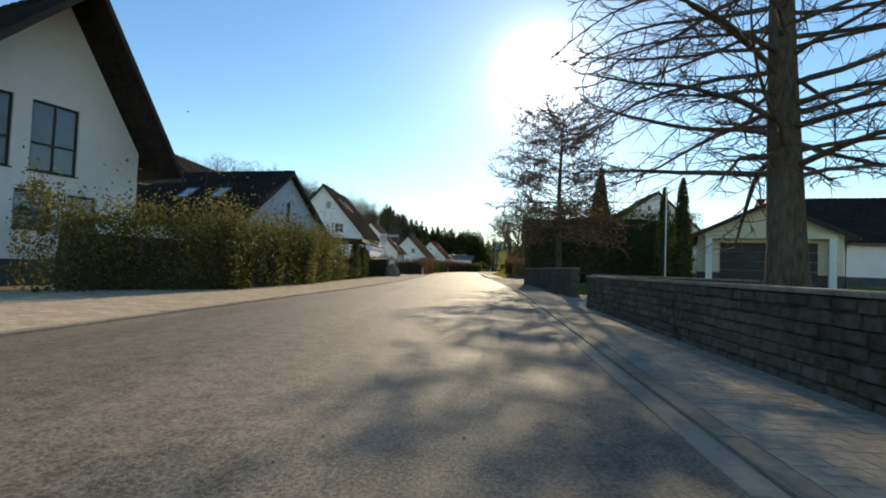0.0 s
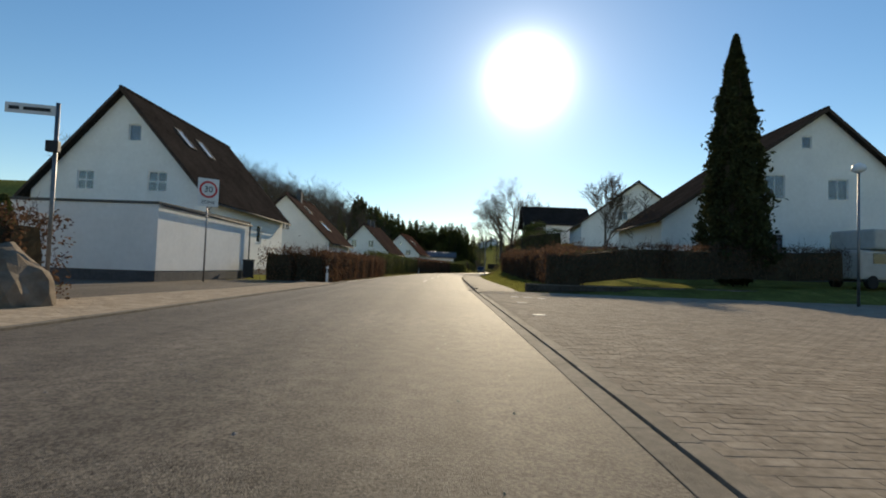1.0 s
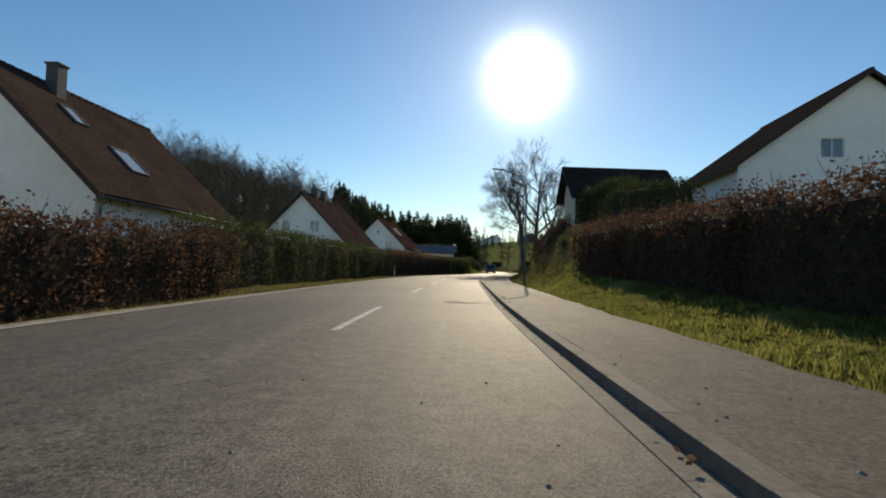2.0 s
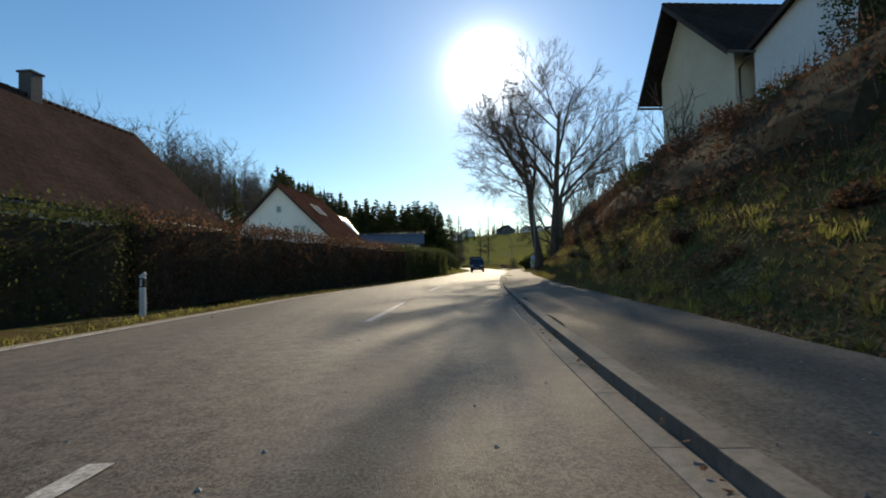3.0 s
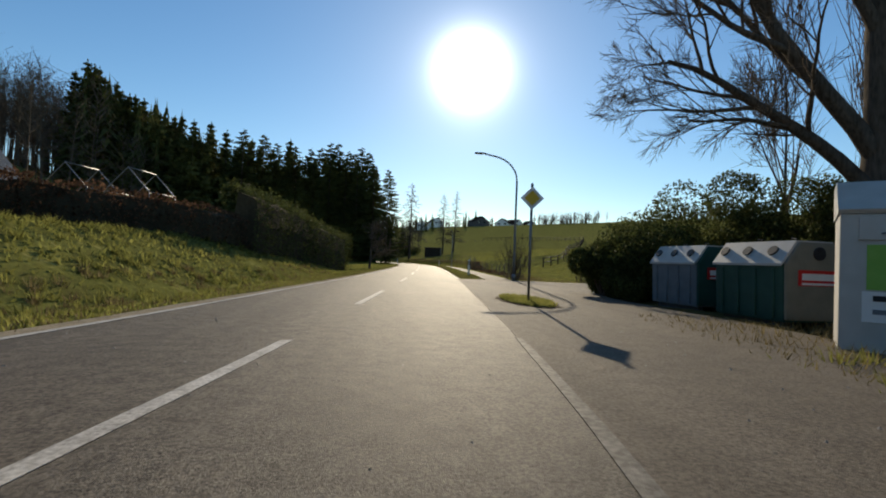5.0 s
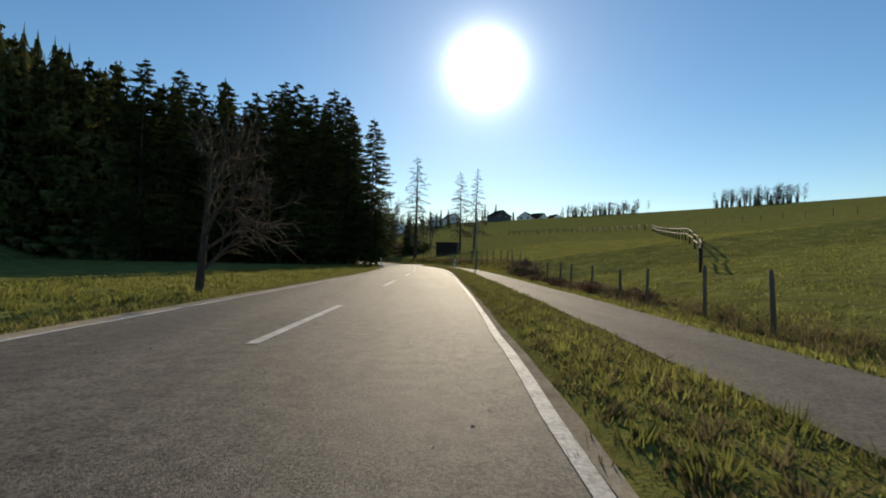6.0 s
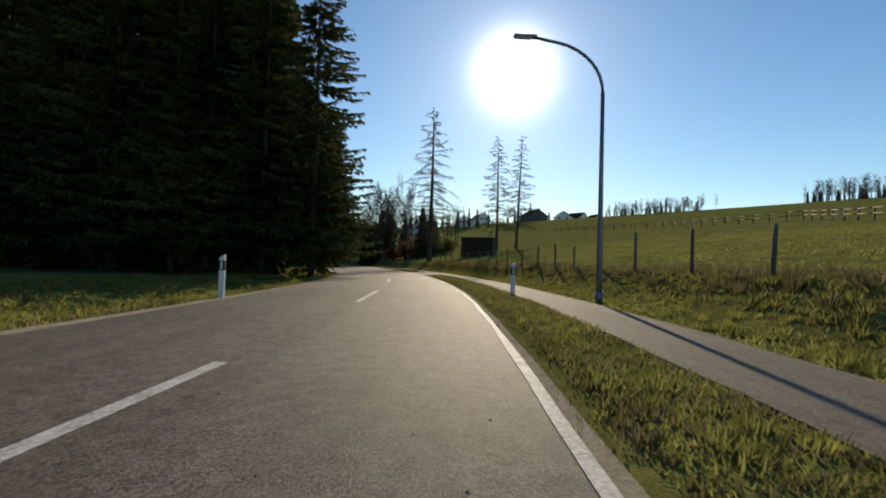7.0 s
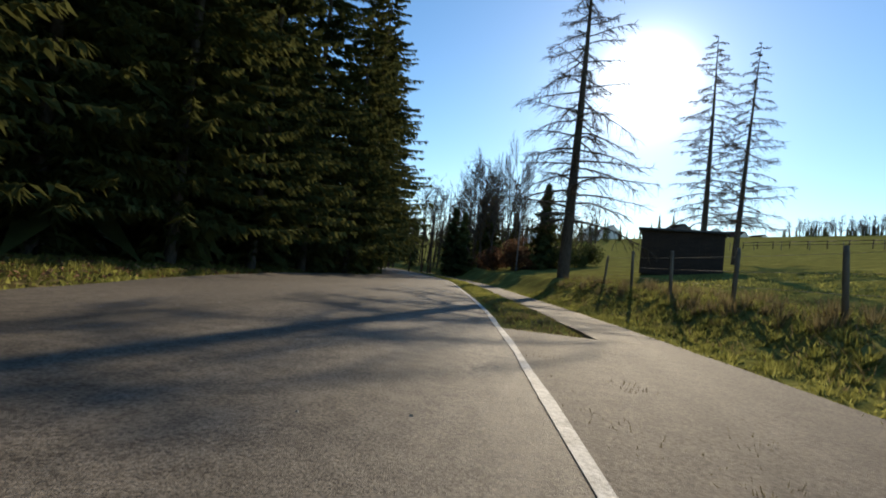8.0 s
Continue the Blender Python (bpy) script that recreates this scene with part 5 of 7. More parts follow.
stone_wall("garden_wall", (1.4, 35.4), (12.0, 37.6), 1.0, "grey stone garden wall round the corner", 4, course=0.2, length=0.5)
stone_wall("garden_wall", (2.25, 55.6), (17.5, 56.7), 0.42, "low dark wall under a thin hedge", 5, course=0.22, length=0.6, thick=0.25)
stone_wall("garden_wall", (-0.2, 13.9), (4.8, 15.2), 0.9, "dark stone wall along the driveway", 6)


# ------------------------------------------------------------ lamps, signs, posts
def arched_lamp(x, y, h, reach, turn, label, z=None):
    t = thing("street_lamp", label, "street lamp", "street lamps", m=pose(x, y, on(x, y) if z is None else z, 0, 0, turn))
    bm = tube(bmesh.new(), [(0, 0, -0.2), (0, 0, 1.0), (0, 0, h * 0.5), (0, 0, h - 1.5)], [0.075, 0.07, 0.055, 0.05], 12)
    pole = part("pole", bm, STEEL, t)
    arc = [(-(1 - math.cos(a)) * reach * 0.55, 0, h - 1.5 + math.sin(a) * 1.25) for a in np.linspace(0, 1.35, 9)]
    ex, _, ez = arc[-1]
    arc.append((ex - 0.25 * reach, 0, ez + 0.12))
    part("arm", tube(bmesh.new(), arc, 0.04, 10), STEEL, t)
    hx, hz = arc[-1][0], arc[-1][2]
    bm = boxed(hx - 0.55, hx + 0.04, -0.09, 0.09, hz - 0.02, hz + 0.05, bevel=0.025)
    head = part("lamp_head", bm, STEEL, t, "flat grey lamp head")
    part("diffuser", boxed(hx - 0.5, hx - 0.1, -0.065, 0.065, hz - 0.04, hz - 0.022, bevel=0.006), FRAME_WHITE, head)
    part("base_collar", tube(bmesh.new(), [(0, 0, 0), (0, 0, 0.35)], 0.095, 12), STEEL, t)
    part("service_door", boxed(-0.035, 0.035, -0.082, -0.06, 0.6, 0.9, bevel=0.004), STEEL, pole)
    return t


arched_lamp(26.1, 251.3, 6.9, 2.6, 0, "tall galvanised street lamp with arched arm beside the cycle path")
arched_lamp(21.05, 196.4, 6.75, 2.6, 0, "tall galvanised street lamp with arched arm at the side lane", z=0.0)
arched_lamp(4.9, 100.5, 7.4, 2.4, 0, "galvanised street lamp with arched arm behind the footway")
arched_lamp(13.25, 149.9, 7.3, 2.6, 0, "tall galvanised street lamp with arched arm beside the beeches")
arched_lamp(19.0, 322.0, 7.5, 2.6, 0, "distant street lamp with arched arm")

t = thing("street_lamp", "slim post lamp with a domed white head", "street lamp", "street lamps", m=pose(14.0, 52.0, on(14.0, 52.0)))
part("pole", tube(bmesh.new(), [(0, 0, -0.2), (0, 0, 5.1)], [0.055, 0.04], 12), STEEL, t)
bm = tube(bmesh.new(), [(0, 0, 5.1), (0, 0, 5.2), (0, 0, 5.38), (0, 0, 5.46)], [0.1, 0.24, 0.2, 0.05], 16)
part("lamp_head", bm, FRAME_WHITE, t)

SIGN_WHITE = material("sign_white", (0.72, 0.72, 0.70), (0.80, 0.80, 0.78), 6, 0.45, 0.0)
SIGN_YELLOW = material("sign_yellow", (0.65, 0.42, 0.03), (0.75, 0.50, 0.05), 6, 0.45, 0.0)
SIGN_RED = material("sign_red", (0.55, 0.02, 0.02), (0.65, 0.04, 0.03), 6, 0.45, 0.0)
SIGN_BLACK = material("sign_black", (0.015, 0.015, 0.015), (0.03, 0.03, 0.03), 6, 0.5, 0.0)
SIGN_GREEN = material("sign_green", (0.20, 0.42, 0.06), (0.28, 0.50, 0.10), 6, 0.5, 0.0)


def diamond(bm, half, y0, y1, z):
    pts = [(half, 0), (0, half), (-half, 0), (0, -half)]
    a = [bm.verts.new((u, y0, z + v)) for u, v in pts]
    b = [bm.verts.new((u, y1, z + v)) for u, v in pts]
    bm.faces.new(a)
    bm.faces.new(b[::-1])
    for i in range(4):
        bm.faces.new((a[i], b[i], b[(i + 1) % 4], a[(i + 1) % 4]))
    return bm


t = thing("priority_sign", "yellow and white diamond road sign on a grey post", "road sign", m=pose(17.45, 182.4, 0.03, 0, 0, -6))
part("post", tube(bmesh.new(), [(0, 0, -0.2), (0, 0, 2.74)], 0.032, 10), STEEL, t)
plate = part("plate", diamond(bmesh.new(), 0.275, -0.052, -0.035, 2.42), SIGN_WHITE, t, "white bordered diamond plate")
part("yellow_field", diamond(bmesh.new(), 0.185, -0.058, -0.053, 2.42), SIGN_YELLOW, plate)
part("clamp", boxed(-0.05, 0.05, -0.036, 0.036, 2.39, 2.45, bevel=0.006), STEEL, t)
part("post_cap", tube(bmesh.new(), [(0, 0, 2.741), (0, 0, 2.78)], [0.036, 0.02], 10), PLASTIC_DARK, t)


def lettering(text, size, parent, m, mat, name="lettering"):
    cu = bpy.data.curves.new(name, "FONT")
    cu.body, cu.size, cu.align_x, cu.align_y, cu.extrude = text, size, "CENTER", "CENTER", 0.002
    tmp = bpy.data.objects.new(name, cu)
    me = bpy.data.meshes.new_from_object(tmp)
    bpy.data.objects.remove(tmp)
    me.materials.clear()
    me.materials.append(mat)
    ob = new(name, me)
    ob.parent = parent
    ob.matrix_local = m
    return ob


# zone sign
t = thing("zone_sign", "white 30 zone sign with red ring on a grey post", "road sign", m=pose(-11.6, 55.0, 0, 0, 0, 38))
part("post", tube(bmesh.new(), [(0, 0, -0.2), (0, 0, 4.35)], 0.034, 10), STEEL, t)
plate = part("plate", boxed(-0.42, 0.42, -0.055, -0.036, 3.2, 4.4, bevel=0.006), SIGN_WHITE, t)
bm = bmesh.new()
for r0, r1 in ((0.36, 0.28),):
    a = [(bm.verts.new((math.cos(k * math.tau / 32) * r0, -0.059, 3.93 + math.sin(k * math.tau / 32) * r0)), bm.verts.new((math.cos(k * math.tau / 32) * r1, -0.059, 3.93 + math.sin(k * math.tau / 32) * r1))) for k in range(32)]
    for k in range(32):
        bm.faces.new((a[k][0], a[(k + 1) % 32][0], a[(k + 1) % 32][1], a[k][1]))
part("red_ring", bm, SIGN_RED, plate)
lettering("30", 0.36, plate, pose(0, -0.059, 3.93, 90, 0, 0), SIGN_BLACK)
lettering("ZONE", 0.2, plate, pose(0, -0.059, 3.38, 90, 0, 0), SIGN_BLACK)

# street name sign
t = thing("street_name_sign", "white street name plate on a grey post with a small box", "street sign", m=pose(-8.6, 42.7, 0, 0, 0, 12))
part("post", tube(bmesh.new(), [(0, 0, -0.2), (0, 0, 3.62)], 0.036, 10), STEEL, t)
plate = part("plate", boxed(-0.80, 0.02, -0.03, -0.01, 3.38, 3.56, bevel=0.004), SIGN_WHITE, t)
for k, w in enumerate((0.16, 0.42)):
    part("plain_bar", boxed(-0.74 + k * 0.22, -0.74 + k * 0.22 + w, -0.034, -0.031, 3.44, 3.50), SIGN_BLACK, plate)
part("sensor_box", boxed(-0.10, 0.10, -0.14, -0.03, 2.72, 2.92, bevel=0.015), PLASTIC_DARK, t, "small dark box strapped to the post")


def delineator(x, y, turn, z=None):
    t = thing("marker_post", "white plastic roadside marker post with black band", "marker post", "marker posts", m=pose(x, y, on(x, y) if z is None else z, 0, 0, turn))
    bm = boxed(-0.06, 0.06, -0.05, 0.05, -0.1, 0.98, bevel=0.02)
    for v in bm.verts:
        if v.co.z > 0.9:
            v.co.z += v.co.x * 0.6
    part("post", bm, SIGN_WHITE, t)
    part("black_band", boxed(-0.064, 0.064, -0.054, 0.054, 0.66, 0.88, bevel=0.018), SIGN_BLACK, t)
    part("reflector", boxed(-0.025, 0.025, -0.058, -0.0545, 0.69, 0.85, bevel=0.001), SIGN_WHITE, t)
    return t


for x, y in ((-7.35, 59.5), (-4.62, 117.5), (5.6, 161.3), (17.2, 250.2), (24.3, 253.4), (19.5, 200.9)):
    delineator(x, y, heading(y))


def drain(y):
    t = thing("drain_grate", "iron street drain grate in the gutter", "drain", m=along(y, 0.06, 0.012))
    part("frame", boxed(-0.19, 0.19, -0.24, 0.24, -0.1, 0.004, bevel=0.008), PLINTH, t)
    for k in range(7):
        part("bar", boxed(-0.155, 0.155, -0.20 + k * 0.06, -0.165 + k * 0.06, -0.02, 0.012, bevel=0.004), GUTTER, t)


drain(54.9)
drain(145.2)


# ------------------------------------------------------------ van
PAINT_BLUE = material("dark_blue_paint", (0.008, 0.014, 0.050), (0.012, 0.020, 0.065), 3, 0.22, 0.0, 10, 0.5, spec=0.6)
TYRE = material("tyre_rubber", (0.012, 0.012, 0.012), (0.026, 0.026, 0.026), 20, 0.85, 0.2, 80)
GLASS_CAR = glass_material("car_glass", (0.10, 0.12, 0.13), 0.02)
LAMP_CLEAR = material("headlight_glass", (0.55, 0.57, 0.58), (0.75, 0.77, 0.78), 20, 0.15, 0.1, 60)


def van(x, y, turn):
    """Its front looks to local -y; 1.75 wide, 1.8 high, 4.6 long."""
    t = thing("van", "dark blue passenger van with black bumper on the road", "van", m=pose(x, y, 0.03, 0, 0, turn))
    side = [(0.0, 0.42), (0.0, 0.78), (0.06, 0.95), (0.55, 1.10), (1.15, 1.72), (1.35, 1.80), (4.35, 1.80), (4.58, 1.70), (4.62, 0.85), (4.60, 0.40)]
    bm = bmesh.new()
    rings = []
    for u, tuck in ((-0.875, 0.0), (-0.86, 0.01), (0.86, 0.01), (0.875, 0.0)):
        ring = []
        for (py, pz) in side:
            inset = 0.13 * max(0, (pz - 1.0)) / 0.8
            ring.append(bm.verts.new((u * (1 - inset * 0.9), py + (0.04 if abs(u) > 0.87 else 0), pz)))
        rings.append(ring)
    n = len(side)
    for a, b in zip(rings, rings[1:]):
        for k in range(n):
            bm.faces.new((a[k], a[(k + 1) % n], b[(k + 1) % n], b[k]))
    bm.faces.new(rings[0][::-1])
    bm.faces.new(rings[-1])
    bmesh.ops.recalc_face_normals(bm, faces=bm.faces)
    bmesh.ops.bevel(bm, geom=[e for e in bm.edges if e.calc_face_angle(0) > 0.5], offset=0.03, segments=2, affect="EDGES")
    body = part("body", bm, PAINT_BLUE, t)
    bm = bmesh.new()
    vs = [bm.verts.new(p) for p in ((-0.76, 0.575, 1.13), (0.76, 0.575, 1.13), (0.70, 1.10, 1.685), (-0.70, 1.10, 1.685))]
    off = Vector((0, -0.02, 0.02))
    vs2 = [bm.verts.new(v.co + off) for v in vs]
    bm.faces.new(vs2)
    for i in range(4):
        bm.faces.new((vs[i], vs[(i + 1) % 4], vs2[(i + 1) % 4], vs2[i]))
    part("windscreen", bm, GLASS_CAR, t)
    for s in (-1, 1):
        for (a, b) in ((1.12, 1.72), (1.85, 2.95), (3.1, 4.25)):
            bm = bmesh.new()
            za, zb = 1.14, 1.62
            xa, xb = 0.865, 0.81
            a2 = a + (0.28 if a < 1.2 else 0.03)
            q = [(xa * s, a, za), (xa * s, b, za), (xb * s, b, zb), (xb * s, a2, zb)]
            o = [bm.verts.new(p) for p in q]
            i2 = [bm.verts.new((p[0] + 0.012 * s, p[1], p[2])) for p in q]
            bm.faces.new(i2)
            for k in range(4):
                bm.faces.new((o[k], o[(k + 1) % 4], i2[(k + 1) % 4], i2[k]))
            bmesh.ops.recalc_face_normals(bm, faces=bm.faces)
            part("side_window", bm, GLASS_CAR, t)
        mir = part("wing_mirror", boxed(min(s * 0.9, s * 1.08), max(s * 0.9, s * 1.08), 0.95, 1.07, 1.08, 1.27, bevel=0.03), PLASTIC_DARK, t)
        part("mirror_arm", boxed(min(s * 0.84, s * 0.92), max(s * 0.84, s * 0.92), 0.99, 1.04, 1.10, 1.15, bevel=0.01), PLASTIC_DARK, mir)
        part("headlight", boxed(min(s * 0.42, s * 0.72), max(s * 0.42, s * 0.72), -0.035, 0.03, 0.70, 0.86, bevel=0.015), LAMP_CLEAR, t)
        part("indicator", boxed(min(s * 0.73, s * 0.82), max(s * 0.73, s * 0.82), -0.03, 0.03, 0.70, 0.86, bevel=0.012), SIGN_YELLOW, t)
        part("side_trim", boxed(min(s * 0.872, s * 0.895), max(s * 0.872, s * 0.895), 0.9, 4.3, 0.74, 0.78, bevel=0.006), PLASTIC_DARK, t)
        for yy in (0.85, 3.75):
            bm = bmesh.new()
            tube(bm, [(s * 0.66, yy, 0.30), (s * 0.69, yy, 0.30), (s * 0.85, yy, 0.30), (s * 0.88, yy, 0.30)], [0.25, 0.30, 0.30, 0.25], 24)
            wheel = part("wheel", bm, TYRE, t)
            part("rim", tube(bmesh.new(), [(s * 0.87, yy, 0.30), (s * 0.888, yy, 0.30)], [0.19, 0.17], 18), STEEL, wheel)
    part("grille", boxed(-0.42, 0.42, -0.03, 0.02, 0.69, 0.85, bevel=0.012), PLASTIC_DARK, t)
    part("badge", tube(bmesh.new(), [(0, -0.032, 0.78), (0, -0.042, 0.78)], 0.055, 18), STEEL, t)
    part("bumper", boxed(-0.88, 0.88, -0.10, 0.12, 0.36, 0.60, bevel=0.05), PLASTIC_DARK, t)
    plate = part("number_plate", boxed(-0.24, 0.24, -0.115, -0.103, 0.46, 0.57, bevel=0.004), SIGN_WHITE, t)
    part("plain_bar", boxed(-0.18, 0.18, -0.119, -0.116, 0.49, 0.54), SIGN_BLACK, plate)
    part("underbody", boxed(-0.7, 0.7, 0.3, 4.4, 0.22, 0.42, bevel=0.03), PLASTIC_DARK, t)
    for s in (-0.35, 0.3):
        part("wiper", tube(bmesh.new(), [(s, 0.54, 1.12), (s + 0.4, 0.60, 1.17)], 0.012, 6), PLASTIC_DARK, t)
    return t


van(10.52, 169.0, heading(170))


# ------------------------------------------------------------ recycling containers
BIN_WHITE = material("white_container_paint", (0.42, 0.40, 0.36), (0.56, 0.54, 0.50), 4, 0.55, 0.05, 40, 0.6)
BIN_GREEN = material("green_container", (0.018, 0.060, 0.048), (0.035, 0.095, 0.075), 4, 0.5, 0.05, 40, 0.6)
BIN_GREY = material("grey_container", (0.12, 0.14, 0.16), (0.20, 0.22, 0.24), 4, 0.5, 0.05, 40, 0.6)
BIN_BEIGE = material("beige_container", (0.16, 0.155, 0.125), (0.25, 0.24, 0.19), 4, 0.5, 0.05, 40, 0.6)


def clothes_bank(x, y, turn):
    t = thing("clothes_container", "white metal clothes collection container with posters", "container", m=pose(x, y, on(x, y) + 0.04, 0, 0, turn) @ Matrix.Diagonal((1, 1, 0.97, 1)))
    bm = boxed(-0.6, 0.6, 0, 1.1, 0.02, 1.75, bevel=0.02)
    body = part("body", bm, BIN_WHITE, t)
    bm = bmesh.new()
    q = [(-0.02, 1.75), (-0.06, 1.80), (0.45, 2.22), (1.12, 2.22), (1.12, 1.75)]
    a = [bm.verts.new((-0.62, u, v + 0.003)) for u, v in q]
    b = [bm.verts.new((0.62, u, v + 0.003)) for u, v in q]
    bm.faces.new(a)
    bm.faces.new(b[::-1])
    for k in range(5):
        bm.faces.new((a[k], b[k], b[(k + 1) % 5], a[(k + 1) % 5]))
    bmesh.ops.recalc_face_normals(bm, faces=bm.faces)
    part("lid", bm, BIN_WHITE, t)
    part("flap", boxed(-0.42, 0.42, -0.03, -0.003, 1.42, 1.70, bevel=0.01), BIN_WHITE, t)
    part("handle", tube(bmesh.new(), [(-0.2, -0.03, 1.5), (-0.2, -0.08, 1.5), (0.2, -0.08, 1.5), (0.2, -0.03, 1.5)], 0.012, 8), STEEL, t)
    part("poster", boxed(-0.34, 0.36, -0.012, -0.003, 0.80, 1.36), SIGN_GREEN, t, "green picture poster")
    p2 = part("poster", boxed(-0.38, 0.38, -0.012, -0.003, 0.40, 0.78), SIGN_WHITE, t, "white and blue notice")
    part("plain_bar", boxed(-0.28, 0.10, -0.017, -0.0125, 0.66, 0.73), SIGN_BLACK, p2)
    part("plain_bar", boxed(-0.28, 0.28, -0.017, -0.0125, 0.50, 0.56), BIN_GREY, p2)
    return t


def bottle_bank(x, y, turn, body_mat, end_mat, lid_mat):
    """Local front (the end wall with inlet and notice) at y = 0; 1.3 wide, 1.75 long; the lid slopes to both long sides."""
    t = thing("bottle_bank", "bottle bank with pale sloped lid, round inlet and red notice", "container", "bottle banks", m=pose(x, y, on(x, y) + 0.05, 0, 0, turn))
    w, ln = 0.65, 1.75

    def shell(profile, y0, y1, mat, name, parent, bevel=0.02, label=""):
        bm = bmesh.new()
        a = [bm.verts.new((u, y0, v)) for u, v in profile]
        b = [bm.verts.new((u, y1, v)) for u, v in profile]
        bm.faces.new(a)
        bm.faces.new(b[::-1])
        for k in range(len(profile)):
            bm.faces.new((a[k], b[k], b[(k + 1) % len(profile)], a[(k + 1) % len(profile)]))
        bmesh.ops.recalc_face_normals(bm, faces=bm.faces)
        if bevel:
            bmesh.ops.bevel(bm, geom=list(bm.edges), offset=bevel, segments=2, affect="EDGES")
        return part(name, bm, mat, parent, label)

    shell([(-w + 0.04, 0.06), (w - 0.04, 0.06), (w, 1.10), (-w, 1.10)], 0.05, ln, body_mat, "body", t)
    shell([(-w + 0.03, 0.10), (w - 0.03, 0.10), (w - 0.01, 1.10), (0.36, 1.50), (-0.36, 1.50), (-w + 0.01, 1.10)], 0.0, 0.06, end_mat, "end_wall", t, 0.012, "pale end wall")
    lid = shell([(-w - 0.04, 1.06), (-w - 0.04, 1.105), (-0.38, 1.53), (0.38, 1.53), (w + 0.04, 1.105), (w + 0.04, 1.06), (0.34, 1.46), (-0.34, 1.46)], 0.065, ln + 0.03, lid_mat, "lid", t, 0.0, "pale sloped lid")
    bm = tube(bmesh.new(), [(0.02, -0.03, 1.30), (0.02, 0.02, 1.30)], 0.12, 20)
    part("inlet", bm, PLASTIC_DARK, t)
    for s in (-0.5, 0.1, 0.7):
        for q in (-1, 1):
            m = pose(q * 0.53, 0.9 + s, 1.335, 0, q * 58, 0)
            bm = tube(bmesh.new(), [(0, 0, -0.01), (0, 0, 0.035)], 0.10, 16)
            bm.transform(m)
            part("inlet", bm, PLASTIC_DARK, lid)
    notice = part("notice", boxed(-0.40, 0.46, -0.012, -0.002, 0.72, 1.0), SIGN_RED, t, "red and white notice")
    part("plain_bar", boxed(-0.33, 0.40, -0.017, -0.0125, 0.82, 0.94), SIGN_WHITE, notice)
    part("plain_bar", boxed(-0.33, 0.40, -0.017, -0.0125, 0.735, 0.775), SIGN_WHITE, notice)
    for k in range(4):
        for q in (-1, 1):
            part("rib", boxed(min(q * (w - 0.03), q * (w + 0.015)), max(q * (w - 0.03), q * (w + 0.015)), 0.25 + k * 0.42, 0.30 + k * 0.42, 0.12, 1.02, bevel=0.008), body_mat, t)
    for q in (-1, 1):
        part("foot", boxed(min(q * 0.35, q * 0.5), max(q * 0.35, q * 0.5), 0.15, ln - 0.1, -0.06, 0.058, bevel=0.01), PLINTH, t)
    for q in (0.5, 1.3):
        part("lifting_ring", tube(bmesh.new(), [(0, q, 1.52), (-0.05, q, 1.60), (0.05, q, 1.60), (0, q, 1.52)], 0.012, 6), STEEL, t)
    return t


clothes_bank(20.0, 176.2, -44)
bottle_bank(21.7, 179.05, 2, BIN_GREEN, BIN_BEIGE, BIN_WHITE)
bottle_bank(22.0, 181.9, 4, BIN_GREY, BIN_GREEN, BIN_WHITE)


# ------------------------------------------------------------ fences
def wire_fence(name, pts, h, label, seed, every=2.9, wires=3, lean=3.0, r=0.05):
    t = thing(name, label, "fence")
    frng = random.Random(seed)
    ys = np.arange(pts[0][1], pts[-1][1], every)
    tops = []
    post = mesh_of("post", tube(bmesh.new(), [(0, 0, -0.4), (0, 0, 0.9 * h), (0, 0, h)], [r, r * 0.95, r * 0.7], 8), WOOD_GREY)
    for y in ys:
        x = float(np.interp(y, [p[1] for p in pts], [p[0] for p in pts])) + frng.uniform(-0.08, 0.08)
        y = y + frng.uniform(-0.3, 0.3)
        s = frng.uniform(0.88, 1.12)
        ob = part("post", post, None, t)
        ob.matrix_local = pose(x, y, on(x, y), frng.uniform(-lean, lean), frng.uniform(-lean, lean), frng.uniform(0, 90)) @ Matrix.Diagonal((1, 1, s, 1))
        tops.append((x, y, on(x, y)))
    for k in range(wires):
        zz = h * (0.35 + 0.55 * k / max(1, wires - 1))
        part("wire", tube(bmesh.new(), [(a, b, c + zz) for a, b, c in tops], 0.004, 4), WOOD_GREY, t)
    return t


def rail_fence(name, pts, h, label, seed, every=2.6):
    t = thing(name, label, "fence")
    frng = random.Random(seed)
    ys = np.arange(pts[0][1], pts[-1][1], every)
    tops = []
    for y in ys:
        x = float(np.interp(y, [p[1] for p in pts], [p[0] for p in pts]))
        tops.append((x, y, on(x, y)))
    post = mesh_of("post", tube(bmesh.new(), [(0, 0, -0.4), (0, 0, h)], [0.075, 0.07], 8), WOOD_DARK)
    for a in tops:
        ob = part("post", post, None, t)
        ob.matrix_local = pose(*a, frng.uniform(-2, 2), frng.uniform(-2, 2), 0)
    for k in range(2):
        zz = h * (0.52 + 0.38 * k)
        for a, b in zip(tops, tops[1:]):
            part("rail", tube(bmesh.new(), [(a[0], a[1] - 0.1, a[2] + zz), (b[0], b[1] + 0.1, b[2] + zz)], 0.055, 6), WOOD_DARK, t)
    return t


wire_fence("wire_fence", [(float(edge(y)) + 5.6, y) for y in (205, 220, 235, 250, 265, 280, 296)], 1.2, "weathered wooden fence posts with wire along the meadow", 3)
rail_fence("rail_fence", [(34.0, 229.0), (40.0, 238.0), (56.0, 270.0), (70.0, 300.0), (69.0, 340.0), (57.0, 375.0)], 1.3, "dark wooden rail fence across the meadow", 4, 3.2)
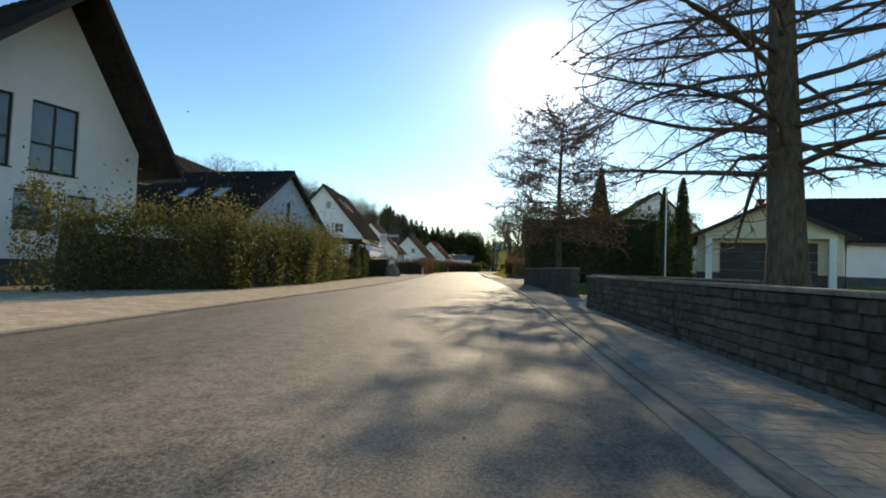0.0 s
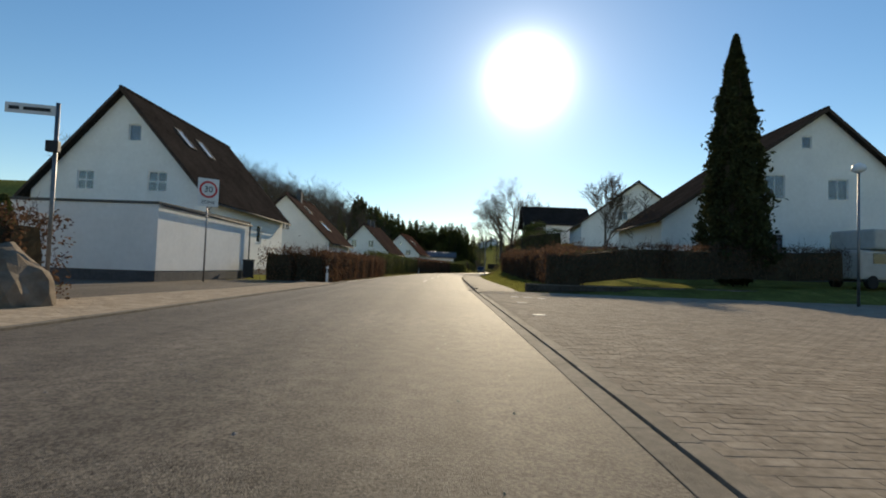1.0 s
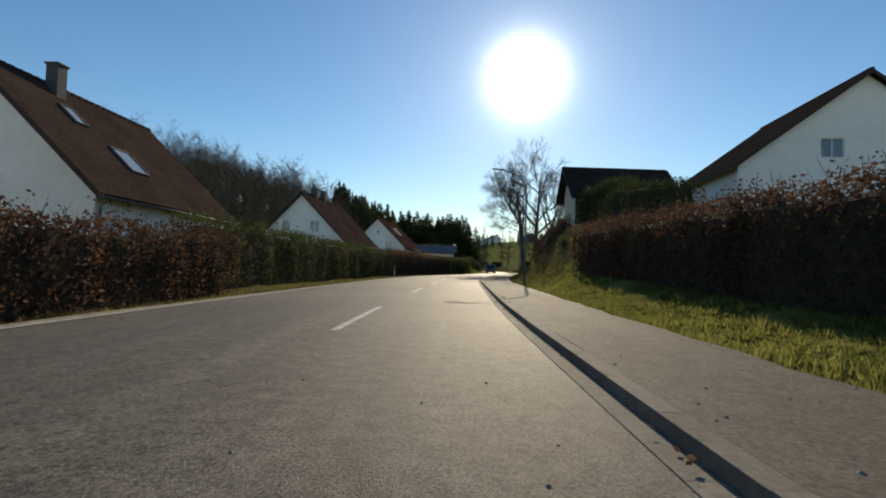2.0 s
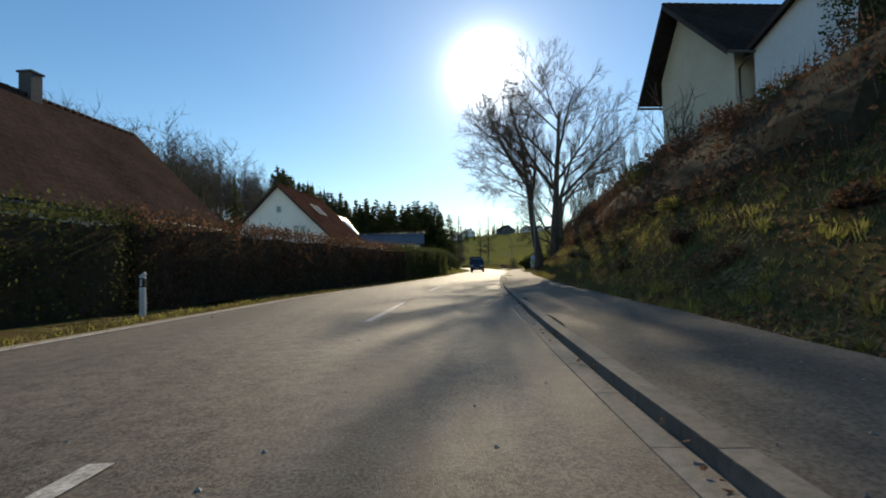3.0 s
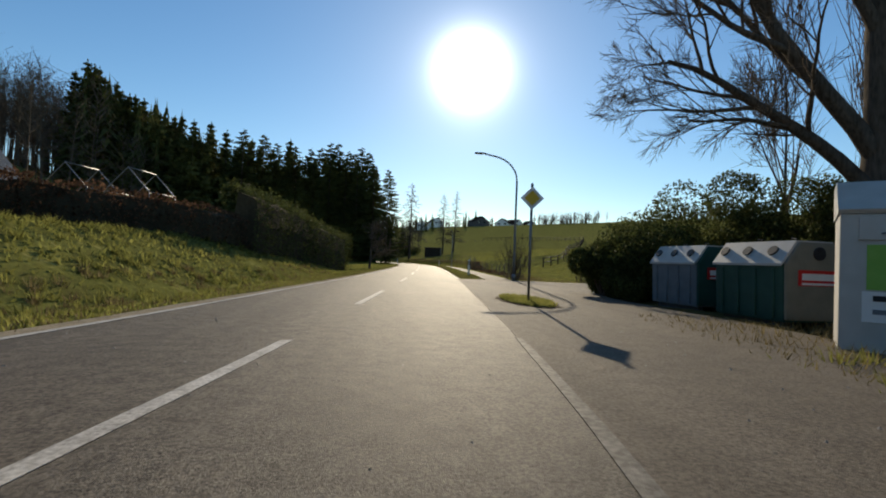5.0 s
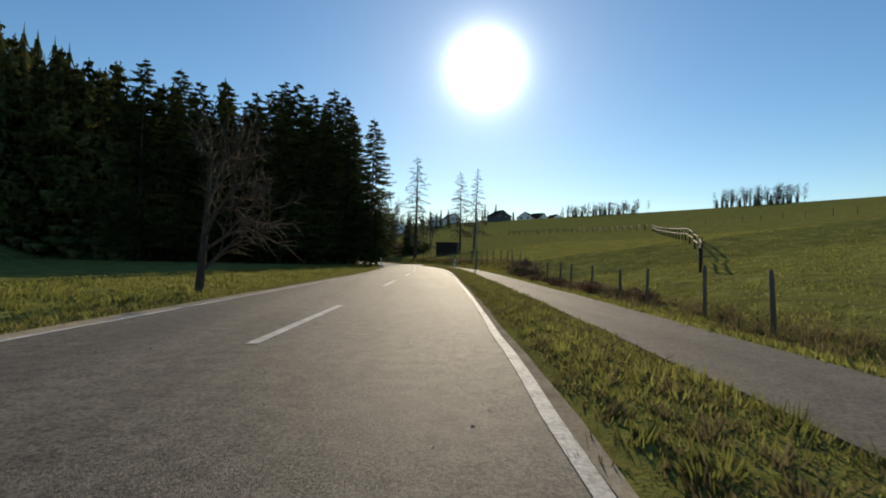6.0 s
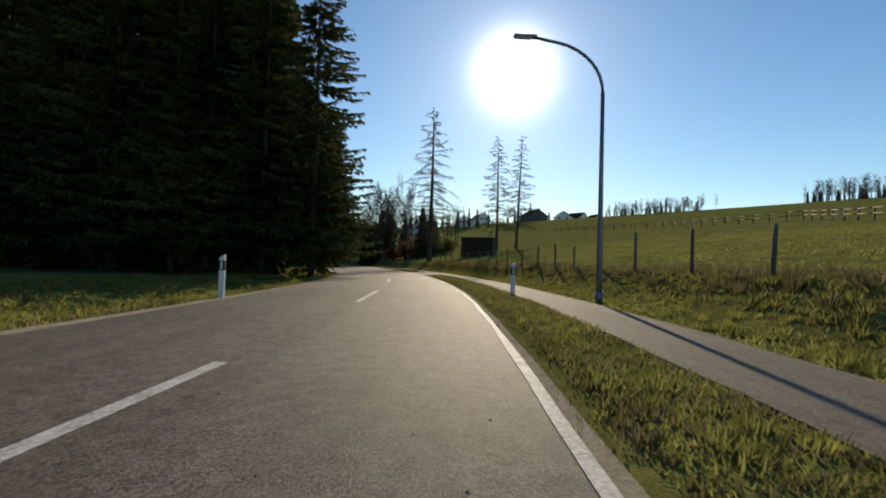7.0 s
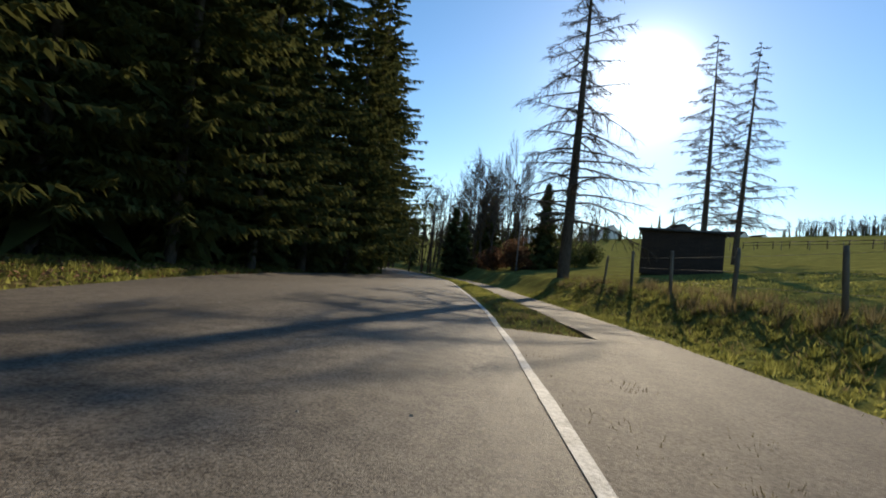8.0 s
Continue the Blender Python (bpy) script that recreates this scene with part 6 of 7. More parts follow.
wire_fence("wire_fence", [(float(edge(y)) + 62, y) for y in np.arange(205, 420, 6)], 1.3, "distant meadow fence on the slope", 5, 4.0, 2)


# ------------------------------------------------------------ sheds, garages, boulder
def flat_garage(x, y, turn, w, ln, h, label):
    t = thing("garage", label, "garage", m=pose(x, y, 0, 0, 0, turn))
    part("wall", boxed(-w, 0, 0, ln, 0.42, h, bevel=0.01), RENDER_WHITE, t)
    part("plinth", boxed(-w + 0.015, -0.015, 0.015, ln - 0.015, -0.3, 0.418), PLINTH, t)
    part("roof_edge", boxed(-w - 0.06, 0.06, -0.06, ln + 0.06, h + 0.003, h + 0.10, bevel=0.012), ZINC, t)
    part("gutter", tube(bmesh.new(), [(0.14, 0.0, h - 0.02), (0.14, ln, h - 0.10)], 0.055, 8), ZINC, t)
    part("downpipe", tube(bmesh.new(), [(0.1, ln - 0.1, h - 0.1), (0.1, ln - 0.1, 0)], 0.04, 8), ZINC, t)
    return t


flat_garage(-12.7, 53.3, -2, 12.0, 8.6, 3.05, "white rendered flat-roofed garage with dark plinth")

t = thing("carport", "dark flat-roofed carport on slim posts", "carport", m=pose(-10.4, 34.0, 0, 0, 0, 4))
part("roof", boxed(-5.5, 0.3, 0, 4.6, 2.45, 2.66, bevel=0.02), WOOD_DARK, t)
for u, v in ((-5.2, 0.3), (0.0, 0.3), (-5.2, 4.3), (0.0, 4.3)):
    part("post", boxed(u - 0.06, u + 0.06, v - 0.06, v + 0.06, -0.1, 2.449, bevel=0.008), WOOD_DARK, t)

t = thing("shed", "dark weathered wooden field shed", "shed", m=pose(28.5, 303.6, on(28.5, 303.6) - 0.1, 0, 0, -14))
for k in range(14):
    part("board", boxed(-1.9 + k * 0.3, -1.61 + k * 0.3, -0.03, 0.0, 0, 2.5, bevel=0.006), WOOD_DARK, t)
part("body", boxed(-1.9, 2.3, 0.003, 3.2, 0, 2.45), WOOD_DARK, t)
part("roof", boxed(-2.1, 2.5, -0.3, 3.5, 2.503, 2.62, bevel=0.02), PLINTH, t)


def boulder(name, x, y, r, seed, label, mat=ROCK, squash=0.8, z=None):
    bm = bmesh.new()
    bmesh.ops.create_icosphere(bm, subdivisions=3, radius=r)
    for v in bm.verts:
        n = noise.noise(v.co * (1.6 / r) + Vector((seed, 0, 0))) * 0.32 + noise.noise(v.co * (4.5 / r) + Vector((0, seed, 0))) * 0.10
        v.co *= 1 + n
        v.co.z *= squash
    return solo(name, bm, mat, label, "rock", m=pose(x, y, (on(x, y) if z is None else z) + r * squash * 0.45, 0, 0, seed * 40))


boulder("boulder", -8.95, 42.3, 0.62, 1, "pale angular boulder beside the street sign", squash=1.2)
for k, (x, y, r) in enumerate(((-8.7, 63.4, 0.22), (-8.5, 65.0, 0.2), (-8.6, 61.8, 0.26), (-8.2, 58.0, 0.2))):
    boulder("rock", x, y, r, k + 2, "small weathered rock on the verge")

# garage front of the cream building
for k in range(4):
    part("door_panel", boxed(-2.2, 2.2, -0.09, -0.03, 0.02 + k * 0.50, 0.50 + k * 0.50, bevel=0.01), PLASTIC_DARK, cream_garage, "dark sectional garage door panel")
for s in (-2.75, 2.75):
    part("pillar", boxed(s - 0.16, s + 0.16, -0.5, -0.2, -0.3, 2.2, bevel=0.012), RENDER_WHITE, cream_garage)
part("lintel", boxed(-2.95, 2.95, -0.5, -0.03, 2.203, 2.42, bevel=0.012), RENDER_CREAM, cream_garage)

# upright boards on the gable of the low house
for k in range(33):
    u = -4.95 + k * 0.3
    top = 7.0 - (7.0 - 3.3) / 5.0 * max(abs(u), abs(u + 0.27)) - 0.03
    for z0, z1 in (((2.4, top),) if not -0.36 < u < 0.45 else ((2.4, 2.58), (5.03, top))):
        if z1 - z0 > 0.1:
            part("board", boxed(u + 0.008, u + 0.262, -0.028, -0.003, z0, z1, bevel=0.004), BOARD_BLUE, boarded_house)

t = thing("flagpole", "white flagpole beside the columnar conifers", "flagpole", m=pose(6.97, 26.2, on(6.97, 26.2)))
part("pole", tube(bmesh.new(), [(0, 0, -0.2), (0, 0, 4.9)], [0.04, 0.028], 10), SIGN_WHITE, t)
part("finial", tube(bmesh.new(), [(0, 0, 4.9), (0, 0, 4.95), (0, 0, 5.0)], [0.028, 0.048, 0.02], 10), SIGN_WHITE, t)

# camper behind the hedge
t = thing("camper_van", "white alcove camper van parked behind the hedge", "camper", m=pose(19.2, 58.5, on(19, 59), 0, 0, -78))
part("body", boxed(-1.1, 1.1, 1.3, 6.0, 0.7, 2.95, bevel=0.06), BIN_WHITE, t)
part("alcove", boxed(-1.1, 1.1, 0.1, 1.297, 1.95, 2.95, bevel=0.12), BIN_WHITE, t)
part("cab", boxed(-0.95, 0.95, -0.6, 1.29, 0.45, 1.9, bevel=0.15), BIN_WHITE, t)
for s in (-1, 1):
    part("cab_window", boxed(min(s * 0.955, s * 0.97), max(s * 0.955, s * 0.97), 0.2, 1.1, 1.25, 1.75, bevel=0.004), GLASS_CAR, t)
    part("side_window", boxed(min(s * 1.105, s * 1.125), max(s * 1.105, s * 1.125), 2.6, 3.7, 1.75, 2.35, bevel=0.006), GLASS_CAR, t)
    for yy in (0.2, 4.6):
        part("wheel", tube(bmesh.new(), [(s * 0.75, yy, 0.33), (s * 0.98, yy, 0.33)], 0.33, 20), TYRE, t)
part("chassis", boxed(-0.9, 0.9, -0.3, 5.8, 0.35, 0.697), PLASTIC_DARK, t)

# climbing frames of tents in the garden above the brown hedge
for x, y in ((-0.9, 195.0), (1.5, 195.4)):
    t = thing("frame_tent", "grey tube frame of a garden tent without cover", "garden frame", m=pose(x, y, on(x, y), 0, 0, -10))
    for q in (0.0, 2.0):
        part("rafter", tube(bmesh.new(), [(0, q, -0.1), (0, q, 2.05), (1.05, q, 3.15), (2.1, q, 2.05), (2.1, q, -0.1)], 0.03, 6), STEEL, t)
    for u, v in ((0, 2.05), (1.05, 3.15), (2.1, 2.05)):
        part("cross_bar", tube(bmesh.new(), [(u, 0.03, v), (u, 1.97, v)], 0.025, 6), STEEL, t)

# wheelie bin and junk beside the garage
t = thing("wheelie_bin", "dark wheelie bin beside the garage wall", "bin", m=pose(-11.8, 60.5, 0, 0, 0, 20))
part("body", boxed(-0.28, 0.28, -0.3, 0.3, 0.05, 0.95, bevel=0.04), PLASTIC_DARK, t)
part("lid", boxed(-0.31, 0.31, -0.34, 0.32, 0.953, 1.03, bevel=0.03), PLASTIC_DARK, t)
for s in (-0.25, 0.25):
    part("wheel", tube(bmesh.new(), [(s - 0.03, 0.28, 0.1), (s + 0.03, 0.28, 0.1)], 0.1, 14), TYRE, t)

# ------------------------------------------------------------ garden conifers and shrubs
trng = random.Random(8)
for k in range(15):
    f = k / 14
    thuja("thuja", -10.2 - 1.4 * f + trng.uniform(-0.15, 0.15), 32.4 + 12.8 * f, trng.uniform(1.9, 2.5), 0.5, 40 + k, "small pointed green thuja in a row", "thuja row", n=900)
thuja("columnar_conifer", 7.5, 27.7, 5.2, 0.5, 61, "slim dark columnar conifer", "columnar conifers", n=2200)
thuja("columnar_conifer", 8.55, 27.8, 5.8, 0.62, 62, "slim dark columnar conifer", "columnar conifers", n=2600)
thuja("tall_conifer", 13.2, 58.4, 12.8, 1.85, 63, "tall dense pointed conifer in front of the white house", n=34000, leaf=NEEDLE_DARK)
thuja("garden_conifer", 33.7, 177.0, 8.0, 1.9, 64, "dark broad conifer on top of the bank", n=16000)
thuja("garden_conifer", 23.4, 170.4, 2.5, 0.9, 65, "small dark conifer on the bank", n=2200)
small_spruce = spruce_meshes(9, 12.0, 3.4, 26, 10, 7, 0.03)
for k, (x, y, h) in enumerate(((15.2, 333.0, 13.0), (16.8, 336.5, 14.0), (13.6, 337.0, 12.5), (18.4, 339.0, 12.0), (12.0, 343.0, 14.0))):
    bare_tree("bare_tree", x, y, h, 0.16, 330 + k, "upright bare tree with dense twigs beyond the bend", spread=0.42, up=0.5, kids=(8, 10), depth=3, trunk_part=0.85, first=0.15, shrink=0.5, group="trees beyond the bend")
for x, y, s in ((21.4, 324.5, 0.74), (12.6, 328.5, 0.6), (10.6, 334.0, 0.7), (14.5, 340.0, 0.8), (12.0, 352.0, 0.9), (17.5, 345.0, 0.6), (24.0, 338.0, 0.55)):
    spruce(small_spruce, x, y, s, trng.uniform(0, 360), "small dark spruce beyond the bend")


def bush(name, x, y, h, r, seed, mat, label, n=3000, leaf=0.12, z=None, twigs=200):
    """A rounded evergreen bush: clumps of leaves round several stems, with gaps."""
    b = np.random.default_rng(seed)
    t = thing(name, label, "bush", m=pose(x, y, on(x, y) if z is None else z))
    cl = b.normal(size=(max(6, int(r * 9)), 3))
    cl /= np.linalg.norm(cl, axis=1)[:, None]
    cl *= (b.uniform(0.35, 0.8, len(cl)) * 1.0)[:, None]
    cl[:, 2] = np.abs(cl[:, 2])
    cen = cl * np.array((r, r, h * 0.72)) + np.array((0, 0, h * 0.14))
    pick = b.integers(0, len(cen), n)
    o = b.normal(size=(n, 3))
    o /= np.linalg.norm(o, axis=1)[:, None]
    pts = cen[pick] + o * (b.uniform(0.75, 1.05, n) * r * 0.36)[:, None]
    pts[:, 2] = np.maximum(pts[:, 2], 0.05)
    part("foliage", card_cloud("foliage", pts, leaf, mat, seed), mat, t)
    w = Wood()
    for c in cen:
        w.limb([np.array((0, 0, -0.1)), c * np.array((0.4, 0.4, 0.5)), c], [0.05, 0.03, 0.012], 5)
    for p in pts[b.choice(n, min(twigs, n), replace=False)]:
        d = p - np.array((0, 0, h * 0.2))
        d = d / np.linalg.norm(d) * b.uniform(0.15, 0.45)
        w.limb([p - d * 0.4, p + d * 0.7], [0.008, 0.004], 3)
    part("stem", w.mesh("stem", TWIG), TWIG, t)
    return t


def shrub(name, x, y, h, seed, label, stems=14, spread=0.5, z=None, fine=0.011):
    """A bare winter shrub of many thin stems."""
    b = np.random.default_rng(seed)
    w = Wood()
    for k in range(stems):
        a = b.uniform(0, math.tau)
        way = np.array((math.cos(a) * spread * b.uniform(0.2, 1), math.sin(a) * spread * b.uniform(0.2, 1), 1.0))
        way /= np.linalg.norm(way)
        p = np.array((math.cos(a) * 0.25 * b.uniform(0, 1.5), math.sin(a) * 0.25 * b.uniform(0, 1.5), -0.1))
        pts = [p]
        ln = h * b.uniform(0.6, 1.1)
        for s in range(5):
            way = way + b.normal(size=3) * 0.12
            way /= np.linalg.norm(way)
            pts.append(pts[-1] + way * ln / 5)
        w.limb(pts, [fine * 2.2 * (1 - 0.8 * i / 5) + 0.003 for i in range(6)], 4)
        for q in range(9):
            f = b.uniform(0.25, 1)
            i = min(int(f * 5), 4)
            at = pts[i] + (pts[i + 1] - pts[i]) * (f * 5 - i)
            d = way * 0.8 + b.normal(size=3) * 0.55
            d /= np.linalg.norm(d)
            tl = ln * b.uniform(0.1, 0.3)
            w.limb([at, at + d * tl * 0.6, at + d * tl + np.array((0, 0, 0.06 * tl))], [fine, fine * 0.8, fine * 0.4], 3)
    t = thing(name, label, "shrub", m=pose(x, y, on(x, y) if z is None else z))
    part("stem", w.mesh("stem", TWIG), TWIG, t)
    return t


hedge("thicket", [(float(edge(y)) + 6.5, y, 0.45 + 0.6 * math.sin(y * 0.43) ** 2) for y in (113, 118, 123, 128, 133, 138, 143)], 2.4, 0.9, LEAF_BEECH, 291,
      "low tangled brown scrub on the slope of the bank", 80, 0.11, top_wave=0.3, twigs=2400, category="thicket")
hedge("thicket", [(float(edge(y)) + 8.2, y, 0.7 + 0.6 * math.sin(y * 0.31) ** 2) for y in (126, 131, 136, 141, 146, 151, 157)], 2.6, 1.3, LEAF_BEECH, 290,
      "dense dark winter thicket on the top of the bank", 90, 0.12, top_wave=0.35, twigs=3200, category="thicket")
for k in range(34):                                   # shrubs along the top of the bank
    y = 121 + k * 1.4 + trng.uniform(-0.8, 0.8)
    x = float(edge(y)) + trng.uniform(6.6, 9.8)
    if y > 124 and not (y < 133 and x > 13.5):
        far_up = y > 134
        shrub("bare_shrub", x, y, trng.uniform(1.4, 2.8) if far_up else trng.uniform(1.8, 3.4), 100 + k, "bare brown shrub on the top of the bank", 7 if far_up else 16, 0.3 if far_up else 0.55, fine=0.008 if far_up else 0.013)
for k in range(16):
    y = 117 + k * 2.9 + trng.uniform(-1, 1)
    x = float(edge(y)) + trng.uniform(6.4, 8.0)
    bush("bramble_bush", x, y, trng.uniform(0.9, 1.6), trng.uniform(0.8, 1.3), 150 + k, LEAF_BEECH if k % 3 else LEAF_GREEN, "dark tangled bramble bush on the bank", 1500, 0.10)
for k in range(12):                                   # slender trees on the bank behind the big tree
    y = 160 + k * 1.9
    x = float(edge(y)) + trng.uniform(9, 22)
    bare_tree("young_tree", x, y, trng.uniform(9, 13), 0.09, 200 + k, "slender bare young tree on the bank", spread=0.4, up=0.6, kids=(4, 6), depth=3, trunk_part=0.75, first=0.3, group="young trees")
for k, (x, y) in enumerate(((28.0, 181.5), (29.4, 184.6), (30.6, 180.2), (31.2, 186.0), (32.6, 182.4), (27.2, 185.8), (34.6, 184.0), (33.4, 188.0), (36.4, 181.6), (29.0, 178.6))):
    bare_tree("young_tree", x, y, trng.uniform(7, 10), 0.07, 620 + k, "slender bare young tree with dense upright twigs on the bank", spread=0.36, up=0.65, kids=(5, 6), depth=3, trunk_part=0.8, first=0.2, group="young trees")
for k, (x, y, h, r) in enumerate(((22.9, 186.0, 4.7, 2.4), (25.4, 185.6, 4.3, 2.3), (21.4, 185.2, 1.6, 0.9), (21.3, 186.6, 2.8, 1.3), (27.4, 183.8, 3.0, 2.0))):
    bush("evergreen_bush", x, y, h, r, 230 + k, LEAF_GREEN, "large dark evergreen bush by the side lane", 20000, 0.095, twigs=0)
for k, (x, y) in enumerate(((21.6, 198.5), (22.2, 199.6), (26.0, 199.0), (27.6, 201.0), (29.0, 197.8))):
    shrub("bare_shrub", x, y, 2.6, 240 + k, "bare shrub with upright stems at the lane corner", 26, 0.4, fine=0.006)
for k, (x, y, h) in enumerate(((27.6, 178.6, 2.6), (29.8, 177.8, 3.0), (32.2, 178.4, 3.3), (27.0, 174.6, 1.6), (24.6, 176.4, 1.1), (35.0, 178.0, 3.2), (30.6, 174.0, 1.8))):
    bush("bramble_bush", x, y, h, 1.7, 480 + k, LEAF_BEECH if k % 3 else LEAF_GREEN, "dark tangled undergrowth between bank and old tree", 2600, 0.11, twigs=500)
for k, (x, y, r) in enumerate(((6.4, 172.0, 0.75), (7.6, 175.6, 0.5))):
    bush("clipped_bush", x, y, r * 1.3, r, 250 + k, LEAF_GREEN, "small rounded clipped bush on the grass bank", 1500, 0.07)
for k in range(16):                                   # brambles at the meadow fence
    y = 221 + k * 1.5
    bush("bramble_bush", float(edge(y)) + trng.uniform(4.7, 6.2), y, trng.uniform(0.3, 0.6), trng.uniform(0.5, 0.95), 260 + k, (LITTER, DRY_BLADE, LEAF_BEECH)[k % 3], "low reddish brown brambles at the fence", 1300, 0.07, twigs=120)
for k, (x, y, h) in enumerate(((-10.5, 28.9, 1.15), (-10.7, 30.2, 0.95), (-10.4, 31.4, 1.1), (-11.3, 29.8, 1.3))):
    bush("brown_bush", x, y, h, 0.8, 520 + k, LEAF_BEECH if k % 2 else LEAF_OLIVE, "loose brown winter shrub between hedge and thujas", 1100, 0.08, twigs=260)
for k, (x, y, h, r) in enumerate(((18.6, 323.5, 3.6, 2.2), (23.4, 322.5, 3.4, 2.0), (20.0, 327.5, 4.0, 2.4), (25.6, 326.0, 3.2, 2.2), (16.4, 327.0, 3.4, 2.0))):
    bush("evergreen_bush", x, y, h, r, 560 + k, LEAF_GREEN if k % 2 else LEAF_BEECH, "dark dense bush under the trees at the bend", 4200, 0.16)
bush("garden_plant", 4.2, 27.5, 0.75, 1.1, 24, LEAF_OLIVE, "low green garden plants behind the wall", 1400, 0.08)
tier_tree("fruit_tree", 13.5, 70.0, 6.0, 0.12, 282, "bare fruit tree in the garden", 2.4, 0.3, 0.7, 34, 14, fine=1.5)
bare_tree("fruit_tree", 9.2, 66.0, 7.5, 0.13, 283, "bare fruit tree above the hedge", spread=0.7, up=0.4, kids=(5, 7), depth=4, trunk_part=0.6)
hedge("conifer_hedge", [(9.5, 97.0), (14.5, 99.5)], 1.6, 2.6, NEEDLE_THUJA, 284, "dark clipped hedge block in the upper garden", 120, 0.14)
bare_tree("bare_tree", 13.2, 219.0, 5.2, 0.13, 286, "rounded brown winter tree at the road", spread=0.85, up=0.15, kids=(7, 9), depth=3, trunk_part=0.75, first=0.15, shrink=0.6)
for k in range(46):                                   # rough tufts and brambles on the slope
    y = 104 + k * 1.55 + trng.uniform(-0.7, 0.7)
    x = float(edge(y)) + trng.uniform(3.2, 6.6)
    bush("bramble_tuft", x, y, trng.uniform(0.25, 0.6), trng.uniform(0.35, 0.75), 400 + k, (DRY_BLADE, LEAF_BEECH, BLADE, LITTER)[k % 4], "low tuft of dry brambles and grass on the bank", 520, 0.09, twigs=60)


# ------------------------------------------------------------ far woods and far houses
def far_conifers(name, spots, label, seed, mat=NEEDLE):
    b = np.random.default_rng(seed)
    verts, faces = [], []
    for x, y, h in spots:
        z0 = on(x, y) - 0.5
        r = h * b.uniform(0.20, 0.27)
        for k in range(11):
            u = k / 11
            zc = z0 + h * (0.06 + 0.9 * u)
            rr = r * (1 - u) ** 0.85 + 0.1
            m = 8
            a0 = b.uniform(0, math.tau)
            for q in range(m):
                a = a0 + q * math.tau / m + b.uniform(-0.25, 0.25)
                l2 = rr * b.uniform(0.7, 1.25)
                v = len(verts)
                ca, sa = math.cos(a), math.sin(a)
                ww = 0.42 * rr + 0.15
                verts += [(x - sa * ww * 0.5, y + ca * ww * 0.5, zc + h * 0.08), (x + sa * ww * 0.5, y - ca * ww * 0.5, zc + h * 0.08), (x + ca * l2 + sa * 0.2, y + sa * l2, zc - h * 0.035)]
                faces.append((v, v + 1, v + 2))
        v = len(verts)
        verts += [(x - 0.18, y, z0 + h * 0.92), (x + 0.18, y, z0 + h * 0.92), (x, y, z0 + h * 1.03), (x - 0.25, y, z0), (x + 0.25, y, z0), (x, y + 0.2, z0 + h)]
        faces += [(v, v + 1, v + 2), (v + 3, v + 4, v + 5)]
    return solo(name, arrays(name, verts, faces, mat), mat, label, "wood", kind="stuff")


def far_bare(name, spots, label, seed, tone=TWIG):
    b = np.random.default_rng(seed)
    verts, faces = [], []

    def blade(p, q, w):
        v = len(verts)
        d = np.array(q) - np.array(p)
        s = np.cross(d, b.normal(size=3))
        s = s / (np.linalg.norm(s) + 1e-9) * w
        verts.extend([tuple(np.array(p) - s), tuple(np.array(p) + s), tuple(q)])
        faces.append((v, v + 1, v + 2))

    for x, y, h in spots:
        z0 = on(x, y) - 0.3
        top = np.array((x + b.normal() * 0.6, y, z0 + h))
        foot = np.array((x, y, z0))
        blade(foot, top, 0.17)
        for k in range(26):
            u = b.uniform(0.25, 0.95)
            p = foot + (top - foot) * u
            a = b.uniform(0, math.tau)
            ln = h * b.uniform(0.14, 0.34) * (1.1 - 0.6 * u)
            q = p + np.array((math.cos(a) * ln * 0.7, math.sin(a) * ln * 0.7, ln * b.uniform(0.3, 1.0)))
            blade(p, q, 0.06)
            for j in range(4):
                f = b.uniform(0.3, 1)
                p2 = p + (q - p) * f
                blade(p2, p2 + b.normal(size=3) * ln * 0.3 + np.array((0, 0, ln * 0.16)), 0.035)
    return solo(name, arrays(name, verts, faces, tone), tone, label, "wood", kind="stuff")


wrng = random.Random(12)
back, brown = [], []
for k in range(640):                                  # spruce slope behind the houses and the front rows
    y = wrng.uniform(232, 330)
    d = -wrng.uniform(48, 170)
    x = float(edge(min(y, 270))) + d
    if y < 262 - 0.25 * (d + 48):
        y += 30
    if x > -40 - 0.3 * (y - 270):
        back.append((x, y, wrng.uniform(17, 24)))
    else:
        brown.append((x, y, wrng.uniform(14, 20)))
back += [(6.0 - k * 2.0 + wrng.uniform(-1, 1), 285.0 + wrng.uniform(-2, 3), wrng.uniform(18, 22)) for k in range(24)]
brown += [(-42.0 - k * 0.9 + wrng.uniform(-1, 1), wrng.uniform(264, 290), wrng.uniform(13, 17)) for k in range(60)]
far_conifers("spruce_wood", back, "dense dark spruce wood on the hillside", 3)
for k in range(560):                                  # bare trees on the hill to the left
    y = wrng.uniform(150, 330)
    x = float(edge(min(y, 270))) - wrng.uniform(46, 100 if y < 215 else 170)
    brown.append((x, y, wrng.uniform(15, 22)))
far_bare("bare_wood", brown, "bare brown deciduous wood on the hillside", 4)
mixed = []
for k in range(40):                                   # low spruces among the bare trees
    y = wrng.uniform(165, 240)
    mixed.append((float(edge(y)) - wrng.uniform(60, 110), y, wrng.uniform(9, 15)))
far_conifers("spruce_wood", mixed, "scattered dark spruces among bare trees", 5)
end_bare = [(wrng.uniform(-45, 30), wrng.uniform(345, 395), wrng.uniform(7, 13)) for k in range(70)]
end_bare += [(wrng.uniform(5, 18), wrng.uniform(333, 352), wrng.uniform(11, 15)) for k in range(34)]
far_bare("bare_wood", end_bare, "bare trees and thicket beyond the bend", 6)
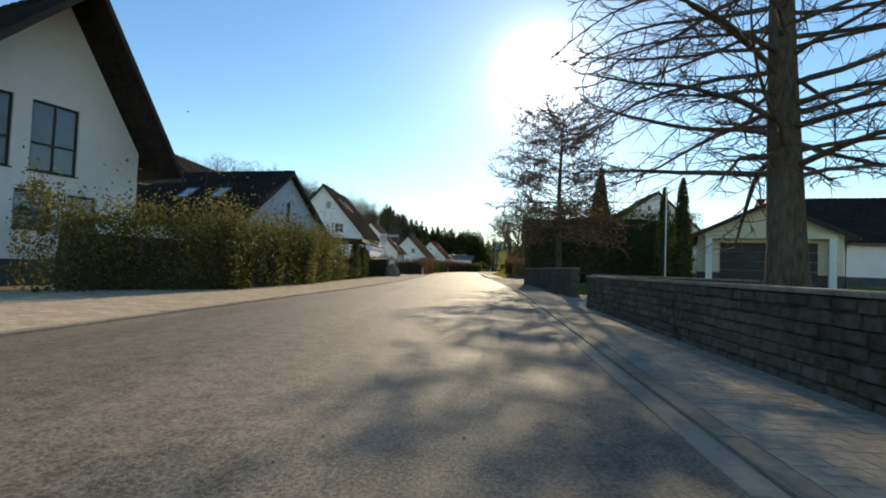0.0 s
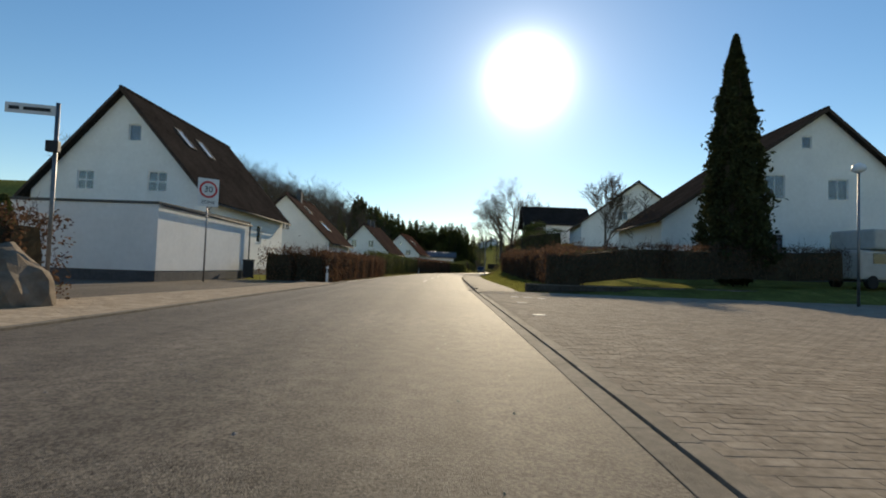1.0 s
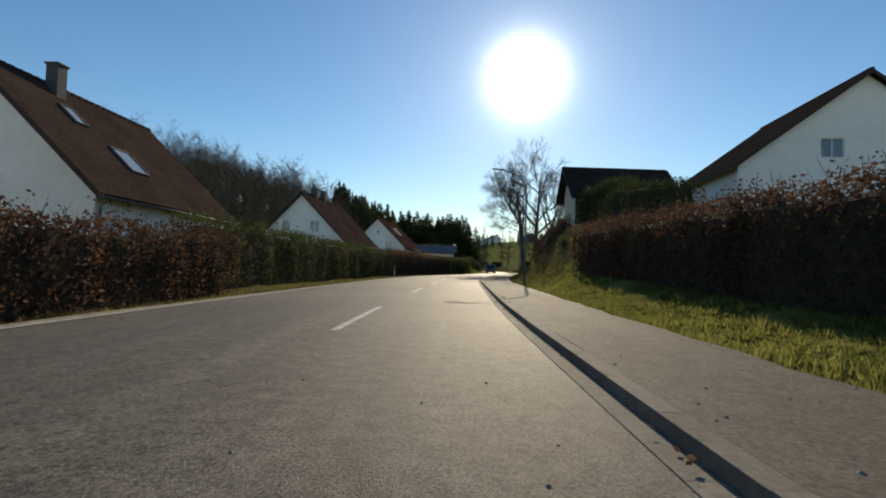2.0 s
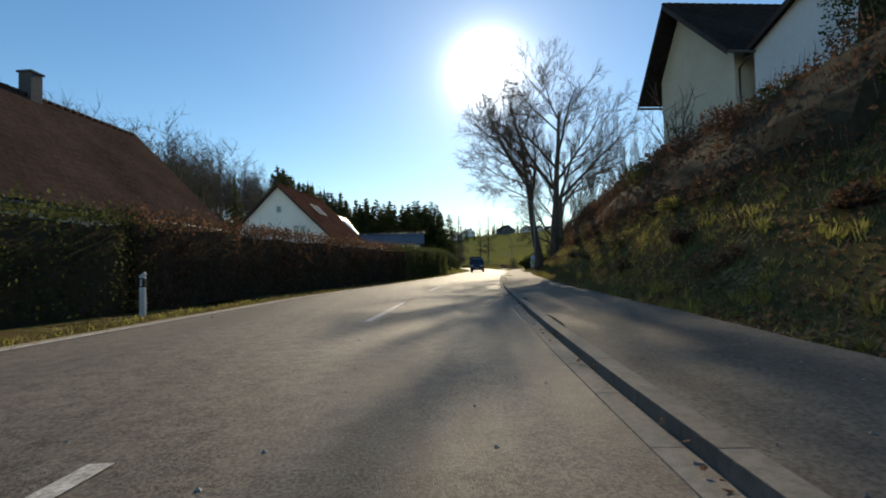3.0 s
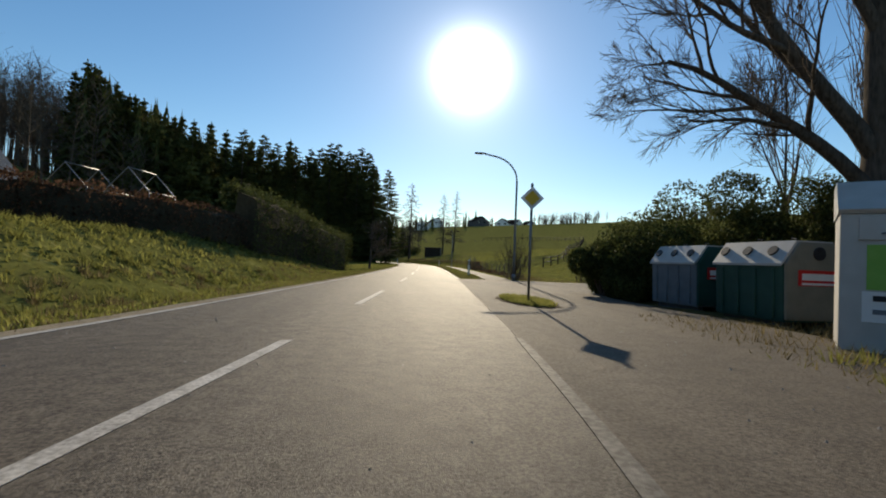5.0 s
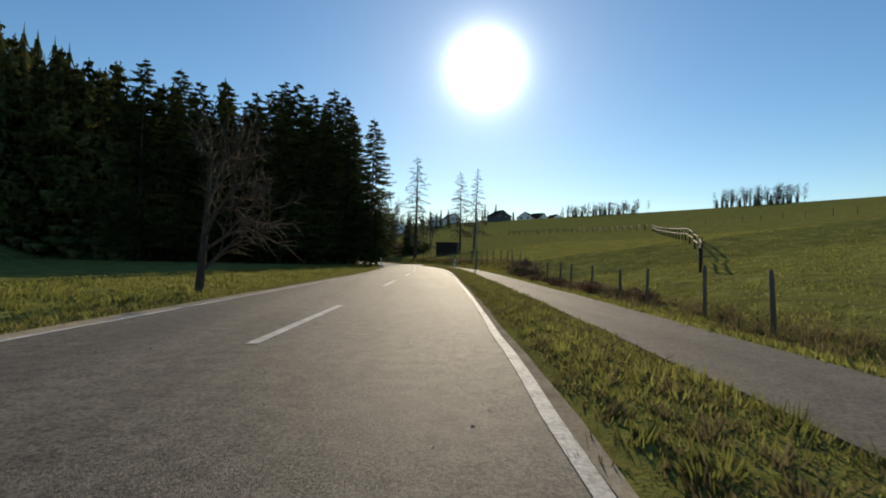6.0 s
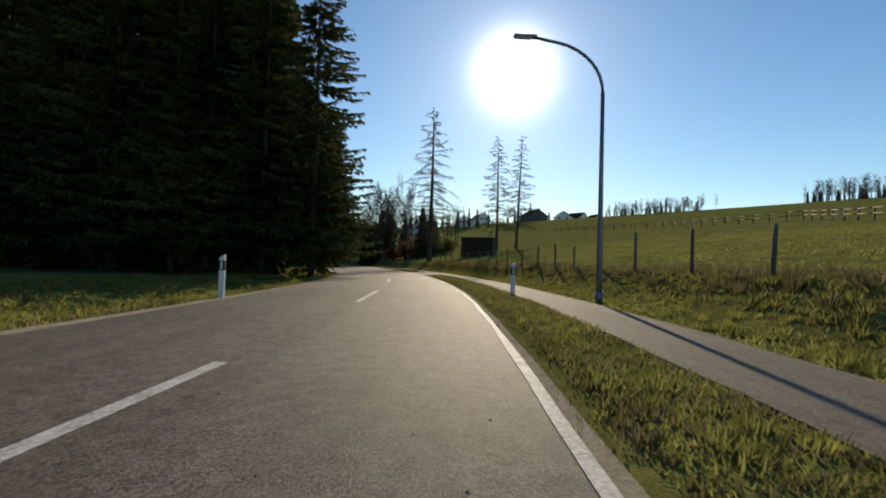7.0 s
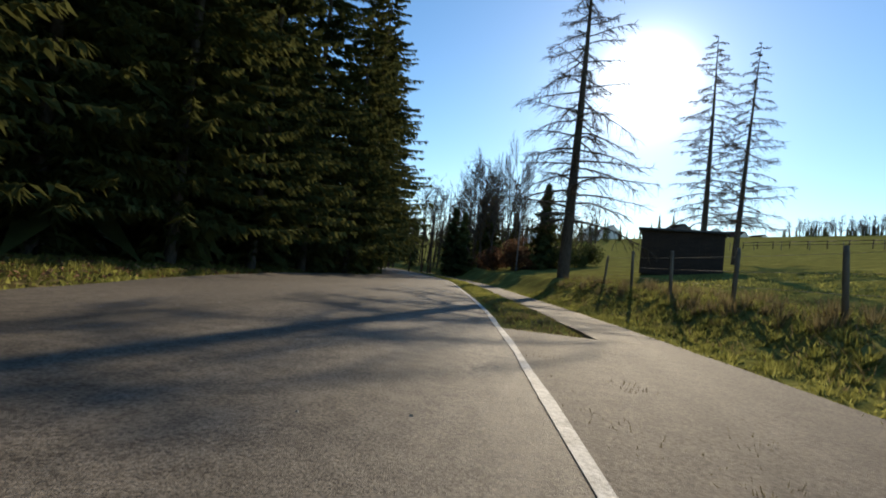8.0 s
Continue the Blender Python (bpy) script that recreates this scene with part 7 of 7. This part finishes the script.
end_dark = [(wrng.uniform(-40, 10), wrng.uniform(350, 400), wrng.uniform(6, 11)) for k in range(45)]
far_conifers("spruce_wood", end_dark, "dark trees beyond the bend", 7)
ridge = [(118 + 24 * f + wrng.uniform(-3, 8), 491 - 42 * f + wrng.uniform(-4, 8), wrng.uniform(5, 8)) for f in [k / 90 for k in range(90)]]
ridge += [(163 + 16 * f + wrng.uniform(-2, 6), 411 - 24 * f + wrng.uniform(-3, 6), wrng.uniform(6, 9)) for f in [k / 70 for k in range(70)]]
far_bare("bare_wood", ridge, "bare trees on the ridge of the meadow", 8, BARK)
far_conifers("hedgerow", [(a, b + 4, h * 0.6) for a, b, h in ridge[::2]], "dark hedgerow on the ridge of the meadow", 9)
valley = [(wrng.uniform(-120, 120), wrng.uniform(520, 900), wrng.uniform(8, 14)) for k in range(260)]
far_conifers("distant_wood", valley, "distant wooded slope across the valley", 10)


def far_house(x, y, turn, w, ln, eave, ridge_h, wall_mat, roof_mat):
    t = thing("distant_house", "small distant gabled house on the slope", "house", "distant houses", m=pose(x, y, on(x, y), 0, 0, turn))
    bm = bmesh.new()
    wall_face(bm, (-w / 2, 0, 0), (1, 0, 0), w, Top([(0, eave), (w / 2, ridge_h), (w, eave)]), [(w * 0.2, w * 0.38, 3.0, 4.3), (w * 0.62, w * 0.8, 3.0, 4.3)])
    box(bm, -w / 2 + 0.01, w / 2 - 0.01, 0.2, ln, -2, eave - 0.05)
    part("wall", bm, wall_mat, t)
    for s in (1, -1):
        a, b_, c, d = (s * (w / 2 + 0.5), -0.5, eave - 0.4), (s * (w / 2 + 0.5), ln + 0.5, eave - 0.4), (0, ln + 0.5, ridge_h + 0.15), (0, -0.5, ridge_h + 0.15)
        slab(t, "roof", *((a, b_, c, d) if s > 0 else (b_, a, d, c)), 0.2, roof_mat)
    for u in (0.29, 0.71):
        part("window", boxed(-w / 2 + w * u - w * 0.09, -w / 2 + w * u + w * 0.09, 0.1, 0.16, 3.0, 4.3), GLASS_CAR, t)


for x, y, tn, w, wm, rm in ((94, 548, 20, 14, PLINTH, TILE_DARK), (112, 556, -30, 12, RENDER_WHITE, TILE_DARK), (128, 562, 40, 13, RENDER_WHITE, TILE_RED), (64, 585, 10, 9, RENDER_WHITE, TILE_BLUE),
                            (20, 520, 10, 11, RENDER_WHITE, TILE_DARK), (48, 560, -10, 11, RENDER_WHITE, TILE_DARK), (66, 600, 30, 11, RENDER_WHITE, TILE_RED), (141, 570, 15, 11, RENDER_WHITE, TILE_DARK)):
    far_house(x, y, tn, w, 10, 4.2, 8.2, wm, rm)

# ------------------------------------------------------------ paving stones
paver_field("pavement", -8, 58, lambda y: float(np.interp(y, [-8, 12, 15, 44, 50, 58], [-11.5, -11.5, -8.95, -8.8, -8.1, -7.9])), lambda y: -ROAD_W - 0.16 - float(bulge(y)), lambda y, d: 0.03, "beige concrete paver footway", 1, y_near=(4, 14))
paver_field("pavement", -8, 54, 0.335, lambda y: float(np.interp(y, [-8, 13.5, 14, 20, 20.4, 35, 37.5, 45, 53, 53.2], [1.55, 1.55, 7.0, 7.0, 1.6, 1.75, 16, 24, 24, 3.0])),
            lambda y, d: kerb_height(y) - 0.004, "brownish grey concrete pavers of footway and forecourt", 2, lw=0.22, lh=0.11, mat=PAVER_GREY, y_near=(34, 44))
for x, y in ((1.0, 50.7), (1.4, 50.6), (1.8, 50.2), (0.7, 47.6), (0.4, 43.9)):
    solo("paint_mark", boxed(x - 0.13, x + 0.13, y - 0.12, y + 0.12, 0.02, kerb_height(y) + 0.004, bevel=0.004), LINE, "faded white paint mark on the footway", "paint mark", "paint marks")
strip("driveway", 58, 59.3, -ROAD_W - 9, -ROAD_W - 0.95, lambda y, d: 0.0, ASPHALT_OLD, "asphalt drive in front of the white garage", across=6, category="driveway")
strip("driveway", 44, 58, -ROAD_W - 14, lambda y: float(np.interp(y, [44, 50, 58], [-8.8, -8.1, -7.9])) - 0.01, lambda y, d: -0.012, ASPHALT_OLD, "asphalt yard beside the white garage", across=6, category="driveway")
strip("driveway", -20, 17, -ROAD_W - 12, lambda y: float(np.interp(y, [-8, 12, 15, 44], [-11.5, -11.5, -8.95, -8.8])) - 0.01, lambda y, d: -0.008, ASPHALT_OLD, "dark asphalt forecourt of the first house", across=6, category="driveway")


# ------------------------------------------------------------ grass, dry stalks, fallen leaves
def blades(name, y0, y1, d0, d1, n, h, mat, label, seed, wide=0.018, clump=0.0, lift=0.0):
    b = np.random.default_rng(seed)
    y = b.uniform(y0, y1, n)
    d = (d0(y) if callable(d0) else d0) + b.uniform(0, 1, n) * ((d1(y) if callable(d1) else d1) - (d0(y) if callable(d0) else d0))
    if clump:
        y = np.where(b.uniform(size=n) < clump, np.round(y / 0.33) * 0.33 + b.normal(size=n) * 0.05, y)
        d = np.where(b.uniform(size=n) < clump, np.round(d / 0.29) * 0.29 + b.normal(size=n) * 0.05, d)
    x = edge(y) + d
    z = land(x, y) + lift
    patch = 0.55 + 0.45 * np.sin(x * 2.1 + 1.3 * np.sin(y * 1.7)) * np.sin(y * 1.4 + x)
    hh = h * b.uniform(0.4, 1.3, n) * (0.55 + 0.6 * patch)
    a = b.uniform(0, math.tau, n)
    lean = b.normal(size=(n, 2)) * hh[:, None] * 0.55
    w = wide * b.uniform(0.6, 1.4, n)
    p0 = np.stack([x - np.cos(a) * w, y - np.sin(a) * w, z - 0.01], 1)
    p1 = np.stack([x + np.cos(a) * w, y + np.sin(a) * w, z - 0.01], 1)
    p2 = np.stack([x + lean[:, 0], y + lean[:, 1], z + hh], 1)
    verts = np.stack([p0, p1, p2], 1).reshape(-1, 3).tolist()
    faces = np.arange(3 * n).reshape(-1, 3).tolist()
    return solo(name, arrays(name, verts, faces, mat), mat, label, "grass", kind="stuff")


def leaves(name, y0, y1, d0, d1, n, label, seed, size=0.09, lift=0.03):
    b = np.random.default_rng(seed)
    y = b.uniform(y0, y1, n)
    d = d0 + (d1 - d0) * b.uniform(0, 1, n) ** 1.4
    x = edge(y) + d
    pts = np.stack([x, y, land(x, y) + lift + b.uniform(0, 0.05, n)], 1)
    return solo(name, card_cloud(name, pts, size, LITTER, seed, 0.75), LITTER, label, "leaves", kind="stuff")


blades("grass", 197, 272, 0.06, 1.46, 90000, 0.055, BLADE, "short green verge grass between road and path", 1, 0.009)
blades("grass", 283, 330, 0.2, 1.5, 9000, 0.08, BLADE, "short green verge grass beside the road", 2)
blades("dry_grass", 197, 290, 0.10, 1.5, 36000, 0.065, DRY_BLADE, "dry straw-coloured grass in the verge", 3, 0.014, 0.3)
blades("grass", 197, 300, 2.9, 7.5, 60000, 0.10, BLADE, "green grass beyond the cycle path", 4, 0.022, 0.4)
blades("dry_grass", 197, 300, 3.6, 7.8, 16000, 0.15, DRY_BLADE, "dry tufts along the meadow fence", 5, 0.016, 0.7)
blades("grass", 200, 300, 7.5, 34, 80000, 0.09, BLADE, "meadow grass on the slope", 6, 0.03, 0.3)
blades("grass", 62, 262, lambda y: -7.2 - bulge(y), lambda y: -5.75 - bulge(y), 46000, 0.09, BLADE, "green verge grass under the hedges", 7, 0.02, 0.3)
blades("dry_grass", 62, 262, lambda y: -7.0 - bulge(y), lambda y: -5.7 - bulge(y), 26000, 0.09, DRY_BLADE, "dry verge grass and stalks", 8, 0.016, 0.3)
blades("grass", 166, 262, -14, -7.0, 44000, 0.11, BLADE, "green grass on the low bank", 9, 0.03, 0.5)
blades("grass", 262, 330, -12, lambda y: -5.8 - np.interp(y, [270, 279, 285, 293, 301, 306], [0.0, 1.4, 2.4, 2.6, 1.3, 0.0]), 26000, 0.10, BLADE, "green grass strip in front of the wood", 10, 0.03, 0.3)
blades("grass", 54, 104, lambda y: np.interp(y, [54, 104], [2.0, 2.3]), 5.2, 46000, 0.10, BLADE, "bright green grass bank below the hedge", 11, 0.022, 0.4)
blades("grass", 100, 176, 2.55, 8.0, 26000, 0.13, BLADE, "patchy green grass on the steep bank", 12, 0.022, 0.7)
blades("dry_grass", 100, 180, 2.6, 9.5, 52000, 0.17, DRY_BLADE, "dry stalks and straw on the steep bank", 13, 0.014, 0.6)


def tufts(name, y0, y1, d0, d1, n, h, mat, label, seed, each=34):
    """Scattered tufts, each a bunch of long blades leaning outwards."""
    b = np.random.default_rng(seed)
    cy, cd = b.uniform(y0, y1, n), b.uniform(d0, d1, n)
    size = b.uniform(0.5, 1.5, n)
    y, d = np.repeat(cy, each), np.repeat(cd, each)
    sz = np.repeat(size, each)
    a, rad = b.uniform(0, math.tau, n * each), b.uniform(0, 1, n * each) ** 0.6 * 0.10 * sz
    x, y = edge(y) + d + np.cos(a) * rad, y + np.sin(a) * rad
    z = land(x, y)
    hh = h * sz * b.uniform(0.5, 1.1, n * each)
    out = (0.25 + 0.6 * b.uniform(0, 1, n * each)) * hh
    w = 0.009 * b.uniform(0.7, 1.5, n * each)
    p0 = np.stack([x - np.sin(a) * w, y + np.cos(a) * w, z - 0.01], 1)
    p1 = np.stack([x + np.sin(a) * w, y - np.cos(a) * w, z - 0.01], 1)
    p2 = np.stack([x + np.cos(a) * out, y + np.sin(a) * out, z + hh], 1)
    verts = np.stack([p0, p1, p2], 1).reshape(-1, 3).tolist()
    return solo(name, arrays(name, verts, np.arange(3 * n * each).reshape(-1, 3).tolist(), mat), mat, label, "grass", kind="stuff")


tufts("grass", 197, 272, 0.25, 1.4, 700, 0.10, BLADE, "taller tufts of green grass in the verge", 21)
tufts("dry_grass", 197, 285, 0.08, 1.45, 620, 0.075, DRY_BLADE, "dry brown tufts in the verge", 22)
tufts("grass", 215, 300, 3.3, 5.6, 1500, 0.14, BLADE, "thick green tufts on the slope beside the path", 23, 44)
tufts("dry_grass", 205, 300, 4.8, 6.6, 700, 0.30, DRY_BLADE, "long dry grass along the fence foot", 24)
tufts("grass", 56, 102, 2.2, 5.0, 800, 0.16, BLADE, "lush tufts on the grass bank below the hedge", 25, 40)
tufts("grass", 102, 176, 2.6, 6.8, 900, 0.20, BLADE, "green tufts on the steep bank", 26, 40)
tufts("dry_grass", 138, 174, 2.8, 8.5, 1100, 0.20, DRY_BLADE, "pale dry tufts on the steep bank", 30, 36)
tufts("dry_grass", 62, 200, -8.2, -6.6, 900, 0.14, DRY_BLADE, "dry tufts along the hedge foot", 27)
tufts("grass", 166, 262, -11.5, -6.2, 1500, 0.16, BLADE, "rough green tufts on the low bank", 28, 40)
tufts("grass", 262, 300, -12, -8.4, 500, 0.16, BLADE, "green tufts in front of the wood", 29, 40)
def grit(name, y0, y1, d0, d1, n, size, mat, label, seed, z=0.016):
    """Small flat chips and crumbs lying on the road."""
    b = np.random.default_rng(seed)
    y = b.uniform(y0, y1, n)
    d = d0 + (d1 - d0) * b.uniform(0, 1, n)
    x = edge(y) + d
    u = np.clip(-d / ROAD_W, 0, 1)
    zz = z + 0.12 * u * (1 - u) * (d < 0)
    verts, faces = [], []
    for px, py, pz, s, a in zip(x, y, zz, size * b.uniform(0.5, 1.6, n), b.uniform(0, math.tau, n)):
        v = len(verts)
        for k, f in enumerate(b.uniform(0.6, 1.2, 5)):
            verts.append((px + math.cos(a + k * 1.257) * s * f, py + math.sin(a + k * 1.257) * s * f, pz - 0.008))
        verts.append((px, py, pz + s * 0.25))
        faces += [(v + k, v + (k + 1) % 5, v + 5) for k in range(5)]
    return solo(name, arrays(name, verts, faces, mat), mat, label, "grit", kind="stuff")


grit("grit", -5, 300, -ROAD_W + 0.3, -0.2, 2600, 0.013, CONCRETE, "pale stone chips on the asphalt", 51, 0.006)
grit("grit", 60, 200, 0.4, 2.2, 900, 0.012, CONCRETE, "pale stone chips on the footway", 52, 0.10)
TAR = material("road_tar", (0.022, 0.020, 0.019), (0.045, 0.041, 0.038), 20, 0.6, 0.3, 60, 0.4, spec=0.2)


def crack(y, d0, d1, seed, wide=0.02):
    """A thin tarred crack that wanders over the road."""
    b = random.Random(seed)
    verts, faces = [], []
    n = max(4, int(abs(d1 - d0) / 0.16))
    yy = y
    for k in range(n + 1):
        d = d0 + (d1 - d0) * k / n
        yy += b.uniform(-0.07, 0.07)
        u = min(1, max(0, -d / ROAD_W))
        w = wide * b.uniform(0.4, 1.4)
        z = 0.12 * u * (1 - u) + 0.004
        x = float(edge(yy)) + d
        verts += [(x, yy - w, z), (x, yy + w, z)]
        if k:
            faces.append((2 * k - 2, 2 * k, 2 * k + 1, 2 * k - 1))
    part("crack", arrays("crack", verts, faces, TAR), None, road)


for k, (y, d0, d1) in enumerate(((22.4, -2.2, -0.2), (23.3, -4.9, -3.4), (47.0, -4.6, -0.4), (160.5, -1.6, -0.1))):
    crack(y, d0, d1, 70 + k)
leaves("fallen_leaves", 60, 157, 0.05, 0.45, 700, "dead leaves and crumbs in the gutter", 53, 0.05, 0.075)
leaves("fallen_leaves", 98, 174, 2.2, 8.5, 42000, "brown fallen leaves on the bank", 14)
leaves("fallen_leaves", 146, 172, 2.4, 8.0, 30000, "pale brown fallen leaves below the old tree", 18, 0.08, 0.05)
leaves("fallen_leaves", 262, 340, -12, -8.2, 9000, "brown needles and leaves under the spruces", 17, 0.10)
leaves("fallen_leaves", 60, 170, -7.6, -5.9, 5000, "brown fallen leaves along the verge", 15, 0.06)
leaves("fallen_leaves", 222, 262, 5.0, 7.5, 2500, "brown bramble leaves at the fence foot", 16, 0.08)

# weed growing from a crack of the footway
b = np.random.default_rng(77)
pts = np.stack([8.85 + b.normal(size=220) * 0.12, 140.5 + b.normal(size=220) * 0.04, 0.095 + np.abs(b.normal(size=220)) * 0.012], 1)
solo("weed", card_cloud("weed", pts, 0.035, LEAF_OLIVE, 77, 0.6), LEAF_OLIVE, "flat green weed growing from a crack in the footway", "plant", kind="stuff")

# grass island round the priority sign
b = np.random.default_rng(30)
m = 2600
aa, rr = b.uniform(0, math.tau, m), np.sqrt(b.uniform(0, 1, m))
gx, gy = 17.45 + np.cos(aa) * rr * 0.5, 182.6 + np.sin(aa) * rr * 1.5
verts = []
for x, y, h in zip(gx, gy, b.uniform(0.03, 0.12, m)):
    w = b.uniform(0.008, 0.018)
    verts += [(x - w, y, 0.015), (x + w, y + b.normal() * 0.01, 0.015), (x + b.normal() * 0.05, y + b.normal() * 0.05, 0.02 + h)]
solo("grass", arrays("grass", verts, [(3 * k, 3 * k + 1, 3 * k + 2) for k in range(m)], BLADE), BLADE, "grass island round the road sign", "grass", kind="stuff")
bm = bmesh.new()
ring = [bm.verts.new((17.45 + math.cos(k * math.tau / 28) * 0.6 * (1 + 0.12 * math.sin(k * 2.7)), 182.6 + math.sin(k * math.tau / 28) * 1.65 * (1 + 0.1 * math.sin(k * 1.9)), 0.014)) for k in range(28)]
top = bm.verts.new((17.45, 182.6, 0.05))
for k in range(28):
    bm.faces.new((ring[k], ring[(k + 1) % 28], top))
solo("soil_island", bm, SOIL, "bare soil island in the asphalt", "soil", kind="structure")
